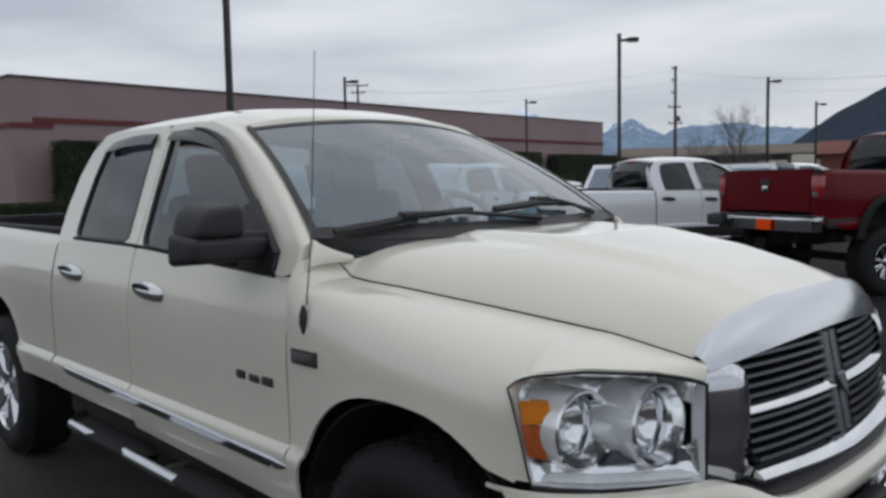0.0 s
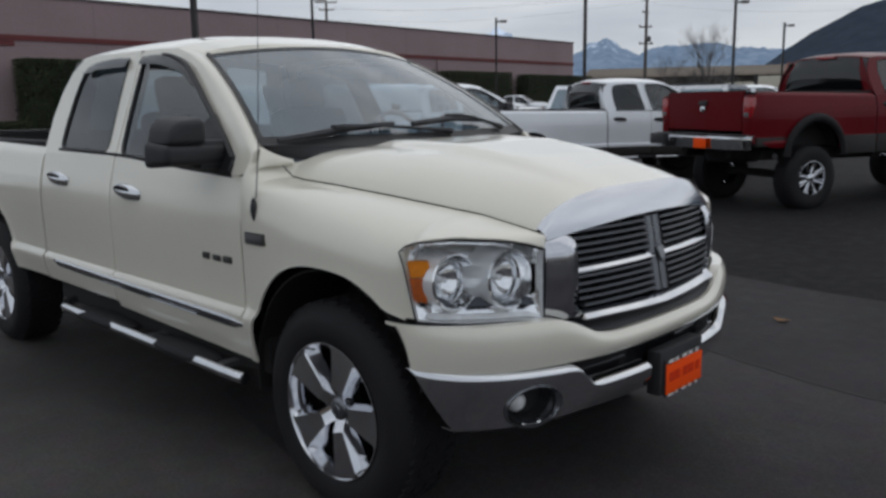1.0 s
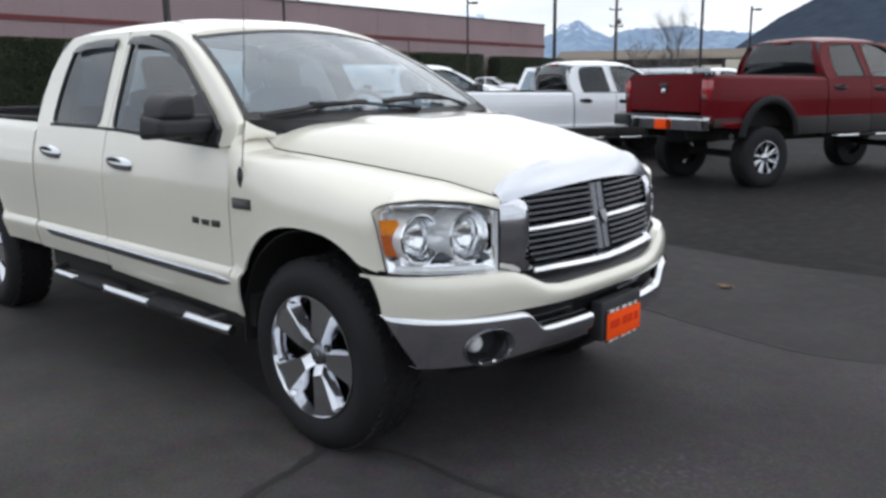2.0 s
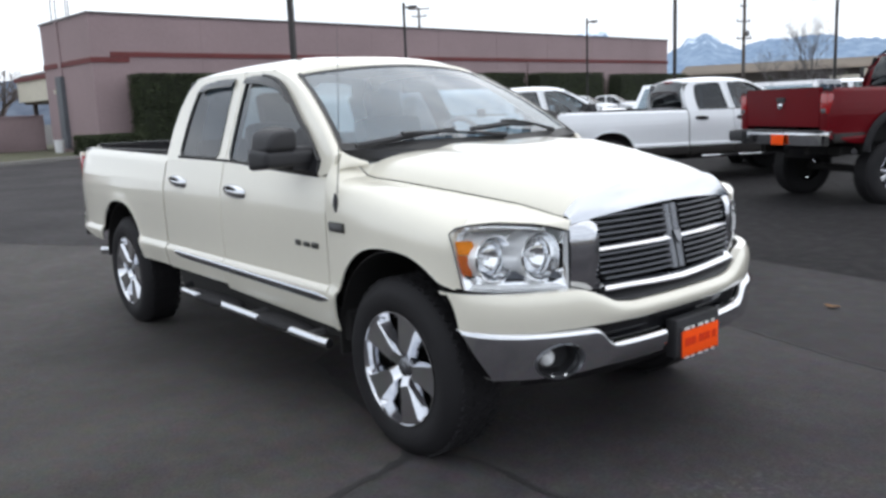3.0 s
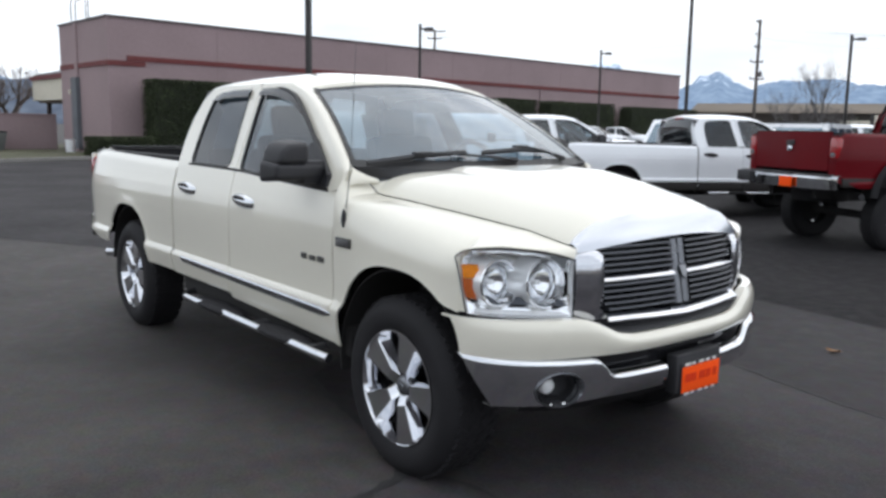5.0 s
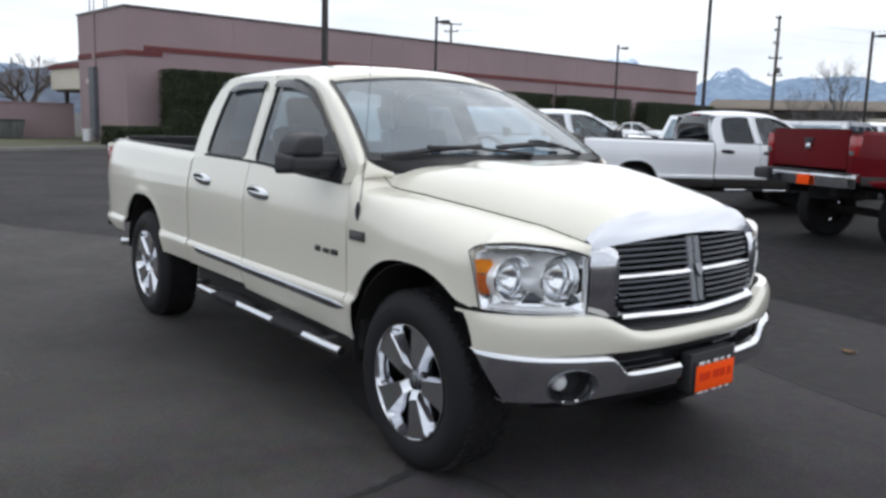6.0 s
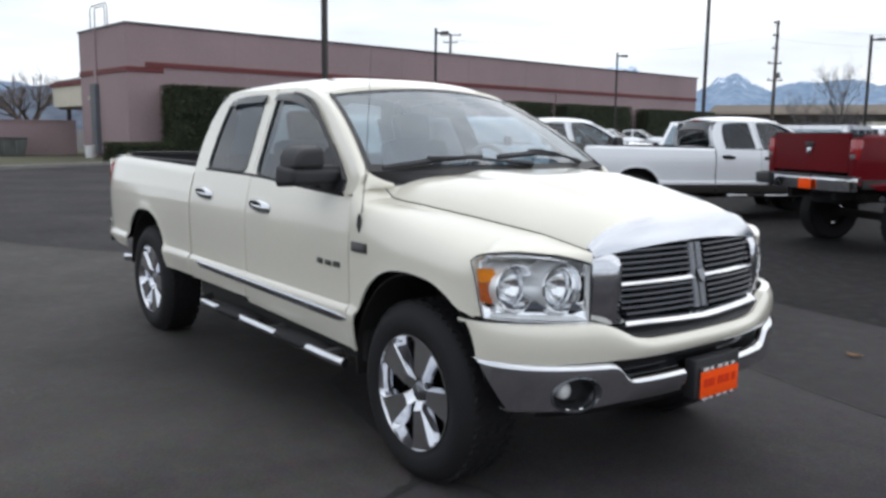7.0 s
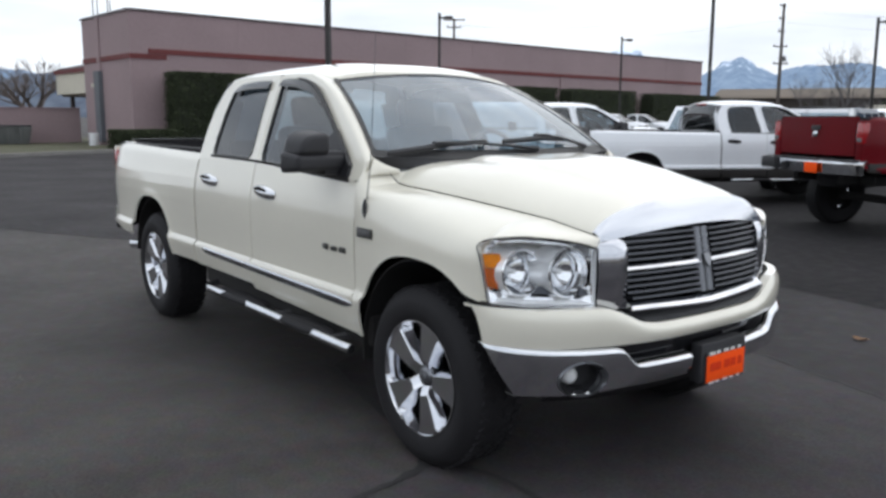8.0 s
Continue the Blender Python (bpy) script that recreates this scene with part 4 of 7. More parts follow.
def fender(s):
    """Front wing: side over the wheel, rolled over a shoulder to the bonnet's edge."""
    def fn(x, v):
        xx = min(x, 0.745)
        zb = arch_z(x, 0.03, 0.505)
        if x > 0.36:
            zb = max(zb, 0.855 + 0.0 * x) if x > 0.44 else max(zb, lerp([(0.36, arch_z(0.36, 0.03, 0.5)), (0.44, 0.84)], x))
        n = lerp([(-0.5, 4.8), (-0.42, 4.3), (-0.30, 3.5), (-0.10, 2.7), (0.3, 2.3), (0.8, 2.2)], x)
        z_mid = lerp([(-0.5, 0.98), (0.1, 0.99), (0.45, 0.985), (0.8, 0.90)], x)
        ys, zs = seam_y(xx) + 0.002, seam_z(xx) - 0.002
        if v < 0.55:
            z = zb + (max(z_mid, zb + 0.02) - zb) * v / 0.55
            y = side_y(x, z, 0.03)
        else:
            z0 = max(z_mid, zb + 0.02)
            y0 = side_y(x, z0, 0.03)
            a = (v - 0.55) / 0.45 * math.pi / 2
            y = ys + (y0 - ys) * math.cos(a) ** (2 / n)
            z = z0 + (zs - z0) * math.sin(a) ** (2 / n)
        return (x, -s * y, z)

    xs = sorted(set(columns(-0.486, 0.44, 0.03, 22) + [round(x, 4) for x in span(-0.484, -0.35, 18)]))
    bm = grid(fn, xs, [k / 44 for k in range(45)], flip=s < 0)

    # top of the wing over the lamp: from the lamp's upper edge back to the bonnet seam
    w0 = 0.55
    while fn(0.44, w0)[2] < lamp_top(0) + 0.006:
        w0 += 0.005

    def plain(u, v):
        x, y = lamp_plan(u)
        z = lamp_top(u) + 0.006
        xs_ = 0.44 + (0.742 - 0.44) * u
        yb, zb_ = seam_y(xs_) + 0.001, seam_z(xs_) - 0.001
        return Vector((x + (xs_ - x) * v, -s * (y + (yb - y) * v), z + (zb_ - z) * math.sin(v ** 0.8 * math.pi / 2)))

    def over(u, v):
        """Carries the wing's own curve forward and lets it fade towards the grille."""
        return plain(u, v) + (Vector(fn(0.44, w0 + (1 - w0) * v)) - plain(0, v)) * (1 - u) ** 2
    grid(over, span(0, 1, 24), span(0, 1, 14), flip=s < 0, bm=bm)

    # side of the wing behind the lamp's leaning outer edge
    def behind(w, v):
        z = 0.848 + (1.074 - 0.848) * v
        q = lamp_point(0.0, v, 0.0, s)
        return Vector((0.44, -s * side_y(0.44, z, 0.03), z)).lerp(Vector((q.x, q.y, max(z, q.z))), w)
    grid(behind, span(0, 1, 8), span(0, 1, 12), flip=s < 0, bm=bm)
    bmesh.ops.remove_doubles(bm, verts=bm.verts[:], dist=0.0015)
    return bm


LAMP = [(0.43, 0.968), (0.475, 0.952), (0.53, 0.91), (0.60, 0.835), (0.67, 0.745), (0.72, 0.665), (0.752, 0.603)]


def lamp_plan(u):
    """Plan line of the headlamp's face from its outer to its inner edge."""
    k = u * (len(LAMP) - 1)
    i = min(int(k), len(LAMP) - 2)
    f = k - i
    return LAMP[i][0] + (LAMP[i + 1][0] - LAMP[i][0]) * f, LAMP[i][1] + (LAMP[i + 1][1] - LAMP[i][1]) * f


def lamp_top(u):
    return lerp([(0, 1.072), (0.06, 1.092), (0.2, 1.108), (0.45, 1.118), (0.7, 1.105), (0.9, 1.082), (1, 1.068)], u)


def lamp_low(u):
    return lerp([(0, 0.852), (0.2, 0.838), (0.5, 0.826), (1, 0.824)], u)


def lamp_point(u, v, out, s):
    """A point on the lamp's face, pushed along its outward normal; the outer edge leans in towards its foot."""
    u = u + 0.19 * (1 - u) * (1 - v)
    x, y = lamp_plan(u)
    x0, y0 = lamp_plan(max(0, u - 0.05))
    x1, y1 = lamp_plan(min(1, u + 0.05))
    d = Vector((x1 - x0, y1 - y0)).normalized()
    n = Vector((-d.y, d.x))
    return Vector((x + n.x * out, -s * (y + n.y * out), lamp_low(u) + (lamp_top(u) - lamp_low(u)) * v))


def headlamp(root, s):
    """Housing, two deep reflector tubes with rings and bulbs, amber marker, and clear cover."""
    DEEP = [(0, 0.012), (0.10, 0.030), (0.5, 0.082), (0.90, 0.125), (0.96, 0.10), (1, 0.04)]
    BOWLS = ((0.560, 0.838, 0.968, 0.094, 0.10), (0.672, 0.682, 0.968, 0.100, 0.10))
    # mirrored housing that leans back with height
    shell = grid(lambda u, v: lamp_point(0.02 + 0.96 * u, v, -0.010 - lerp(DEEP, v) * min(1.0, 0.25 + 5.0 * u, 0.25 + 6.0 * (1 - u)), s), span(0, 1, 60), span(0, 1, 33), flip=s < 0)

    def in_bowl(p):
        for x, y, z, r, aim in BOWLS:
            d = Vector((0.95, -s * aim, 0.05)).normalized()
            q = p - Vector((x, -s * y, z))
            if (q - d * q.dot(d)).length < r * 0.99:
                return True
        return False
    bmesh.ops.delete(shell, geom=[f for f in shell.faces if in_bowl(f.calc_center_median())], context="FACES")
    body = part("headlight", shell, M["lamp_mirror"], root, "clear headlight with chrome reflectors", thick=0.003)
    loop = [(u, 1.0) for u in span(0, 1, 22)] + [(1.0, v) for v in span(0.95, 0.05, 6)] + [(u, 0.0) for u in span(1, 0, 22)] + [(0.0, v) for v in span(0.1, 0.9, 5)]

    def ring(a0, a1, name, mat, label=""):
        bm, rows = bmesh.new(), []
        for u, v in loop:
            rows.append([bm.verts.new(lamp_point(u + (0.5 - u) * f * 0.6, v + (0.5 - v) * f, o, s)) for f, o in (a0, a1)])
        for i in range(len(rows)):
            p, q = rows[i], rows[(i + 1) % len(rows)]
            bm.faces.new((p[0], q[0], q[1], p[1]))
        bmesh.ops.recalc_face_normals(bm, faces=bm.faces[:])
        return part(name, bm, M[mat], body, label)
    ring((-0.02, 0.004), (0.035, 0.002), "bezel", "seal", "black rubber bezel")
    ring((0.04, 0.0), (0.075, -0.05), "inner_wall", "reflector")
    part("ledge", grid(lambda u, v: lamp_point(0.10 + 0.87 * u, 0.06 + 0.10 * v, -0.010 - 0.075 * v, s), span(0, 1, 20), span(0, 1, 4), flip=s < 0), M["reflector"], body, thick=0.004)

    def bowl(x, y, z, r, aim):
        m = Matrix.Translation((x, -s * y, z)) @ Vector((0, 1, 0)).rotation_difference(Vector((0.95, -s * aim, 0.05)).normalized()).to_matrix().to_4x4()
        bm = lathe(bmesh.new(), [(r * 1.035, -0.004), (r * 1.01, 0.004), (r * 0.95, 0.003), (r * 0.92, -0.006), (r * 0.88, -0.022), (r * 0.74, -0.050), (r * 0.45, -0.078), (r * 0.16, -0.090), (0.001, -0.090)], (0, 0, 0), seg=40)
        bm.transform(m)
        part("reflector_bowl", bm, M["lamp_mirror"], body)
        bm = lathe(bmesh.new(), [(r * 1.07, -0.13), (r * 1.04, -0.004)], (0, 0, 0), seg=40)
        bm.transform(m)
        part("reflector_tube", bm, M["tube_white"], body)
        bm = lathe(bmesh.new(), [(r * 0.76, -0.044), (r * 0.74, -0.036), (r * 0.68, -0.042), (r * 0.64, -0.058)], (0, 0, 0), seg=36)
        bm.transform(m)
        part("reflector_ring", bm, M["chrome"], body)
        bm = lathe(bmesh.new(), [(0.001, -0.050), (0.011, -0.054), (0.0125, -0.115)], (0, 0, 0), seg=14)
        bm.transform(m)
        part("bulb", bm, M["tube_white"], body)
    for spec in BOWLS:
        bowl(*spec)
    # dark pieces on the lower ledge, coloured as the shade of small recesses
    for u0, u1 in ((0.10, 0.36), (0.44, 0.62), (0.80, 0.92)):
        bm = prism([lamp_point(u0, 0.20, -0.020, s), lamp_point(u1, 0.20, -0.020, s), lamp_point((u0 + 2 * u1) / 3, 0.30, -0.035, s), lamp_point((2 * u0 + u1) / 3, 0.30, -0.035, s)], (-0.008, 0, 0))
        part("shade_wedge", bm, M["slat_grey"], body)
    for v0, v1, mat, u0, wide in ((0.575, 0.79, "amber", 0.06, 0.195), (0.27, 0.565, "amber_low", 0.045, 0.170)):
        part("amber_marker", grid(lambda u, v: lamp_point(u0 + (wide - 0.22 * max(0.0, 0.55 - (v0 + (v1 - v0) * v))) * u, v0 + (v1 - v0) * v - 0.03 * u, 0.001 - 0.006 * u, s), span(0, 1, 6), span(0, 1, 6), flip=s < 0), M[mat], body, "amber side marker lens", thick=0.02)
    cover = part("lens", grid(lambda u, v: lamp_point(0.01 + 0.98 * u, 0.02 + 0.96 * v, 0.004 + 0.012 * math.sin(math.pi * v), s), span(0, 1, 24), span(0, 1, 8), flip=s < 0), M["lens"], body, "clear plastic cover")
    cover.visible_shadow = False


def glass_y(z):
    return 0.938 - (z - 1.31) * 0.43


REAR_WIN = [(-2.41, 1.335), (-1.80, 1.335), (-1.812, 1.44), (-1.826, 1.58), (-1.834, 1.70), (-1.835, 1.815), (-2.05, 1.815), (-2.28, 1.802), (-2.37, 1.77), (-2.41, 1.62), (-2.42, 1.46)]
FRONT_WIN = [(-1.655, 1.325), (-0.60, 1.285), (-0.605, 1.345), (-0.70, 1.415), (-0.87, 1.53), (-1.12, 1.70), (-1.22, 1.755), (-1.34, 1.79), (-1.48, 1.814), (-1.68, 1.820), (-1.675, 1.58)]


def leaned(points):
    """Outline points set back with height, as the glass leans in."""
    return [(x - 0.126 * (z - 1.31), z) for x, z in points]


REAR_WIN, FRONT_WIN = leaned(REAR_WIN), leaned(FRONT_WIN)


def outline_loop(points, n, smooth=2):
    """Evenly spaced points round an outline, its corners cut a little."""
    pts = [Vector(p) for p in points]
    for _ in range(smooth):
        out = []
        for a, b in zip(pts, pts[1:] + pts[:1]):
            cut = min(0.25, 0.025 / max(1e-6, (b - a).length))
            out += [a.lerp(b, cut), a.lerp(b, 1 - cut)]
        pts = out
    lens = [(b - a).length for a, b in zip(pts, pts[1:] + pts[:1])]
    total, res = sum(lens), []
    for k in range(n):
        d = total * k / n
        i = 0
        while d > lens[i]:
            d -= lens[i]
            i += 1
        res.append(pts[i].lerp(pts[(i + 1) % len(pts)], d / lens[i]))
    return res


def on_side(p, s, inset=0.0):
    return Vector((p[0], -s * (glass_y(p[1]) - inset), p[1]))


def window_set(root, pts, s, glass, name, seal_w=0.008):
    """A side window: rubber seal round a curved pane."""
    loop = outline_loop(pts, 72)
    c = sum((p for p in loop), Vector((0, 0))) / len(loop)
    bm, rings = bmesh.new(), []
    for p in loop:
        q = p + (c - p).normalized() * seal_w
        o = p - (c - p).normalized() * 0.005
        rings.append([bm.verts.new(v) for v in (on_side(o, s, -0.001), on_side(p, s, -0.005), on_side(q, s, 0.002), on_side(q, s, 0.014))])
    for i in range(len(rings)):
        a, b = rings[i], rings[(i + 1) % len(rings)]
        for j in range(3):
            bm.faces.new((a[j], b[j], b[j + 1], a[j + 1]))
    bmesh.ops.recalc_face_normals(bm, faces=bm.faces[:])
    w = part(name, bm, M["seal"], root, "side window with a black rubber seal")
    bm = bmesh.new()
    mid = bm.verts.new(on_side(c, s, 0.010))
    inner = []
    for f in (0.5, 1.0):
        inner.append([bm.verts.new(on_side(c.lerp(p, f * 0.99), s, 0.010)) for p in loop])
    for i in range(len(loop)):
        j = (i + 1) % len(loop)
        bm.faces.new((mid, inner[0][i], inner[0][j]))
        bm.faces.new((inner[0][i], inner[1][i], inner[1][j], inner[0][j]))
    bmesh.ops.recalc_face_normals(bm, faces=bm.faces[:])
    g = part("pane", bm, glass, w)
    g.visible_shadow = False
    return w


def frame_ring(outer, inner, s, flip):
    """Sheet metal round a window, between two outlines with the same number of points."""
    bm, rings = bmesh.new(), []
    for o, i in zip(outer, inner):
        rings.append([bm.verts.new(on_side(o.lerp(i, f), s)) for f in (0, 0.33, 0.66, 1.0)])
    for k in range(len(rings)):
        a, b = rings[k], rings[(k + 1) % len(rings)]
        for j in range(3):
            q = (a[j], b[j], b[j + 1], a[j + 1])
            bm.faces.new(q[::-1] if flip else q)
    return bm


def match(outer_pts, inner_pts, n=96):
    """Outer outline points that lie in the same direction as the inner ones."""
    inner = outline_loop(inner_pts, n)
    c = sum((p for p in inner), Vector((0, 0))) / n
    outer = []
    for p in inner:
        d = p - c
        best = None
        for a, b in zip(outer_pts, outer_pts[1:] + outer_pts[:1]):
            a, b = Vector(a) - c, Vector(b) - c
            e = b - a
            den = d.x * e.y - d.y * e.x
            if abs(den) < 1e-9:
                continue
            t = (a.x * e.y - a.y * e.x) / den
            u = (a.x * d.y - a.y * d.x) / den
            if t > 0 and -1e-6 <= u <= 1 + 1e-6 and (best is None or t < best):
                best = t
        outer.append(c + d * (best or 1.1))
    return outer, inner


WS_TOP = lambda y: Vector((-1.135 - 0.085 * (y / 0.66) ** 2, y, 1.852 - 0.052 * (y / 0.66) ** 2))
WS_LOW = lambda y: Vector((-0.31 - 0.19 * (y / 0.86) ** 2, y, 1.372 + 0.012 * (y / 0.86) ** 2))


def windscreen(u, v, out=0.0):
    """u across from the right, v from the cowl up."""
    lo, hi = WS_LOW((2 * u - 1) * 0.86), WS_TOP((2 * u - 1) * 0.665)
    p = lo.lerp(hi, v)
    bow = 0.03 * math.sin(math.pi * v)
    return p + Vector((0.5, 0, 0.86)) * (bow + out)


def bonnet(u, v):
    """u from the cowl (0) to the chrome lip (1), v across from the right."""
    a = 2 * v - 1
    x_rear = -0.245 - 0.225 * abs(a) ** 2.4
    x_front = front_x(0.575 * a) - 0.066 + 0.030 * a * a
    x = x_rear + (x_front - x_rear) * u
    ys = seam_y(x) - 0.002
    y = ys * a
    zs = seam_z(x) + 0.002
    crown = lerp([(-0.5, 1.394), (-0.2, 1.402), (0.1, 1.391), (0.4, 1.346), (0.6, 1.295), (0.70, 1.258), (0.8, 1.22)], x)
    k = (1 - abs(a) ** lerp([(-0.45, 8.0), (-0.1, 6.0), (0.4, 3.8)], x)) ** 0.8
    rise = lerp([(-0.3, 0.020), (-0.1, 0.024), (0.3, 0.020), (0.66, 0.004)], x)
    e = max(0.0, min(1.0, (0.58 - abs(a)) / 0.16))
    return Vector((x, y, zs + (crown - rise - zs) * k + rise * e * e * (3 - 2 * e)))


def lip(u, v):
    """Chrome hood lip over the grille: u across, v from the grille edge back over the bonnet."""
    a = 2 * u - 1
    y = 0.585 * a
    xf = front_x(y)
    zb = 1.150 - 0.048 * a * a
    ub = bonnet(1.0, u)
    top = Vector((ub.x, ub.y * 1.008, ub.z + 0.007))
    mid = top.lerp(Vector((xf + 0.010, y, zb)), 0.5) + Vector((0.010, 0, 0.014))
    p0 = Vector((xf - 0.012, y, zb - 0.016))
    p1 = Vector((xf + 0.010, y, zb - 0.008))
    if v < 0.15:
        return p0.lerp(p1, v / 0.15)
    t = (v - 0.15) / 0.85
    return p1 * (1 - t) ** 2 + mid * 2 * t * (1 - t) + top * t * t


def grille_x(y, z):
    return front_x(y) - 0.012 + (1.12 - z) * 0.20


def grille(root):
    g = part("grille", grid(lambda y, z: (grille_x(y, z) - 0.075, y, z), span(-0.56, 0.56, 20), span(0.80, 1.14, 8)), M["gloss_black"], root, "chrome cross-bar grille with smoked slats", thick=0.004)

    def bar(pts, tilt, half_z, depth, mat, name):
        """A flat-faced bar through (y, z) points, rounded at the front."""
        bm, prev = bmesh.new(), None
        for i, (y, z) in enumerate(pts):
            a, b = Vector(pts[max(i - 1, 0)]), Vector(pts[min(i + 1, len(pts) - 1)])
            d = (b - a).normalized()
            n = Vector((-d.y, d.x))
            ring = []
            for k, o in ((-1.0, -depth), (-1.0, 0.0), (-0.55, 0.012), (0.55, 0.012), (1.0, 0.0), (1.0, -depth)):
                w = half_z if not callable(half_z) else half_z(i / (len(pts) - 1))
                yy, zz = y + n.x * k * w, z + n.y * k * w
                ring.append(bm.verts.new((grille_x(yy, zz) + o - tilt * k * n.y, yy, zz)))
            if prev:
                for j in range(5):
                    bm.faces.new((prev[j], prev[j + 1], ring[j + 1], ring[j]))
            else:
                bm.faces.new(ring)
            prev = ring
        bm.faces.new(prev[::-1])
        bmesh.ops.recalc_face_normals(bm, faces=bm.faces[:])
        return part(name, bm, M[mat], g, "", 50)

    zmid = 0.985
    for sgn in (-1, 1):
        for k in range(6):
            z0 = zmid + 0.030 + 0.0245 * k
            end = 0.482 - 0.014 * max(0, k - 2)
            bar([(sgn * y, z0) for y in span(0.05, end, 9)], 0.002, 0.0072, 0.03, "slat_grey", "slat")
        for k in range(5):
            z0 = zmid - 0.028 - 0.0245 * k
            end = 0.478 - 0.02 * max(0, k - 3)
            bar([(sgn * y, z0) for y in span(0.05, end, 9)], 0.002, 0.0072, 0.03, "slat_grey", "slat")
        bar([(sgn * y, zmid) for y in span(0.035, 0.49, 9)], 0.014, 0.0150, 0.04, "chrome", "crossbar")
        # broad side cheeks beside the opening
        def cheek_at(z, t):
            y0 = 0.472 + lerp([(0.80, -0.05), (0.86, 0.0), (1.1, 0.0)], z)
            y = y0 + (0.600 - y0) * t
            roll = max(0.0, (z - 1.055) / 0.06)
            return (front_x(y) + 0.020 + 0.014 * math.sin(math.pi * (z - 0.815) / 0.303) - 0.03 * roll ** 2 + 0.012 * math.sin(math.pi * min(1, t * 1.5)) - 0.03 * max(0, t - 0.7) - 0.10 * max(0, z - 1.0) * 0.3, sgn * y, z)
        cheek = grid(cheek_at, span(0.815, 1.118, 18), span(0, 1, 8), flip=sgn > 0)
        part("cheek", cheek, M["cheek"], g, "chrome grille cheek", thick=0.02)
        # post's chrome is darkened to hold the dark surroundings it mirrors
        bar([(sgn * 0.024, z) for z in span(0.845, 1.125, 9)], 0, 0.024, 0.05, "dark_chrome", "centre_post")
    # lower chrome sill with its shallow V
    bar([(y, 0.826 - 0.012 * max(0, 1 - abs(y) / 0.35)) for y in span(-0.47, 0.47, 21)], 0.020, 0.020, 0.05, "chrome", "lower_bar")
    bm = bmesh.new()
    bm = prism([(grille_x(0, 1.0) + 0.010, -0.026, 1.008), (grille_x(0, 1.0) + 0.010, 0.026, 1.008), (grille_x(0, 0.95) + 0.012, 0.020, 0.972), (grille_x(0, 0.9) + 0.012, 0.0, 0.945), (grille_x(0, 0.95) + 0.012, -0.020, 0.972)], (0.012, 0, 0))
    part("emblem", bm, M["dark_chrome"], g, "small shield-shaped emblem", bevel=0.004)


def bumper_plan(f, x_end):
    """The bumper's plan line, f from -1 to 1, cut off where it comes back to x_end."""
    t = f * math.acos(max(0.0, min(1.0, (x_end - 0.43) / 0.475)))
    return 0.43 + 0.475 * math.cos(t), 0.985 * math.copysign(abs(math.sin(t)) ** (2 / 2.4), t)


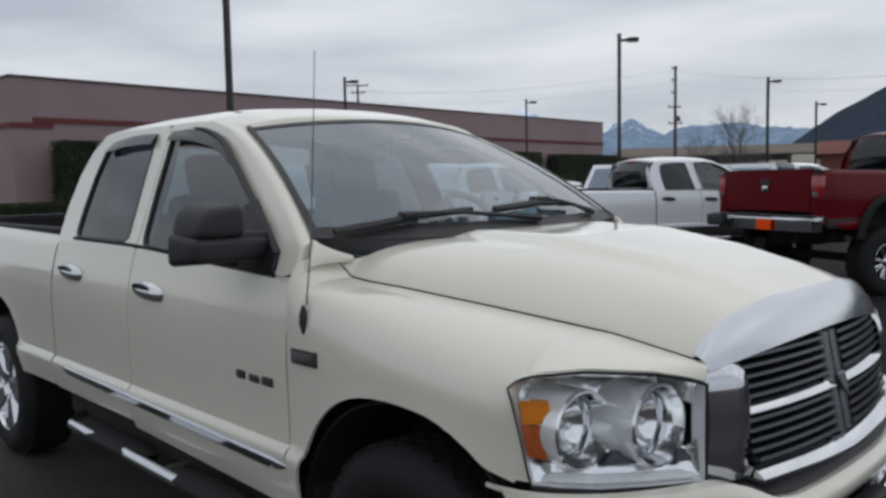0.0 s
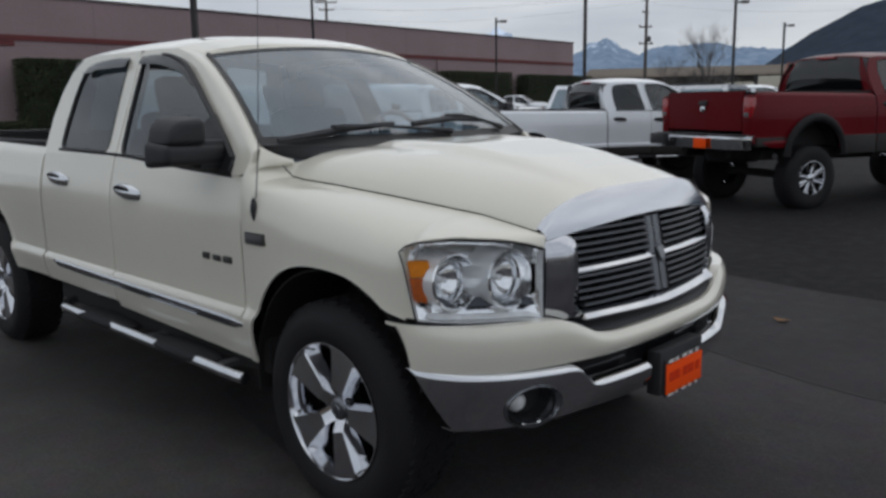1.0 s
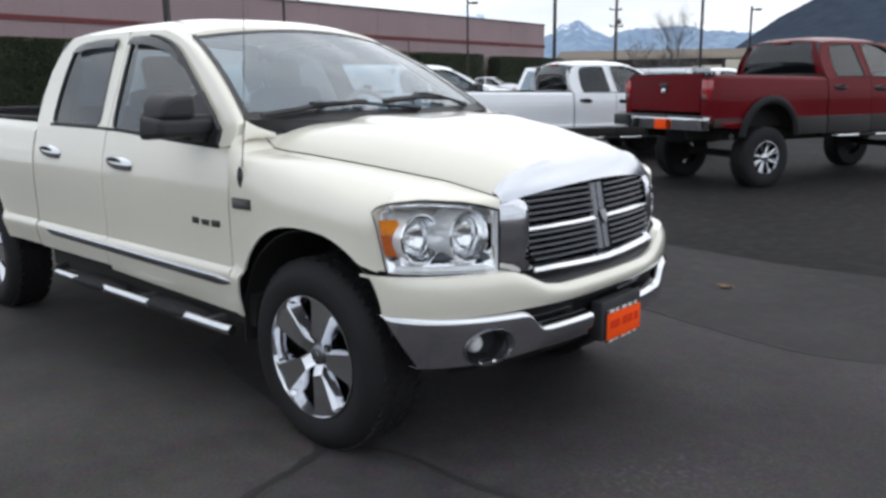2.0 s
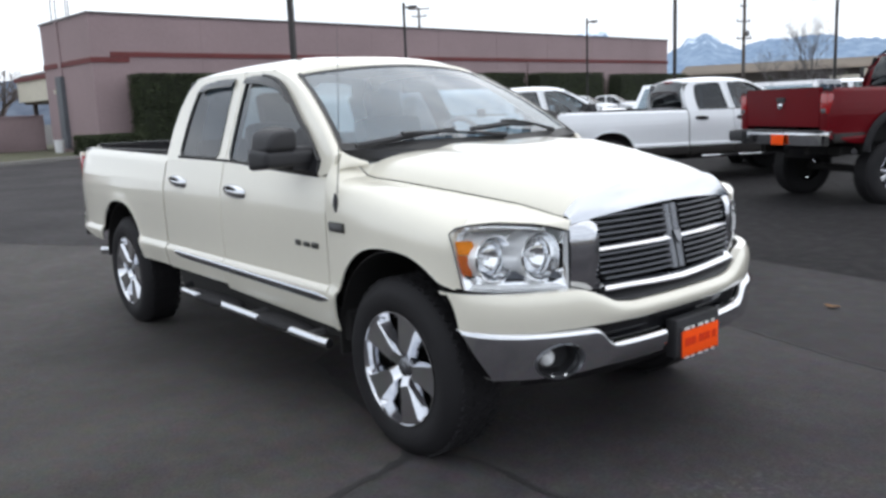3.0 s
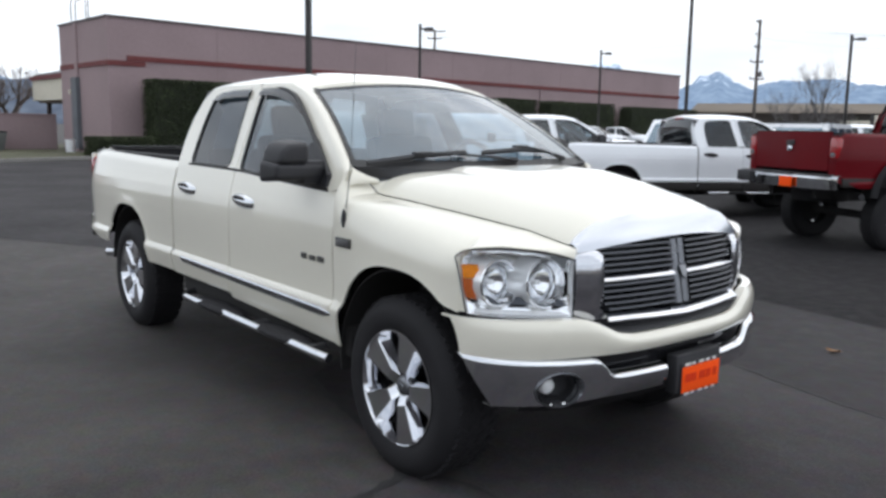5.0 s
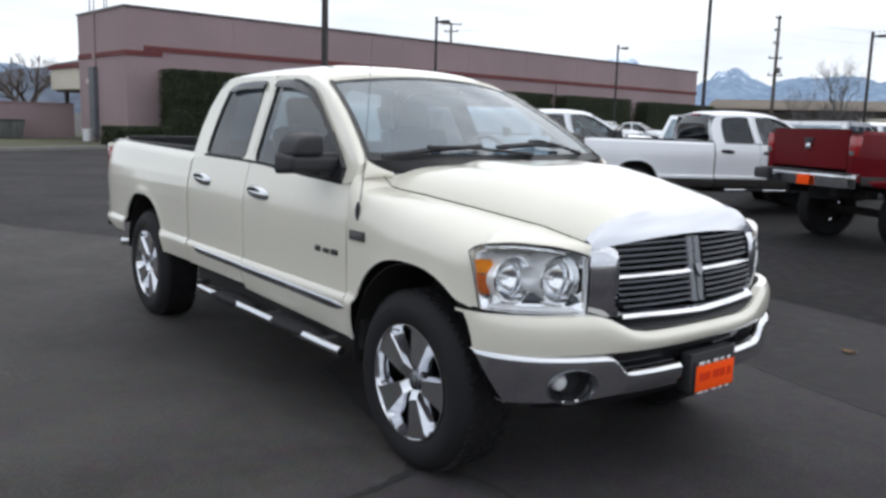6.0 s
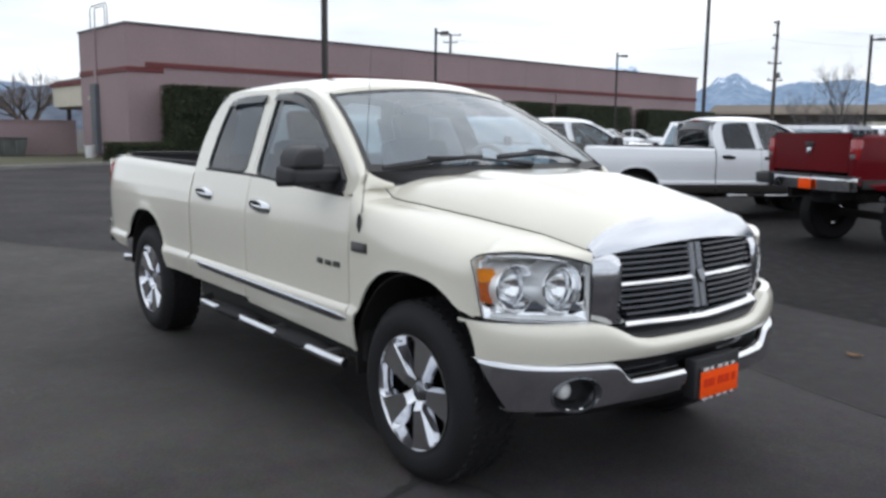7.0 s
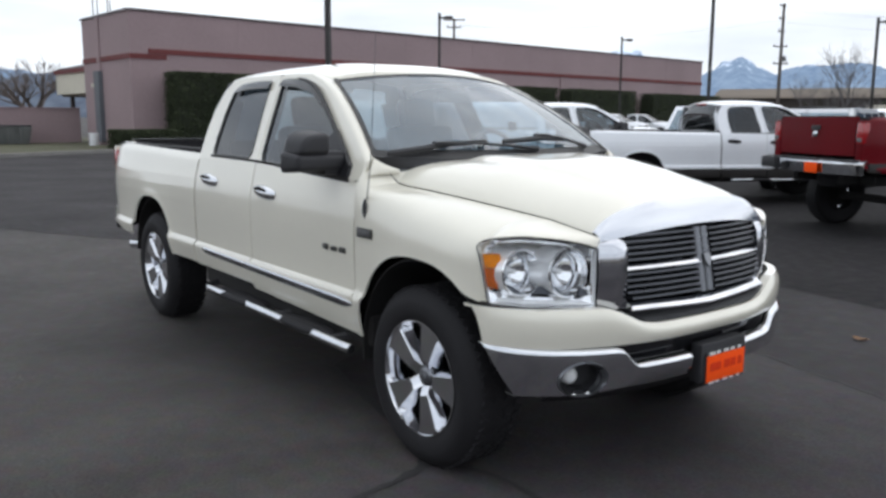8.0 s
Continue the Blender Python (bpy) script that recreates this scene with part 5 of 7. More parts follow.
def bumper_front(root, paint):
    def top(y):
        return lerp([(0, 0.740), (0.34, 0.740), (0.43, 0.754), (0.54, 0.808), (0.60, 0.827), (0.985, 0.824)], abs(y))

    def low(y):
        return lerp([(0, 0.680), (0.4, 0.678), (0.60, 0.680), (0.985, 0.676)], abs(y))

    def cover(f, v):
        y = 0.0
        for _ in range(3):
            t, b_ = top(y), low(y)
            z = b_ + (t - b_) * min(v / 0.8, 1.0)
            x, y = bumper_plan(f, 0.436 + (0.80 - min(z, 0.82)) * 0.42)
        bulge = 0.012 * math.sin(math.pi * min(1, v * 1.2))
        back = 0.0 if v < 0.8 else ((v - 0.8) / 0.2) * 0.05
        edge = 0.010 * max(0, (v - 0.6) / 0.2) ** 2 if v < 0.8 else 0.010
        return (x + bulge - back - edge - (0.84 - z) * 0.02, y, z + (0.008 if v > 0.8 else 0))
    b = part("front_bumper", grid(cover, span(-1, 1, 101), span(0, 1, 18)), M[paint], root, "body-coloured upper bumper cover", thick=0.012)

    def chrome_top(y):
        return lerp([(0, 0.585), (0.44, 0.583), (0.472, 0.587), (0.492, 0.600), (0.504, 0.620), (0.516, 0.640), (0.535, 0.652), (0.57, 0.657), (0.985, 0.662)], abs(y))

    def chrome_low(y):
        return lerp([(0, 0.505), (0.5, 0.498), (0.7, 0.482), (0.8, 0.481), (0.985, 0.476)], abs(y))

    FY, FZ, FR = 0.708, 0.552, 0.084

    def chrome(f, v):
        y = 0.0
        for _ in range(3):
            t, lo = chrome_top(y), chrome_low(y)
            z = lo + (t - lo) * max(0.0, min(1.0, (v - 0.12) / 0.60))
            x, y = bumper_plan(f, 0.478 + (0.668 - z) * 0.75)
        if v < 0.12:
            return (x - 0.004 - 0.055 * (1 - v / 0.12), y, lo)
        if v > 0.72:
            k = (v - 0.72) / 0.28
            return (x + 0.022 - 0.05 * k ** 1.3, y, t + 0.022 * math.sin(k * math.pi / 2))
        return (x - 0.004 + 0.026 * math.sin((v - 0.12) / 0.60 * math.pi / 2), y, z)
    bm = grid(chrome, span(-1, 1, 221), span(0, 1, 46))
    # round hole for the fog lamp, and the gap behind the plate
    dead = [f for f in bm.faces if math.hypot((-f.calc_center_median().y - FY) / 0.086, (f.calc_center_median().z - FZ) / 0.070) < 1 or abs(f.calc_center_median().y) < 0.165]
    bmesh.ops.delete(bm, geom=dead, context="FACES")
    bar = part("chrome_bar", bm, M["chrome"], b, "chrome lower bumper", thick=0.006)
    for sgn in (-1,):
        y0 = sgn * FY
        e = 0.01
        d = Vector((bumper_x(FY + e) - bumper_x(FY - e), 2 * e)).normalized()
        nrm = Vector((d.y, -d.x * sgn, 0))
        nrm = (nrm + Vector((0.06, 0, 0))).normalized()
        m = Matrix.Translation((bumper_x(FY) + 0.003, y0, FZ)) @ Vector((0, 1, 0)).rotation_difference(nrm).to_matrix().to_4x4() @ Matrix.Diagonal((1.10, 1, 0.85, 1))
        rim = [(1.055, 0.003), (1.03, 0.011), (0.985, 0.011), (0.955, 0.001), (0.95, -0.035)]

        def on_rim(q, j):
            y, z = FY + 0.090 * rim[j][0] * math.cos(q), FZ + 0.073 * rim[j][0] * math.sin(q)
            swell = 0.026 * math.sin(max(0.0, min(1.0, (z - chrome_low(y)) / (chrome_top(y) - chrome_low(y)))) * math.pi / 2)
            return (bumper_x(y) - 0.004 + swell + rim[j][1], sgn * y, z)
        bm = grid(on_rim, [2 * math.pi * k / 40 for k in range(40)], range(len(rim)), close_u=True)
        bmesh.ops.recalc_face_normals(bm, faces=bm.faces[:])
        part("fog_rim", bm, M["dark_chrome"], bar, "dark chrome ring round the fog lamp")
        bm = lathe(bmesh.new(), [(FR * 0.96, -0.004), (FR * 0.9, -0.06), (FR * 0.8, -0.09), (0.001, -0.09)], (0, 0, 0), seg=30)
        bm.transform(m)
        part("fog_well", bm, M["black"], bar)
        bm = lathe(bmesh.new(), [(0.001, -0.020), (0.022, -0.024), (0.036, -0.036), (0.042, -0.06), (0.040, -0.085)], (0, 0, 0), seg=24)
        bm.transform(m @ Matrix.Translation((-sgn * 0.030, -0.010, 0.004)) @ Matrix.Diagonal((0.82, 1, 1.1, 1)))
        part("fog_lamp", bm, M["reflector"], bar, "round clear fog lamp")
    # black opening, step pad and lower valance
    part("air_opening", grid(lambda y, z: (bumper_x(y) - 0.06, y, z), span(-0.60, 0.60, 21), span(0.50, 0.74, 5)), M["gloss_black"], b, thick=0.01)
    bm = grid(lambda y, v: (bumper_x(y) - 0.03 + (front_x(y) + 0.045 - bumper_x(y)) * v, y, top(y) + 0.014 + (0.803 - top(y) - 0.014) * v), span(-0.50, 0.50, 24), span(0, 1, 6))
    part("step_pad", bm, M["black"], b, "black ribbed step pad", thick=0.02)
    part("valance", grid(lambda y, v: (bumper_x(y * 0.98) - 0.05 - 0.12 * (1 - v), y * 0.9, 0.40 + 0.09 * v), span(-0.80, 0.80, 31), span(0, 1, 5)), M["rubber"], b, "black lower valance", thick=0.015)


def plate(root, y0=0.055):
    """Dealer's card on a black bracket; its writing shown as bars."""
    x = bumper_x(0) + 0.022
    p = part("plate_bracket", boxed(x - 0.06, x, y0 - 0.165, y0 + 0.165, 0.451, 0.626, 0.01), M["black"], root, "black bracket")
    part("plate_frame", boxed(x + 0.001, x + 0.009, y0 - 0.142, y0 + 0.142, 0.442, 0.590, 0.004), M["black"], p, "black plate frame")
    part("card", boxed(x + 0.008, x + 0.013, y0 - 0.140, y0 + 0.140, 0.454, 0.571, 0.002), M["orange"], p, "bright orange dealer card")
    for k, w in enumerate((0.05, 0.03, 0.045, 0.035, 0.03)):
        yy = y0 - 0.12 + 0.052 * k
        part("letter_bar", boxed(x + 0.0132, x + 0.0145, yy, yy + w, 0.501, 0.538), M["card_mark"], p)
        part("letter_bar", boxed(x + 0.0092, x + 0.0105, yy, yy + w * 0.8, 0.574, 0.587), M["card"], p)
        part("letter_bar", boxed(x + 0.0092, x + 0.0105, yy, yy + w * 0.8, 0.444, 0.452), M["card"], p)


def wheel_parts(root, cx, s, radius=0.418, width=0.27, rim=0.268, style="five", y_out=WHEEL_Y, hz=HUB_Z, ground=0.0):
    """A tyre and its rim as one wheel; the outer face looks to the truck's side."""
    c = (cx, -s * y_out, hz)
    w2 = width
    prof = [(rim * 0.97, -0.012), (rim * 1.02, 0.004), (rim + 0.03, 0.012), ((rim + radius) / 2, 0.020), (radius - 0.045, 0.008), (radius - 0.016, -0.016), (radius - 0.004, -0.035), (radius, -0.065), (radius, -w2 + 0.065), (radius - 0.012, -w2 + 0.025), (radius - 0.05, -w2), (rim, -w2 + 0.01)]
    bm = lathe(bmesh.new(), prof, c, -s, 64)
    for v in bm.verts:
        if v.co.z < ground:
            v.co.z = ground
    tyre = part("wheel", bm, M["rubber"], root, "black tyre on a polished five-spoke rim" if style == "five" else "chunky black tyre on a polished rim")
    bm = bmesh.new()
    for k in range(64):
        a = 2 * math.pi * (k + 0.5) / 64
        for off in (-0.055, -0.115, -0.175, -0.228):
            m = Matrix.Translation(Vector(c) + Vector(((radius + 0.001) * math.cos(a), -s * off, (radius + 0.001) * math.sin(a)))) @ Matrix.Rotation(-a, 4, "Y") @ Matrix.Rotation(0.5 if (k + int(off * 1000)) % 2 else -0.5, 4, "X")
            if c[2] + radius * math.sin(a) > ground + 0.012:
                box(bm, -0.008, 0.004, -0.024, 0.024, -0.0135, 0.0135, 0, m)
    tagged(part("tread", bm, M["rubber"], tyre, smooth=0), kind="stuff")
    bm = lathe(bmesh.new(), [(rim * 1.0, 0.002), (rim * 1.005, 0.008), (rim * 0.985, 0.009), (rim * 0.965, -0.006), (rim * 0.90, -0.06), (rim * 0.86, -0.16), (rim * 0.88, -0.22)], c, -s, 56)
    part("rim", bm, M["alloy"], tyre, "polished alloy rim", 50)
    # disc and drum are coloured underbody black for the shade behind the spokes
    part("brake_disc", lathe(bmesh.new(), [(0.001, -0.145), (0.17, -0.145), (0.17, -0.165), (0.001, -0.165)], c, -s, 32), M["under"], tyre)
    part("drum", lathe(bmesh.new(), [(rim * 0.85, -0.17), (0.001, -0.17)], c, -s, 24), M["under"], tyre)
    n = 5 if style == "five" else 8
    for k in range(n):
        a = radians(71 + 360 / n * k)
        m = Matrix.Translation(c) @ Matrix(((1, 0, 0, 0), (0, -s, 0, 0), (0, 0, 1, 0), (0, 0, 0, 1))) @ Matrix.Rotation(-a, 4, "Y")
        bm = bmesh.new()
        # stations along the spoke: radius, half width of the flat face, width of each slanted flank, face height, flank foot
        if style == "five":
            st = [(0.040, 0.030, 0.006, -0.034, -0.060), (0.085, 0.030, 0.018, -0.008, -0.058), (0.246, 0.064, 0.028, 0.002, -0.050), (0.263, 0.088, 0.018, 0.003, -0.024)]
        else:
            st = [(0.045, 0.012, 0.008, -0.02, -0.03), (0.10, 0.012, 0.012, -0.015, -0.03), (0.16, 0.016, 0.014, -0.012, -0.028), (rim - 0.01, 0.026, 0.016, -0.004, -0.012)]
        prev = None
        for rr, hw, fl, top, foot in st:
            ring = [bm.verts.new(m @ Vector((math.sqrt(max(0.0, rr * rr - z * z)) if rr > 0.2 else rr, y, z))) for z, y in ((-hw - fl, foot - 0.05), (-hw - fl, foot), (-hw, top), (0.0, top - 0.003), (hw, top), (hw + fl, foot), (hw + fl, foot - 0.05))]
            if prev:
                for j in range(6):
                    bm.faces.new((prev[j], prev[j + 1], ring[j + 1], ring[j]))
            prev = ring
        bmesh.ops.recalc_face_normals(bm, faces=bm.faces[:])
        part("spoke", bm, M["alloy"] if style == "five" else M["cheek"], tyre, "", 20)
    dish = 0.034 if style == "five" else 0.0
    bm = lathe(bmesh.new(), [(r_, y_ - dish) for r_, y_ in ((0.070, -0.05), (0.066, -0.016), (0.05, -0.012), (0.044, 0.0), (0.036, 0.006), (0.018, 0.008), (0.015, 0.012), (0.001, 0.012))], c, -s, 30)
    part("centre_cap", bm, M["dark_chrome"] if style == "five" else M["alloy"], tyre)
    for k in range(5):
        a = radians(107 + 72 * k)
        p = (c[0] + 0.064 * math.cos(a), c[1] + s * dish * 0.9, c[2] + 0.064 * math.sin(a))
        part("lug_nut", lathe(bmesh.new(), [(0.014, -0.03), (0.013, -0.006), (0.006, -0.002), (0.001, -0.002)], p, -s, 8), M["dark_chrome"], tyre)
    return tyre


def door_mirror(root, s):
    """Upright folding mirror: upper and lower shells on a triangular foot."""
    back, lift = (0.0, 0.0) if s > 0 else (-0.21, 0.035)

    def shell(z0, z1, out, name, taper):
        b = bmesh.new()
        inn = (1.03 if s > 0 else 0.94) if name == "door_mirror" else 0.93
        y0, y1 = (-out, -inn) if s > 0 else (inn, out)
        vs = box(b, -0.83, -0.66, y0, y1, z0 + lift, z1 + lift)
        for v in vs:
            if v.co.x > -0.7:
                v.co.z += -0.018 if v.co.z > lift + (z0 + z1) / 2 else 0.016
                v.co.y *= 0.985
            if abs(v.co.y) > 1.12 and v.co.z > lift + (z0 + z1) / 2:
                v.co.z -= taper
                v.co.y += s * (0.026 if name == "door_mirror" else 0.004)
            v.co.x += back
        b.verts.ensure_lookup_table()
        crown = [e for e in b.edges if all(abs(v.co.y) > 1.08 and v.co.z > lift + (z0 + z1) / 2 for v in e.verts)]
        if name == "door_mirror":
            bmesh.ops.bevel(b, geom=crown, offset=0.055, segments=5, affect="EDGES", profile=0.5)
        sharp = [e for e in b.edges if len(e.link_faces) == 2 and e.calc_face_angle() > 0.6]
        bmesh.ops.bevel(b, geom=sharp, offset=0.026, segments=5, affect="EDGES", profile=0.55)
        return part(name, b, M["mirror_black"], root if name == "door_mirror" else mir, "dark grey plastic door mirror" if name == "door_mirror" else "")
    reach = 0.0 if s > 0 else 0.05
    mir = shell(1.388, 1.528, 1.205 - reach, "door_mirror", 0.012)
    shell(1.308 if s > 0 else 1.25, 1.420, 1.220 - reach, "lower_shell", -0.002)
    b = bmesh.new()
    foot = [(-0.93, 1.305), (-0.60, 1.288), (-0.605, 1.35), (-0.70, 1.415), (-0.86, 1.525), (-0.91, 1.50)]
    prism([on_side(p, s, 0.004) for p in foot], (0, -s * 0.022, 0), b)
    part("foot", b, M["mirror_black"], mir, bevel=0.006)
    b = bmesh.new()
    box(b, -0.80 + back, -0.67 + back, -s * 1.05 if s > 0 else 0.90, -s * 0.90 if s > 0 else 1.05, 1.30, 1.42, 0.02)
    part("arm", b, M["mirror_black"], mir)
    y0, y1 = (-1.15, -1.06) if s > 0 else (0.97, 1.08)
    part("mirror_glass", boxed(-0.836 + back, -0.83 + back, y0, y1, 1.42 + lift, 1.49 + lift), M["chrome"], mir)


def door_handle(door, x, z, s, mat="chrome"):
    """Chrome pull over a recessed cup."""
    y = side_y(x, z)
    h = part("door_handle", grid(lambda u, v: (x - 0.135 + 0.270 * u, -s * (y + 0.002 + 0.036 * (math.sin(math.pi * u) ** 0.5) * (math.sin(math.pi * v) ** 0.5)), z - 0.004 - 0.018 * (u - 0.5) + 0.080 * (v - 0.5) * (math.sin(math.pi * (0.08 + 0.84 * u)) ** 0.45)), span(0, 1, 22), span(0, 1, 11), flip=s < 0), M[mat], door, "chrome handle" if mat == "chrome" else "", thick=0.006)
    part("handle_cup", grid(lambda u, v: (x - 0.070 + 0.125 * u, -s * (y + 0.040), z + 0.012 + 0.022 * (v - 0.1) * math.sin(math.pi * (0.06 + 0.88 * u)) ** 0.5), span(0, 1, 12), span(0, 1, 3), flip=s < 0), M["gloss_black"], h, thick=0.012)


def cab_inside(root):
    """Seats, dashboard and wheel seen through the glass."""
    part("dashboard", grid(lambda y, v: (-0.52 - 0.46 * v, y, 1.28 + 0.05 * math.sin(math.pi * v * 0.8) - 0.28 * max(0, v - 0.75) / 0.25), span(-0.80, 0.80, 15), span(0, 1, 12)), M["dash"], root, "dark grey dashboard", thick=0.02)
    part("cab_floor", boxed(-2.55, -0.4, -0.86, 0.86, 0.50, 0.58), M["dash"], root)
    for y in (-0.42, 0.42):
        seat = part("seat", boxed(-1.78, -1.22, y - 0.27, y + 0.27, 0.78, 0.96, 0.05), M["seat"], root, "grey cloth seat")
        m = Matrix.Translation((-1.74, y, 0.95)) @ Matrix.Rotation(radians(-14), 4, "Y")
        part("seat_back", boxed(-0.09, 0.06, -0.26, 0.26, 0.0, 0.60, 0.05, m), M["seat"], seat)
        part("headrest", boxed(-0.08, 0.03, -0.14, 0.14, 0.60, 0.80, 0.04, m), M["seat"], seat)
    part("rear_seat", boxed(-2.52, -2.05, -0.75, 0.75, 0.78, 0.95, 0.04), M["seat"], root, "grey cloth bench")
    m = Matrix.Translation((-2.45, 0, 0.93)) @ Matrix.Rotation(radians(-8), 4, "Y")
    part("rear_seat_back", boxed(-0.06, 0.06, -0.75, 0.75, 0.0, 0.50, 0.04, m), M["seat"], root)
    # steering wheel
    bm = bmesh.new()
    c = Vector((-1.00, 0.40, 1.345))
    rot = Matrix.Rotation(radians(62), 4, "Y")
    pts = [c + rot @ Vector((0.185 * math.cos(a), 0.185 * math.sin(a), 0)) for a in span(0, 2 * math.pi, 33)]
    tube(bm, pts, 0.016, 8, cap=False)
    for a in (0, 120, 240):
        tube(bm, [c, c + rot @ Vector((0.18 * math.cos(radians(a + 90)), 0.18 * math.sin(radians(a + 90)), 0))], 0.014, 6)
    box(bm, -0.06, 0.06, -0.06, 0.06, -0.02, 0.03, 0.015, Matrix.Translation(c) @ rot)
    part("steering_wheel", bm, M["wheel_grey"], root, "grey steering wheel")
    for s in (1, -1):
        part("pillar_trim", grid(lambda z, v: on_side((lerp([(1.30, -1.82), (1.58, -1.82), (1.82, -1.85)], z) + 0.20 * v - 0.126 * (z - 1.31), z), s, 0.030), span(1.30, 1.82, 8), span(0, 1, 3)), M["dash"], root, "dark grey pillar trim", thick=0.01)
        part("pillar_trim", grid(lambda z, v: on_side((-2.60 + 0.17 * v - 0.126 * (z - 1.31) + 0.10 * max(0.0, z - 1.6), z), s, 0.030), span(1.30, 1.82, 8), span(0, 1, 3)), M["dash"], root, "dark grey pillar trim", thick=0.01)
    part("mirror_inside", boxed(-0.98, -0.95, -0.12, 0.12, 1.68, 1.75, 0.012), M["black"], root)


def step_tread(x0, x1, s):
    """A rounded rubber pad over the step tube, tapered to both ends."""
    def fn(q, t):
        w = math.sin(math.pi * (0.04 + 0.92 * t)) ** 0.35
        return (x0 + (x1 - x0) * t, -s * (1.006 + 0.074 * w * math.copysign(abs(math.cos(q)) ** 0.7, math.cos(q))), 0.456 + 0.029 * w * math.sin(q))
    bm = grid(fn, [2 * math.pi * k / 20 for k in range(20)], span(0, 1, 25), close_u=True)
    bmesh.ops.recalc_face_normals(bm, faces=bm.faces[:])
    return bm


def wiper(root, blade, joint, pivot):
    """Blade along (y, height) points on the glass, with its arm from joint to pivot."""
    def on(y, h, out):
        return windscreen(0.5 + y / 1.72, h, out)
    n = len(blade) - 1
    pts = []
    for k in range(13):
        i = min(int(k / 12 * n), n - 1)
        f = k / 12 * n - i
        pts.append(on(blade[i][0] + (blade[i + 1][0] - blade[i][0]) * f, blade[i][1] + (blade[i + 1][1] - blade[i][1]) * f, 0.024))
    w = part("wiper", tube(bmesh.new(), pts, [0.013] + [0.016] * 6 + [0.013] * 5 + [0.010], 6), M["black"], root, "black windscreen wiper")
    a, b = on(*joint, 0.034), on(*pivot, 0.02)
    part("wiper_arm", tube(bmesh.new(), [a, a.lerp(b, 0.35) + Vector((0.01, 0, 0.010)), a.lerp(b, 0.7) + Vector((0.01, 0, 0.006)), b], [0.011, 0.008, 0.009, 0.016], 6), M["black"], w)
    part("wiper_clip", boxed(-0.020, 0.020, -0.050, 0.050, -0.012, 0.008, 0.008, Matrix.Translation(a)), M["black"], w)


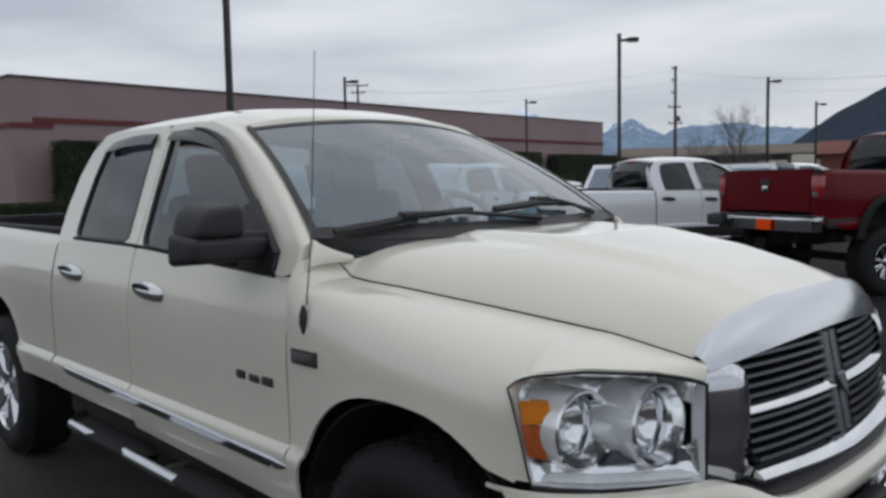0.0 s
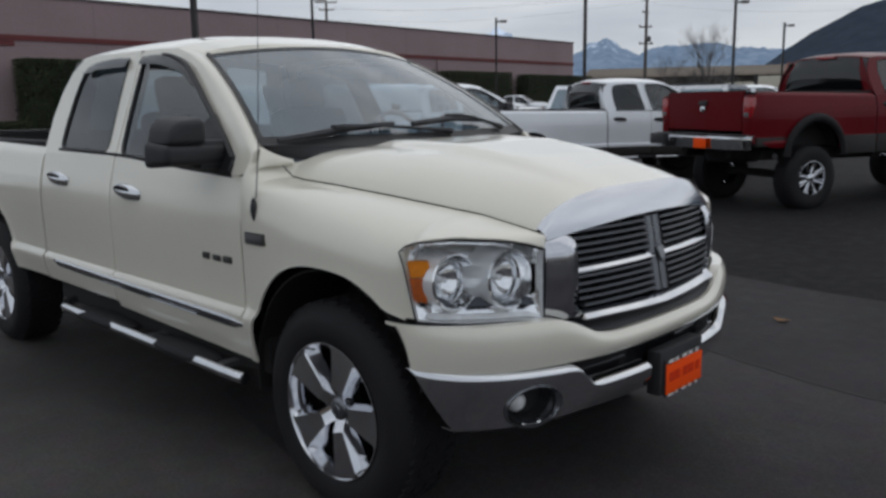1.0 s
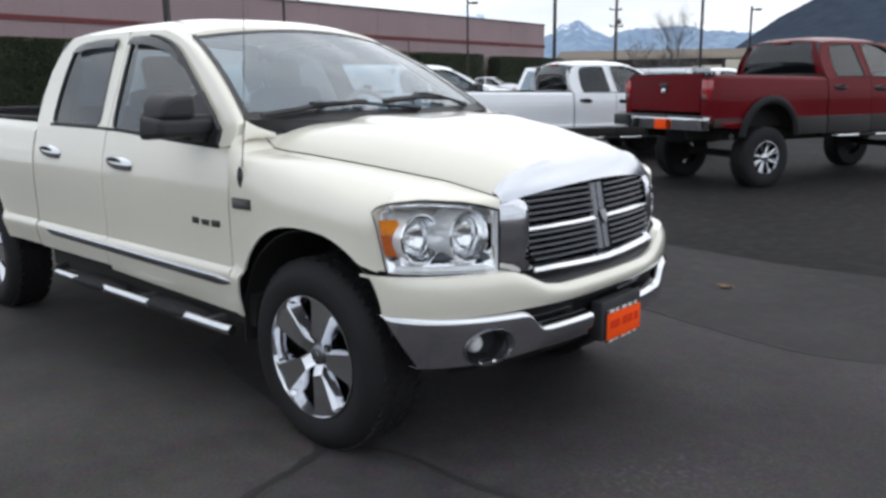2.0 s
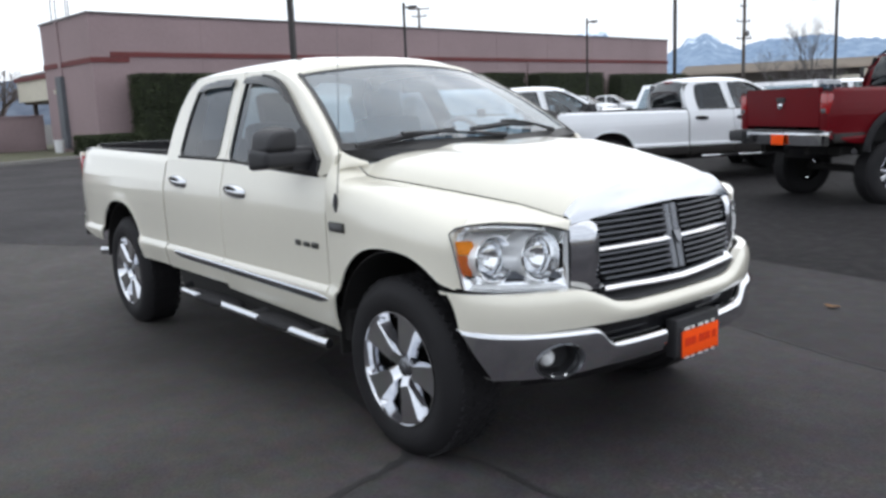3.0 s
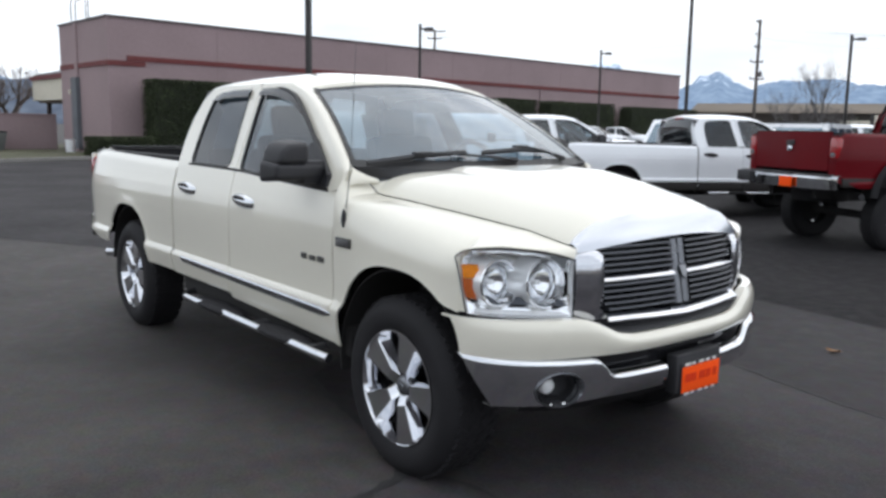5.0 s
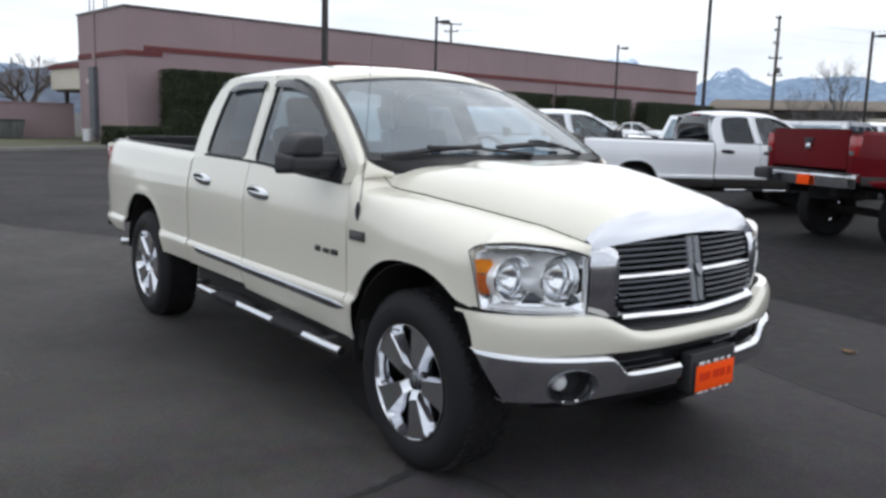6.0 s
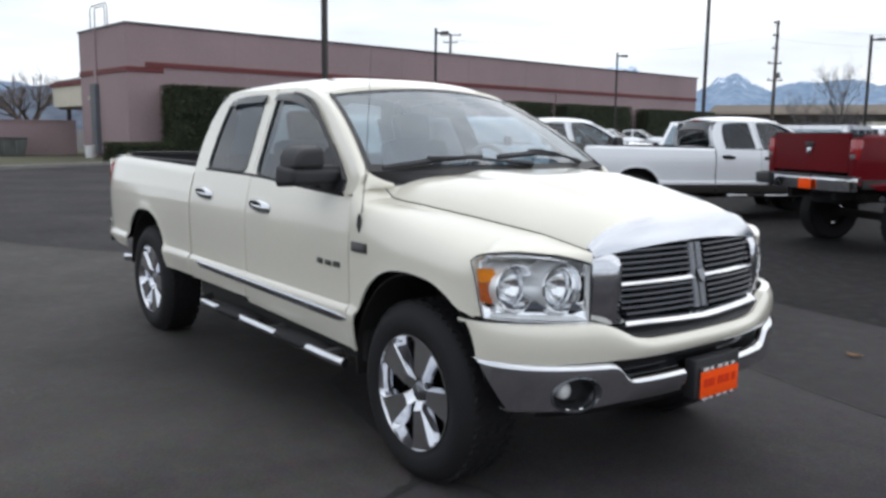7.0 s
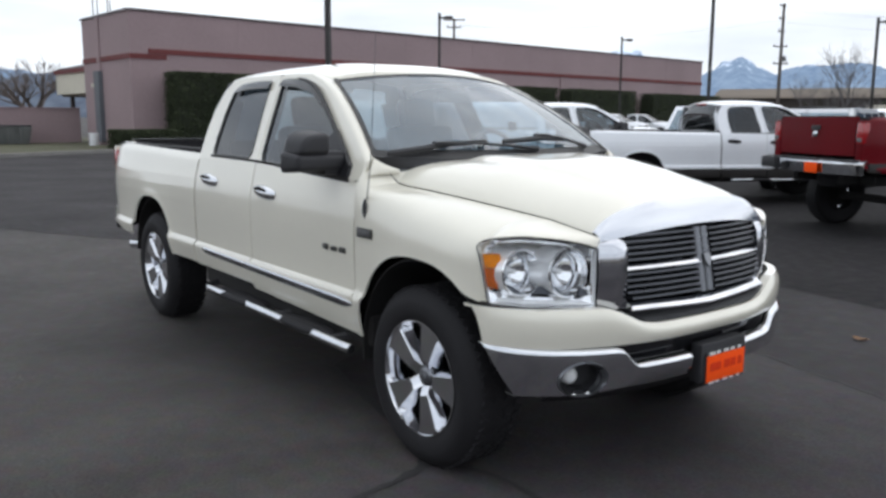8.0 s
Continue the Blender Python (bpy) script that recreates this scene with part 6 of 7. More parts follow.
def pickup(name, label, paint, lower=None, extra=0.0, main=False, visor=False, rims="five", tyre_r=0.418, flares=False, glass="tinted", moulding=False, steps=True, sign=True, lift=0.0, handles="chrome", shell=False):
    """A four-door pickup. extra: metres added to the load bed."""
    root = tagged(new(name), label, "pickup truck", "pickup trucks on the lot")
    P = M[paint]
    lower_top = 0.76 if flares else 0.66
    rear = AXLE_R - extra
    bed_end = -4.64 - extra
    for s in (1, -1):
        rail = lambda x: lerp([(bed_end - 0.01, 1.29), (bed_end + 0.07, 1.368), (bed_end + 0.12, 1.374), (-2.5, 1.330)], x)

        def bed_fn(x, v, s=s):
            zb = arch_z(x, rear, 0.575 if x > rear else lerp([(bed_end, 0.70), (bed_end + 0.35, 0.62)], x))
            z = zb + (rail(x) - zb) * v
            w = lerp(SIDE, z)
            if x < bed_end + 0.5:
                w -= 0.10 * (bed_end + 0.5 - x) ** 2
            r = math.hypot((x - rear) / 0.475, (z - 0.47) / 0.50)
            w += 0.007 * math.exp(-((r - 1.0) / 0.10) ** 2) + 0.006 * math.exp(-((r - 1.0) / 0.35) ** 2)
            roll = max(0, (z - rail(x) + 0.06) / 0.06)
            w -= 0.035 * roll ** 2
            tail = max(0.0, (bed_end + 0.035 - x) / 0.035)
            w -= 0.03 * tail ** 2
            return (x, -s * w, z)
        bed = part("bed_side", grid(bed_fn, columns(bed_end, -2.634, rear, 22), [(k / 64) ** 0.85 for k in range(65)], flip=s < 0), P, root, "", thick=0.012)
        # inner wall and rail of the bed
        part("bed_rail", boxed(bed_end + 0.02, -2.63, *(sorted((-s * 0.895, -s * 0.795))), 1.325, 1.366, 0.012), M["rubber"], bed, "black plastic bed rail cap")
        part("bed_inner_wall", boxed(bed_end + 0.03, -2.65, *(sorted((-s * 0.80, -s * 0.785))), 0.86, 1.34), M["rubber"], bed)
        low = lambda x: lerp([(-2.62, 0.57), (-0.49, 0.505)], x)
        rd = part("rear_door", side_panel(-2.611, -1.7110, lambda x: max(low(x), 0.57) , lambda x: 1.312, s, 12), P, root, "rear passenger door", thick=0.012)
        fd = part("front_door", side_panel(-1.7020, -0.4985, low, lambda x: lerp([(-1.7, 1.312), (-0.75, 1.285), (-0.496, 1.272)], x), s, 16), P, root, "front passenger door", thick=0.012)
        # dark strips behind the shut lines, put in as the gaps' shade
        for gx, zt in ((-2.618, 1.33), (-1.7065, 1.30), (-0.4915, 1.26)):
            part("gap_shade", grid(lambda x, z: (x, -s * (side_y(x, z) - 0.011), z), span(gx - 0.02, gx + 0.02, 3), span(0.58, zt, 24), flip=s < 0), M["seal"], fd, thick=0.004)
        fw = part("front_wing", fender(s), P, root, "front wing", thick=0.010)
        door_handle(fd, -1.510, 1.152, s, handles)
        door_handle(rd, -2.365, 1.173, s, handles)
        # sheet metal round the side windows
        outer = leaned([(-2.628, 1.305), (-1.708, 1.312), (-1.715, 1.60), (-1.72, 1.846), (-2.30, 1.852), (-2.44, 1.834), (-2.545, 1.76), (-2.61, 1.645), (-2.638, 1.50)])
        o, i = match(outer, REAR_WIN)
        part("door_frame", frame_ring(o, i, s, s < 0), P, rd, thick=0.01)
        outer = leaned([(-1.700, 1.312), (-0.75, 1.285), (-0.50, 1.272), (-0.495, 1.36), (-0.64, 1.47), (-0.84, 1.60), (-1.06, 1.742), (-1.20, 1.806), (-1.36, 1.838), (-1.50, 1.846), (-1.712, 1.846), (-1.707, 1.60)])
        o, i = match(outer, FRONT_WIN)
        part("door_frame", frame_ring(o, i, s, s < 0), P, fd, thick=0.01)
        window_set(rd, REAR_WIN, s, M[glass], "rear_window")
        window_set(fd, FRONT_WIN, s, M["side_glass"], "front_window")
        part("window_sill", grid(lambda x, v: (x, -s * (glass_y(lerp([(-2.42, 1.335), (-1.7, 1.328), (-0.6, 1.285)], x)) + 0.008 - 0.004 * v), lerp([(-2.42, 1.338), (-1.7, 1.330), (-0.6, 1.287)], x) - 0.022 * v), span(-2.43, -0.60, 20), span(0, 1, 3), flip=s > 0), M["seal"], fd, "black sill strip", thick=0.006)
        if visor:
            for pts, d, drop in ((leaned([(-2.35, 1.757), (-2.275, 1.797), (-2.16, 1.811), (-1.97, 1.814), (-1.818, 1.814)]), rd, 0.046), (leaned([(-1.668, 1.817), (-1.48, 1.812), (-1.34, 1.789), (-1.22, 1.754), (-1.12, 1.700), (-1.04, 1.645)]), fd, 0.042)):
                pts = [Vector(p) for p in pts]
                for _ in range(2):
                    pts = pts[:1] + [q for a, b in zip(pts, pts[1:]) for q in (a.lerp(b, 0.25), a.lerp(b, 0.75))] + pts[-1:]
                n = len(pts)

                def vis(u, v):
                    k = u * (n - 1)
                    i = min(int(k), n - 2)
                    p = pts[i].lerp(pts[i + 1], k - i)
                    e = pts[i + 1] - pts[i]
                    nr = Vector((e.y, -e.x)).normalized()
                    q = p + nr * drop * v * (lerp([(0, 1.0), (0.42, 1.0), (0.66, 0.6), (1, 0.10)], u) if d is fd else min(1.0, 3 * u + 0.1))
                    return on_side(q, s, -0.007 - 0.014 * math.sin(math.pi * 0.5 * v))
                part("vent_visor", grid(vis, span(0, 1, 31), span(0, 1, 5), flip=s < 0), M["visor"], d, "smoked vent visor", thick=0.003)
        gut = [on_side(p, s, o) for p, o in zip(leaned([(-0.60, 1.345), (-0.69, 1.425), (-0.86, 1.54), (-1.11, 1.712), (-1.16, 1.742), (-1.22, 1.768), (-1.29, 1.790), (-1.36, 1.806), (-1.48, 1.821)]), (-0.022, -0.022, -0.022, -0.022, -0.021, -0.019, -0.016, -0.012, -0.004))]
        part("window_gutter", tube(bmesh.new(), gut, [0.008, 0.014, 0.014, 0.014, 0.013, 0.012, 0.010, 0.008, 0.005], 8), M["seal"], fd, "black rain gutter along the pillar")
        # front pillar from the wing up to the roof, beside the windscreen
        def pillar(v, t, s=s):
            edge = windscreen(0.0 if s > 0 else 1.0, max(v, 0.0)) + Vector((0, 0, 0.6 * min(v, 0.0)))
            zo = lerp([(-0.12, 1.27), (0, 1.36), (0.25, 1.475), (0.5, 1.60), (0.75, 1.735), (1.0, 1.842)], v)
            xo = lerp([(1.36, -0.495), (1.47, -0.64), (1.60, -0.84), (1.742, -1.06), (1.806, -1.20), (1.838, -1.36)], zo) - 0.126 * (zo - 1.31)
            p = Vector((xo, -s * glass_y(zo), zo))
            mid = edge.lerp(p, t)
            out = 0.011 * math.sin(math.pi * t) ** 0.8
            return mid + Vector((0.4, -s * 0.6, 0.5)).normalized() * out
        part("front_pillar", grid(pillar, span(-0.12, 1, 20), span(0, 1, 11), flip=s < 0), P, root, thick=0.012)
        # sill between the wheels and inner arches
        part("rocker", boxed(-2.60 - 0.0, -0.42, *(sorted((-s * 0.93, -s * 0.80))), 0.44, 0.60, 0.02), M["under"], root)
        for cx in (0.03, rear):
            part("arch_liner", grid(lambda a, v: (cx + 0.50 * math.cos(a), -s * (0.955 - 0.42 * v), 0.45 + 0.50 * math.sin(a)), span(0.30, math.pi + (0.15 if cx > -1 else -0.05), 20), span(0, 1, 3)), M["under"], root, thick=0.01)
        if lower:
            for x0, x1 in ((bed_end + 0.06, rear - 0.50), (rear + 0.50, -2.63), (-2.61, -1.71), (-1.70, -0.50)):
                part("lower_panel", boxed(x0, x1, *sorted((-s * 0.94, -s * (1.014 if x0 > bed_end + 0.2 else 0.995))), 0.50 if x0 > rear else 0.64, lower_top, 0.01), M[lower], root, "dark brown lower body panel")
        if flares:
            for cx in (0.03, rear):
                part("wheel_flare", grid(lambda a, v: (lambda rr: (cx + rr * 0.475 * math.cos(a), -s * (1.0 + 0.055 * math.sin(math.pi * (0.15 + 0.75 * v))), 0.47 + rr * 0.50 * math.sin(a)))(0.99 + 0.19 * v), span(0.05, math.pi - 0.05, 28), span(0, 1, 6), flip=s < 0), M["rubber"], root, "black wheel-arch flare", thick=0.02)
        wheel_parts(root, 0.024, s, tyre_r, 0.27, 0.268 if rims == "five" else 0.235, rims, WHEEL_Y + (0.02 if flares else 0), tyre_r - 0.008 - lift, -lift)
        wheel_parts(root, rear, s, tyre_r, 0.27, 0.268 if rims == "five" else 0.235, rims, WHEEL_Y + (0.02 if flares else 0), tyre_r - 0.008 - lift, -lift)
        headlamp(root, s)
        door_mirror(root, s)
        if moulding:
            part("side_moulding", grid(lambda x, v: (x, -s * (1.003 + 0.020 * v * (1 if v < 0.9 else 0.55) * min(1, (x + 2.50) * 12, (-0.485 - x) * 12)), lerp([(-2.5, 0.688), (-0.5, 0.662)], x) + 0.024 * (v - 0.5) * 2 * min(1, (x + 2.50) * 10 + 0.15, (-0.485 - x) * 10 + 0.15)), span(-2.495, -0.490, 60), span(0, 1, 6), flip=s < 0), M["cheek"], fd, "chrome side moulding", thick=0.006)
            # model badge on the door and engine badge on the wing, as plain shapes
            for k in range(3):
                x = -0.805 + 0.082 * k
                part("badge", boxed(x, x + 0.054 + 0.006 * k, *(sorted((-s * 0.985, -s * 0.995))), 0.908, 0.938 - 0.004 * (k == 1), 0.006), M["badge"], fd, "pewter badge shapes")
            part("badge", boxed(-0.452, -0.318, *(sorted((-s * 0.990, -s * 1.000))), 1.012, 1.060, 0.004), M["badge"], fw, "pewter badge plate")
            part("badge", boxed(-0.44, -0.335, *(sorted((-s * 0.999, -s * 1.002))), 1.022, 1.050, 0.002), M["steel"], fw)
        if steps:
            pts = [(-2.42, -s * 0.90, 0.46), (-2.36, -s * 1.00, 0.455), (-2.26, -s * 1.045, 0.455), (-0.56, -s * 1.045, 0.450), (-0.50, -s * 1.043, 0.449), (-0.455, -s * 1.036, 0.448)]
            fine = []
            for a, b in zip(pts, pts[1:]):
                fine += [Vector(a).lerp(Vector(b), k / 6) for k in range(6)]
            fine.append(Vector(pts[-1]))
            st = part("side_step", tube(bmesh.new(), fine, 0.025, 14), M["chrome"], root, "chrome tubular side step")
            for x0, x1 in ((-2.16, -1.50), (-1.30, -0.70)):
                part("step_tread", step_tread(x0, x1, s), M["rubber"], st, "black rubber tread")
            for x in (-2.0, -1.35, -0.7):
                part("step_bracket", boxed(x, x + 0.05, *(sorted((-s * 1.05, -s * 0.85))), 0.44, 0.465), M["steel"], st)
    # bonnet, lip, cowl, glass, roof
    part("bonnet", grid(bonnet, [k ** 1.5 for k in span(0, 1, 56)], [0.5 + 0.5 * math.sin(math.pi / 2 * k) for k in span(-1, 1, 71)]), P, root, "bonnet", thick=0.012)
    part("hood_lip", grid(lip, span(0, 1, 49), span(0, 1, 14)), M["lip"] if main else P, root, "chrome lip over the grille" if main else "", thick=0.008)
    grille(root)
    bumper_front(root, paint)
    if main:
        plate(root)
    # the wings' rear corners, sweeping up to the pillars at the foot of the glass
    for s in (1, -1):
        def corner(t, v, s=s):
            low = (lerp([(0, -0.455), (1, -0.438)], t), lerp([(0, 0.930), (1, 0.752)], t), lerp([(0, 1.303), (0.3, 1.314), (1, 1.314)], t))
            high = (lerp([(0, -0.486), (0.33, -0.462), (1, -0.440)], t), lerp([(0, 0.872), (0.33, 0.838), (1, 0.752)], t), lerp([(0, 1.392), (0.15, 1.378), (0.33, 1.366), (0.66, 1.348), (1, 1.334)], t))
            x, y, z = (a + (b - a) * v for a, b in zip(low, high))
            return (x + 0.006 * math.sin(math.pi * v), -s * y, z)
        part("wing_corner", grid(corner, span(0, 1, 13), span(0, 1, 5), flip=s < 0), P, root, thick=0.006)
    part("cowl", grid(lambda y, v: WS_LOW(y).lerp(Vector((-0.215 - 0.225 * (abs(y) / 0.72) ** 2.4, y * 0.97, 1.352 - 0.022 * (y / 0.8) ** 2)), v) + Vector((0, 0, -0.014 * math.sin(math.pi * v))), span(-0.85, 0.85, 31), span(-0.12, 1.0, 8), flip=True), M["black"], root, "black plastic cowl", thick=0.01)
    ws = part("windscreen", grid(lambda u, v: windscreen(u, v), span(0, 1, 25), span(0, 1, 13)), M["glass"] if main else M[glass], root, "wide laminated windscreen")
    ws.visible_shadow = False
    band = bmesh.new()
    for u0, u1, v0, v1 in ((0, 1, 0.965, 1.0), (0, 1, 0.0, 0.085), (-0.004, 0.009, 0, 1), (0.991, 1.004, 0, 1)):
        grid(lambda u, v: windscreen(u, v, 0.003 if u1 - u0 > 0.5 else 0.013), span(u0, u1, 25 if u1 - u0 > 0.5 else 2), span(v0, v1, 13 if v1 - v0 > 0.5 else 2), bm=band)
    part("windscreen_border", band, M["seal"], ws, "black ceramic border", thick=0.006)

    def roof_edge(x):
        return lerp([(-2.61, 1.815), (-2.51, 1.838), (-2.32, 1.849), (-1.6, 1.845), (-1.42, 1.838), (-1.28, 1.812), (-1.21, 1.80), (-1.12, 1.80)], x)

    def roof(u, v):
        """u from the screen back to the rear, v across."""
        a = 2 * v - 1
        front = WS_TOP(0.665 * max(-1, min(1, a)))
        if u == 0:
            return front
        x = front.x + (-2.585 + 0.05 * abs(a) ** 8 - front.x) * u
        edge = roof_edge(x)
        half = glass_y(edge) - 0.003 if x < -1.42 else lerp([(-1.42, glass_y(1.838) - 0.003), (-1.21, 0.668)], x)
        crown = lerp([(-2.585, 1.888), (-2.46, 1.922), (-2.1, 1.942), (-1.7, 1.941), (-1.4, 1.918), (-1.2, 1.876), (-1.13, 1.856)], x)
        return Vector((x, half * a, edge + (crown - edge) * (1 - abs(a) ** 2.4) ** 0.72))
    part("roof", grid(roof, [k ** 1.3 for k in span(0, 1, 30)], [0.5 + 0.5 * math.sin(math.pi / 2 * k) for k in span(-1, 1, 49)], flip=True), P, root, "roof", thick=0.008)
    part("headliner", grid(lambda u, v: roof(0.04 + 0.92 * u, v) - Vector((0, 0, 0.03)), span(0, 1, 14), span(0.03, 0.97, 17)), M["headliner"], root, "grey cloth headliner", thick=0.004)
    # rear wall of the cab with its window
    BACK = [(0.6, -2.622), (1.31, -2.645), (1.50, -2.662), (1.64, -2.655), (1.75, -2.605), (1.815, -2.578), (1.95, -2.578)]

    def back(v, t):
        a = 2 * t - 1
        top = 1.815 + 0.07 * (1 - abs(a) ** 2.4) ** 0.72
        z = 0.6 + (top - 0.6) * v
        zz = 0.6 + 1.215 * v
        return Vector((lerp(BACK, zz) + 0.05 * abs(a) ** 8, a * (glass_y(zz) - 0.004 if zz > 1.31 else 0.93), z))
    vs, ts = span(0, 1, 41), span(0, 1, 41)
    bm = grid(back, vs, ts)
    dead = [f for f in bm.faces if 1.37 < f.calc_center_median().z < 1.80 and abs(f.calc_center_median().y) < 0.66 + 0.2 * (1.43 - f.calc_center_median().z)]
    bmesh.ops.delete(bm, geom=dead, context="FACES")
    bw = part("cab_back", bm, P, root, thick=0.008)
    g = part("back_window", grid(lambda v, t: back(v, t) - Vector((0.004, 0, 0)), span(0.625, 0.985, 11), span(0.09, 0.91, 15)), M["dark_tint"] if not main else M["back_glass"], bw, "back window", thick=0.004)
    g.visible_shadow = False
    part("brake_light", boxed(-2.63, -2.56, -0.17, 0.17, 1.845, 1.876, 0.01), M["tail"], bw, "high brake light")
    # load bed: floor, front wall, tailgate
    part("bed_floor", boxed(bed_end + 0.03, -2.64, -0.80, 0.80, 0.84, 0.87), M["rubber"], root, "black bed liner")
    part("bed_front", boxed(-2.67, -2.64, -0.88, 0.88, 0.7, 1.345, 0.008), M["rubber"], root)
    tg = part("tailgate", grid(lambda y, z: (bed_end - 0.012 - 0.02 * (z - 0.84), y, z), span(-0.775, 0.775, 21), span(0.85, 1.378, 12), flip=True), P, root, "tailgate", thick=0.05)
    part("tailgate_liner", boxed(bed_end + 0.046, bed_end + 0.062, -0.76, 0.76, 0.86, 1.372), M["rubber"], tg)
    part("tailgate_cap", boxed(bed_end - 0.02, bed_end + 0.045, -0.775, 0.775, 1.374, 1.392, 0.006), M["black"], tg)
    part("tailgate_latch", boxed(bed_end - 0.04, bed_end - 0.02, -0.09, 0.09, 1.19, 1.26, 0.01), M["black"], tg)
    part("tailgate_emblem", boxed(bed_end - 0.042, bed_end - 0.024, -0.05, 0.05, 1.10, 1.18, 0.015), M["chrome"], tg, "small chrome emblem shape")
    for s in (1, -1):
        y0, y1 = sorted((-s * 0.80, -s * 0.938))
        tl = part("taillight", boxed(bed_end - 0.03, bed_end + 0.07, y0, y1, 1.02, 1.30, 0.02), M["tail"], root, "red taillight")
        part("reversing_lens", boxed(bed_end - 0.034, bed_end + 0.04, y0 + 0.02, y1 - 0.02, 1.035, 1.10, 0.01), M["steel"], tl)
        part("corner_post", boxed(bed_end - 0.01, bed_end + 0.02, *(sorted((-s * 0.79, -s * 0.935))), 0.72, 1.33, 0.008), P, root)
    rb = part("rear_bumper", grid(lambda y, v: (bed_end - 0.17 + 0.16 * (abs(y) / 0.97) ** 5 + 0.05 * max(0.0, v - 0.86) / 0.14 + 0.008 * (1 - v), y, 0.60 + 0.20 * v), span(-0.97, 0.97, 31), span(0, 1, 9), flip=True), M["chrome"], root, "chrome rear bumper", thick=0.02)
    part("bumper_step", boxed(bed_end - 0.16, bed_end + 0.0, -0.90, 0.90, 0.775, 0.805, 0.01), M["black"], rb)
    # parts added beneath the other trucks to deepen the shade on the ground
    if not main:
        for s in (1, -1) if not flares else ():
            part("mud_flap", boxed(rear - 0.56, rear - 0.54, *(sorted((-s * 0.68, -s * 0.97))), 0.16 - lift, 0.62, 0.006), M["black"], root, "black rubber mud flap added to darken the ground behind the wheel")
        part("spare_wheel", lathe_z([(0.12, -0.09), (0.36, -0.11), (0.40, 0.0), (0.36, 0.11), (0.12, 0.09)], 28), M["rubber"], root, "unseen spare wheel added under the bed to darken the ground").location = (bed_end + 0.55, 0, 0.50)
        part("underbody", boxed(bed_end + 0.35, 0.55, -0.78, 0.78, 0.44, 0.58, 0.03), M["under"], root)
        part("fuel_tank", boxed(-2.4, -1.3, -0.05, 0.72, 0.34, 0.58, 0.04), M["under"], root)
    if flares:
        part("bumper_pad", boxed(bed_end - 0.190, bed_end - 0.05, -0.26, 0.44, 0.770, 0.812, 0.012), M["black"], rb, "black step pad")
        part("bumper_end", boxed(bed_end - 0.20, bed_end - 0.02, 0.66, 0.99, 0.625, 0.79, 0.03), M["black"], rb, "black bumper end")
    if sign:
        part("dealer_card", boxed(bed_end - 0.215, bed_end - 0.195, -0.30, -0.05, 0.605, 0.745, 0.003), M["orange"], rb, "orange dealer card")
    if shell:
        cs = part("canopy_shell", grid(lambda u, v: (bed_end + 0.02 + (-2.66 - bed_end) * u, 0.90 * math.copysign(abs(math.cos(math.pi * v)) ** 0.30, math.cos(math.pi * v)), 1.37 + 0.57 * math.sin(math.pi * v) ** 0.42), span(0, 1, 3), span(0, 1, 33), flip=True), P, root, "white fibreglass bed canopy", thick=0.02)
        for x in (bed_end + 0.03, -2.67):
            part("canopy_end", prism([(x, 0.90 * math.copysign(abs(math.cos(math.pi * v)) ** 0.30, math.cos(math.pi * v)), 1.37 + 0.57 * math.sin(math.pi * v) ** 0.42) for v in span(0, 1, 25)], (0.02, 0, 0)), P, cs)
    # frame, axles, exhaust, and a dark inner shell added to darken the panel gaps
    for s in (1, -1):
        part("frame_rail", boxed(bed_end + 0.05, 0.7, *(sorted((-s * 0.42, -s * 0.52))), 0.46, 0.60), M["under"], root)
    part("axle", tube(bmesh.new(), [(rear, -0.72, tyre_r - lift), (rear, 0.72, tyre_r - lift)], 0.06, 10), M["under"], root)
    part("axle", tube(bmesh.new(), [(0, -0.72, tyre_r - lift), (0, 0.72, tyre_r - lift)], 0.055, 10), M["under"], root)
    part("engine_bay", boxed(-0.45, 0.62, -0.55, 0.55, 0.52, 1.05), M["under"], root)
    part("inner_shell", boxed(-2.58, -0.50, -0.90, 0.90, 0.56, 0.72), M["under"], root)
    for s in (1, -1):
        part("door_lining", boxed(-2.57, -0.55, *(sorted((-s * 0.90, -s * 0.86))), 0.60, 1.27), M["dash"], root)
        part("bed_shell", boxed(bed_end + 0.12, -2.66, *(sorted((-s * 0.74, -s * 0.78))), 0.62, 1.30), M["under"], root)
    part("exhaust_tip", tube(bmesh.new(), [(bed_end + 0.60, -0.80, 0.52), (bed_end + 0.42, -0.955, 0.505)], 0.04, 14), M["chrome"], root, "chrome exhaust tip")
    part("firewall", boxed(-0.52, -0.46, -0.86, 0.86, 0.55, 1.26), M["under"], root)
    cab_inside(root)
    if main:
        wiper(root, [(-0.80, 0.02), (-0.51, 0.095), (-0.21, 0.135)], (-0.50, 0.105), (0.12, 0.06))
        wiper(root, [(-0.10, 0.125), (0.20, 0.155), (0.46, 0.13)], (0.24, 0.17), (0.60, 0.06))
        # mast aerial on the right wing
        a = part("antenna", tube(bmesh.new(), [(-0.392, -0.974, 1.198), (-0.382, -0.958, 1.38), (-0.352, -0.955, 1.75), (-0.334, -0.955, 1.97)], [0.003, 0.0024, 0.0018, 0.0013], 6), M["steel"], root, "thin whip aerial")
        bm = lathe_z([(0.001, 0.0), (0.008, 0.012), (0.015, 0.040), (0.013, 0.068), (0.005, 0.095), (0.001, 0.098)], 16)
        bm.transform(Matrix.Translation((-0.393, -0.986, 1.102)))
        part("antenna_base", bm, M["black"], a, "black teardrop base")
    return root


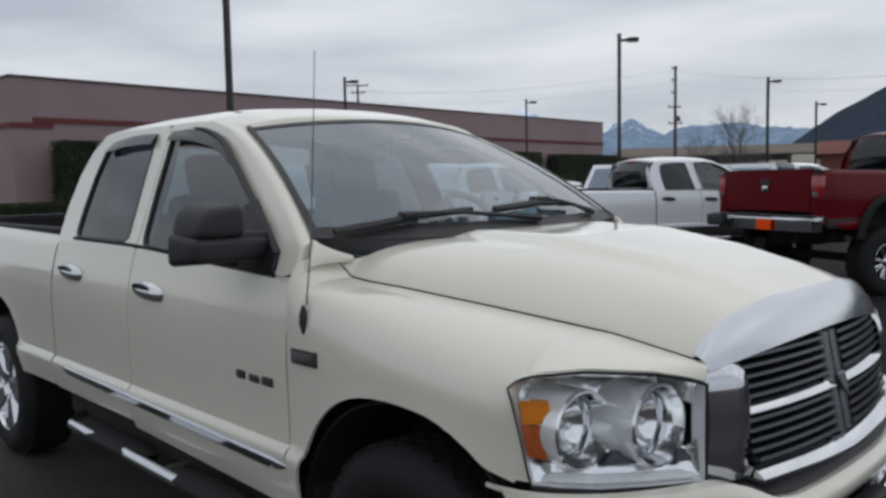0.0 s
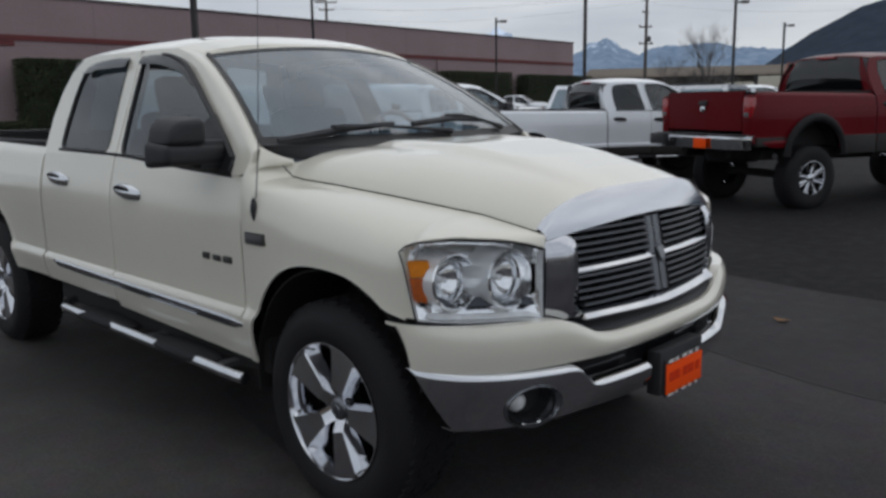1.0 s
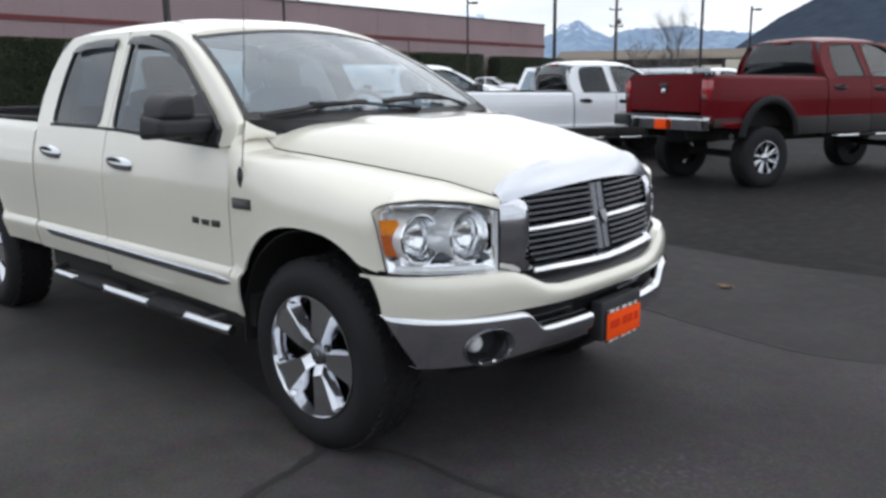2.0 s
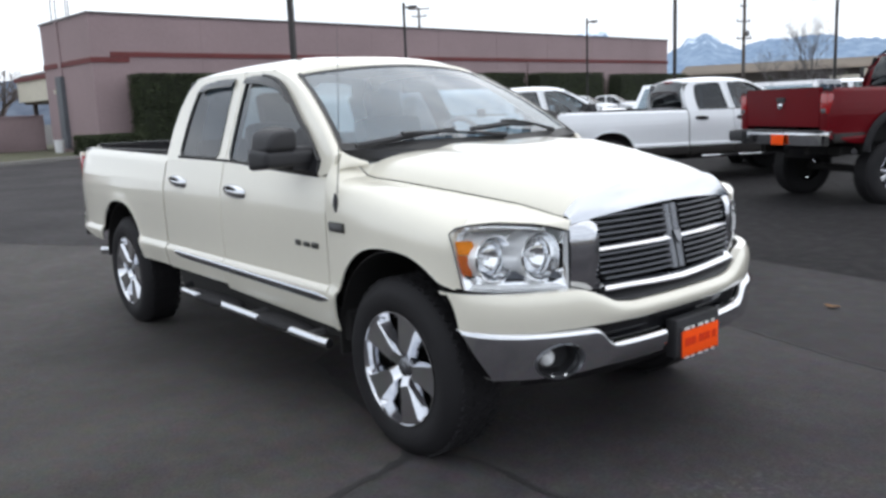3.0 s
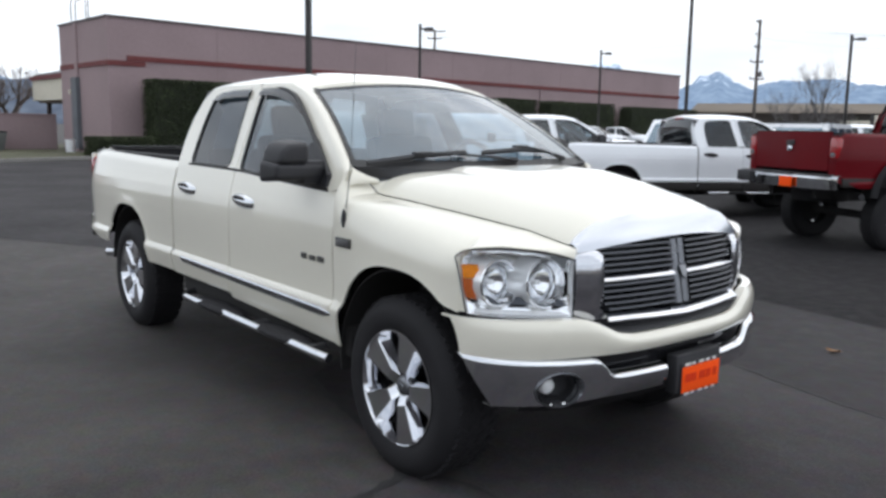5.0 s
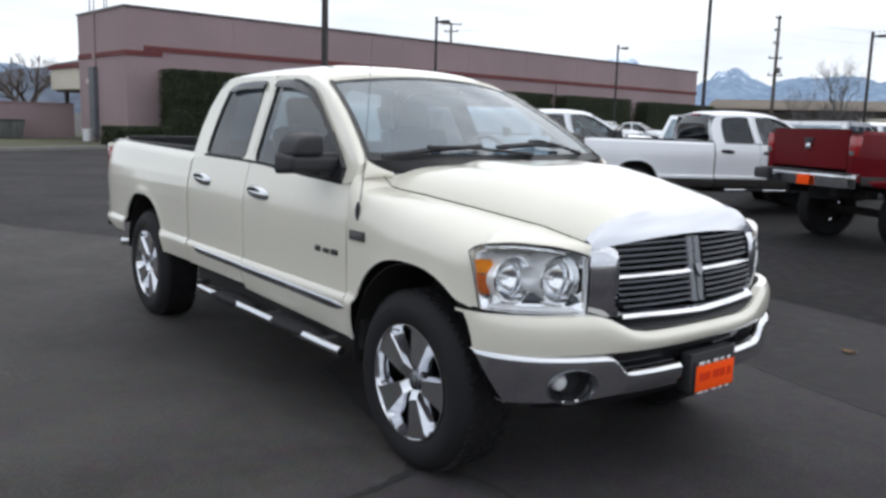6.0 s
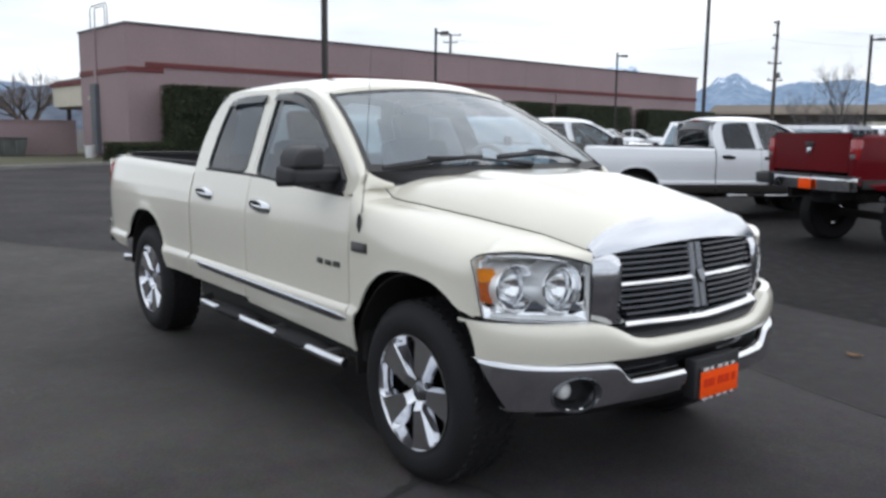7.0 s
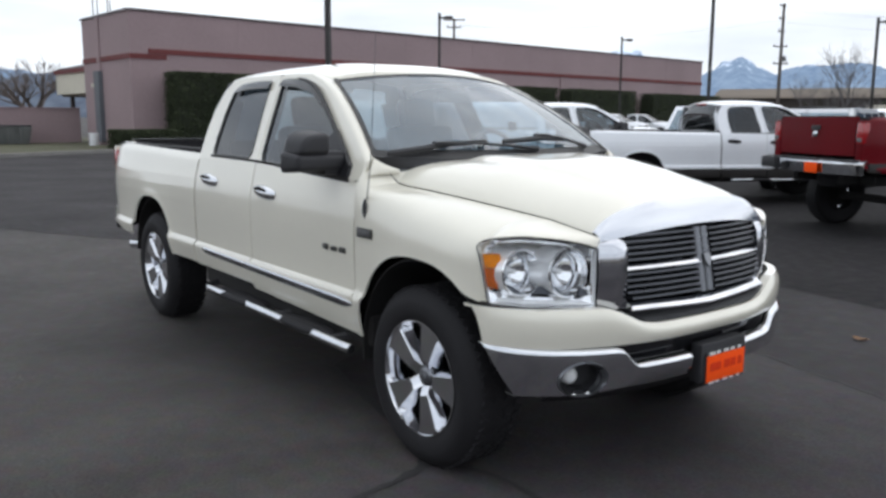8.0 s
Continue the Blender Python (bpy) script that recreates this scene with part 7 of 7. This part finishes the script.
pickup("pickup_truck", "cream four-door pickup with chrome bumper, grille and five-spoke wheels", "cream", main=True, visor=True, moulding=True)

# ---- other vehicles ----
white_truck = pickup("pickup_truck", "white long-bed four-door pickup parked beside the red truck", "white", extra=0.62, rims="eight", glass="dark_tint", sign=False, handles="black", lower="brown")
a0, a1 = radians(56), radians(61)
gx = -5.40 - 2.62 * (math.cos(a0) - math.cos(a1)) + 0.98 * (math.sin(a0) - math.sin(a1))
gy = 13.12 - 2.62 * (math.sin(a0) - math.sin(a1)) - 0.98 * (math.cos(a0) - math.cos(a1))
white_truck.matrix_world = pose(gx, gy, 0.02, 0, 0, 61)
red_truck = pickup("pickup_truck", "dark red lifted pickup with black flares and chunky tyres", "red", flares=True, rims="eight", tyre_r=0.45, glass="dark_tint", lift=0.26, handles="black", lower="brown", extra=0.2)
H = radians(66)
red_truck.matrix_world = pose(-2.69 + 3.77 * math.cos(H), 9.3 + 3.77 * math.sin(H), 0.26, 0, 0, 66)


def suv(label, paint, length=5.2, height=1.92, half=0.98, x_screen=1.15, nose=1.18):
    """A boxy four-door wagon: lower body, glasshouse with inset windows, wheels, lamps."""
    root = tagged(new("suv"), label, "car", "other cars on the lot")
    P = M[paint]
    back, front, belt = -length / 2, length / 2, 1.10

    def body(u, v):
        x = back + length * u
        a = math.pi * v
        w = half * (1 - 0.10 * max(0, (abs(2 * u - 1) - 0.8) / 0.2) ** 2)
        top = belt if x < x_screen + 0.35 else belt - 0.10 * ((x - x_screen - 0.35) / (front - x_screen - 0.35)) ** 2
        c, s_ = math.cos(a), math.sin(a)
        y = w * math.copysign(abs(c) ** 0.28, c)
        return Vector((x, y, 0.42 + (top - 0.42) * abs(s_) ** 0.45))
    bm = grid(body, [0.5 - 0.5 * math.cos(math.pi * k) for k in span(0, 1, 41)], span(0, 1, 41))
    for end in (0.0, 1.0):
        bm.faces.new([bm.verts.new(body(end, v)) for v in span(0, 1, 41)])
    bmesh.ops.recalc_face_normals(bm, faces=bm.faces[:])
    part("body", bm, P, root)

    def house(u, v, out=0.0):
        z = belt - 0.02 + (height - belt + 0.02) * math.sin(min(1, v * 1.06) * math.pi / 2) ** 0.9
        k = (z - belt) / (height - belt)
        x0, x1 = back + 0.06 + 0.22 * k, x_screen + 0.35 - 0.85 * k
        w = half - 0.05 - 0.20 * k
        return Vector((x0 + (x1 - x0) * u, w + out, z))
    for s in (1, -1):
        bm = grid(lambda u, v: Vector((house(u, v).x, -s * house(u, v).y, house(u, v).z)), span(0, 1, 30), span(0, 0.94, 12), flip=s < 0)
        side = part("cab_side", bm, P, root)
        for u0, u1 in ((0.05, 0.30), (0.34, 0.60), (0.64, 0.93)):
            g = part("window", grid(lambda u, v: Vector((house(u, v).x, -s * (house(u, v).y + 0.006), house(u, v).z)), span(u0, u1, 8), span(0.13, 0.62, 6), flip=s < 0), M["dark_tint"] if u1 < 0.7 else M["side_glass"], side, thick=0.003)
            g.visible_shadow = False
        for cx in (back + 0.95, front - 0.95):
            wheel_parts(root, cx, s, 0.38, 0.25, 0.22, "eight", half - 0.02, 0.372)
        part("headlight", boxed(front - 0.12, front + 0.01, *sorted((-s * (half - 0.32), -s * (half - 0.06))), 0.72, 0.90, 0.02), M["lamp_white"], root)
        part("taillight", boxed(back - 0.015, back + 0.10, *sorted((-s * (half - 0.16), -s * (half - 0.03))), 0.85, 1.25, 0.02), M["tail"], root)
        part("door_mirror", boxed(x_screen - 0.18, x_screen - 0.02, *sorted((-s * half, -s * (half + 0.2))), 1.12, 1.28, 0.04), P, root)
    top = grid(lambda u, t: Vector((house(u, 0.94).x, (2 * t - 1) * house(u, 0.94).y, house(u, 0.94).z + 0.05 * (1 - abs(2 * t - 1) ** 2.5))), span(0, 1, 16), span(0, 1, 21))
    bmesh.ops.recalc_face_normals(top, faces=top.faces[:])
    part("roof", top, P, root)
    for u, nm in ((1.0, "windscreen"), (0.0, "rear_screen")):
        g = part(nm, grid(lambda v, t: Vector((house(u, v).x, (2 * t - 1) * house(u, v).y * 0.99, house(u, v).z)), span(0.05, 0.62, 8), span(0.07, 0.93, 9)), M["glass"] if u else M["dark_tint"], root, thick=0.004)
        g.visible_shadow = False
        for t0, t1, v0, v1 in ((0, 0.07, 0, 0.94), (0.93, 1, 0, 0.94), (0.07, 0.93, 0.62, 0.94)):
            bm = grid(lambda v, t: Vector((house(u, v).x, (2 * t - 1) * house(u, v).y, house(u, v).z)), span(v0, v1, 8), span(t0, t1, 4), flip=u > 0)
            part("screen_frame", bm, P, root, thick=0.02)
    part("grille", boxed(front - 0.05, front + 0.015, -0.6, 0.6, 0.72, 0.9, 0.01), M["black"], root)
    part("bumper", boxed(front - 0.2, front + 0.06, -half + 0.04, half - 0.04, 0.42, 0.66, 0.05), M["dark_chrome"], root)
    part("bumper", boxed(back - 0.06, back + 0.2, -half + 0.04, half - 0.04, 0.42, 0.66, 0.05), M["dark_chrome"], root)
    part("cabin", boxed(back + 0.3, x_screen, -half + 0.2, half - 0.2, 0.7, 1.2, 0.03), M["seat"], root)
    return root


canopy_truck = pickup("pickup_truck", "white pickup with a white canopy over its bed", "white", rims="eight", glass="side_glass", sign=False, handles="black", shell=True)
p = at(133.2, 19.4) + Vector((1.5 * math.cos(radians(57)), 1.5 * math.sin(radians(57)), 0))
canopy_truck.matrix_world = pose(p.x, p.y, 0.02, 0, 0, 57)
p = at(146.8, 19.0) + Vector((3.6 * math.cos(radians(58)), 3.6 * math.sin(radians(58)), 0))
copy_thing(canopy_truck, pose(p.x, p.y, 0.02, 0, 0, 58))
silver = suv("silver-grey van with a pale windscreen, parked nose out", "silver", 4.9, 1.86)
p = at(117.6, 22.0)
silver.matrix_world = pose(p.x, p.y, 0, 0, 0, 285)
copy_thing(white_truck, pose(-8.97 + 1.5 * math.cos(radians(24)), 24.2 + 1.5 * math.sin(radians(24)), 0.02, 0, 0, 24))
tall = suv("tall white wagon parked nose out behind the white pickup", "white", 4.9, 1.99)
p = at(124.9, 27.0)
tall.matrix_world = pose(p.x, p.y, 0, 0, 0, 292)
for az, dist, rot in ((129.3, 60.0, 20), (127.5, 64.0, 20), (131.5, 61.0, 20)):
    p = at(az, dist)
    copy_thing(white_truck, pose(p.x, p.y, 0.05, 0, 0, rot))
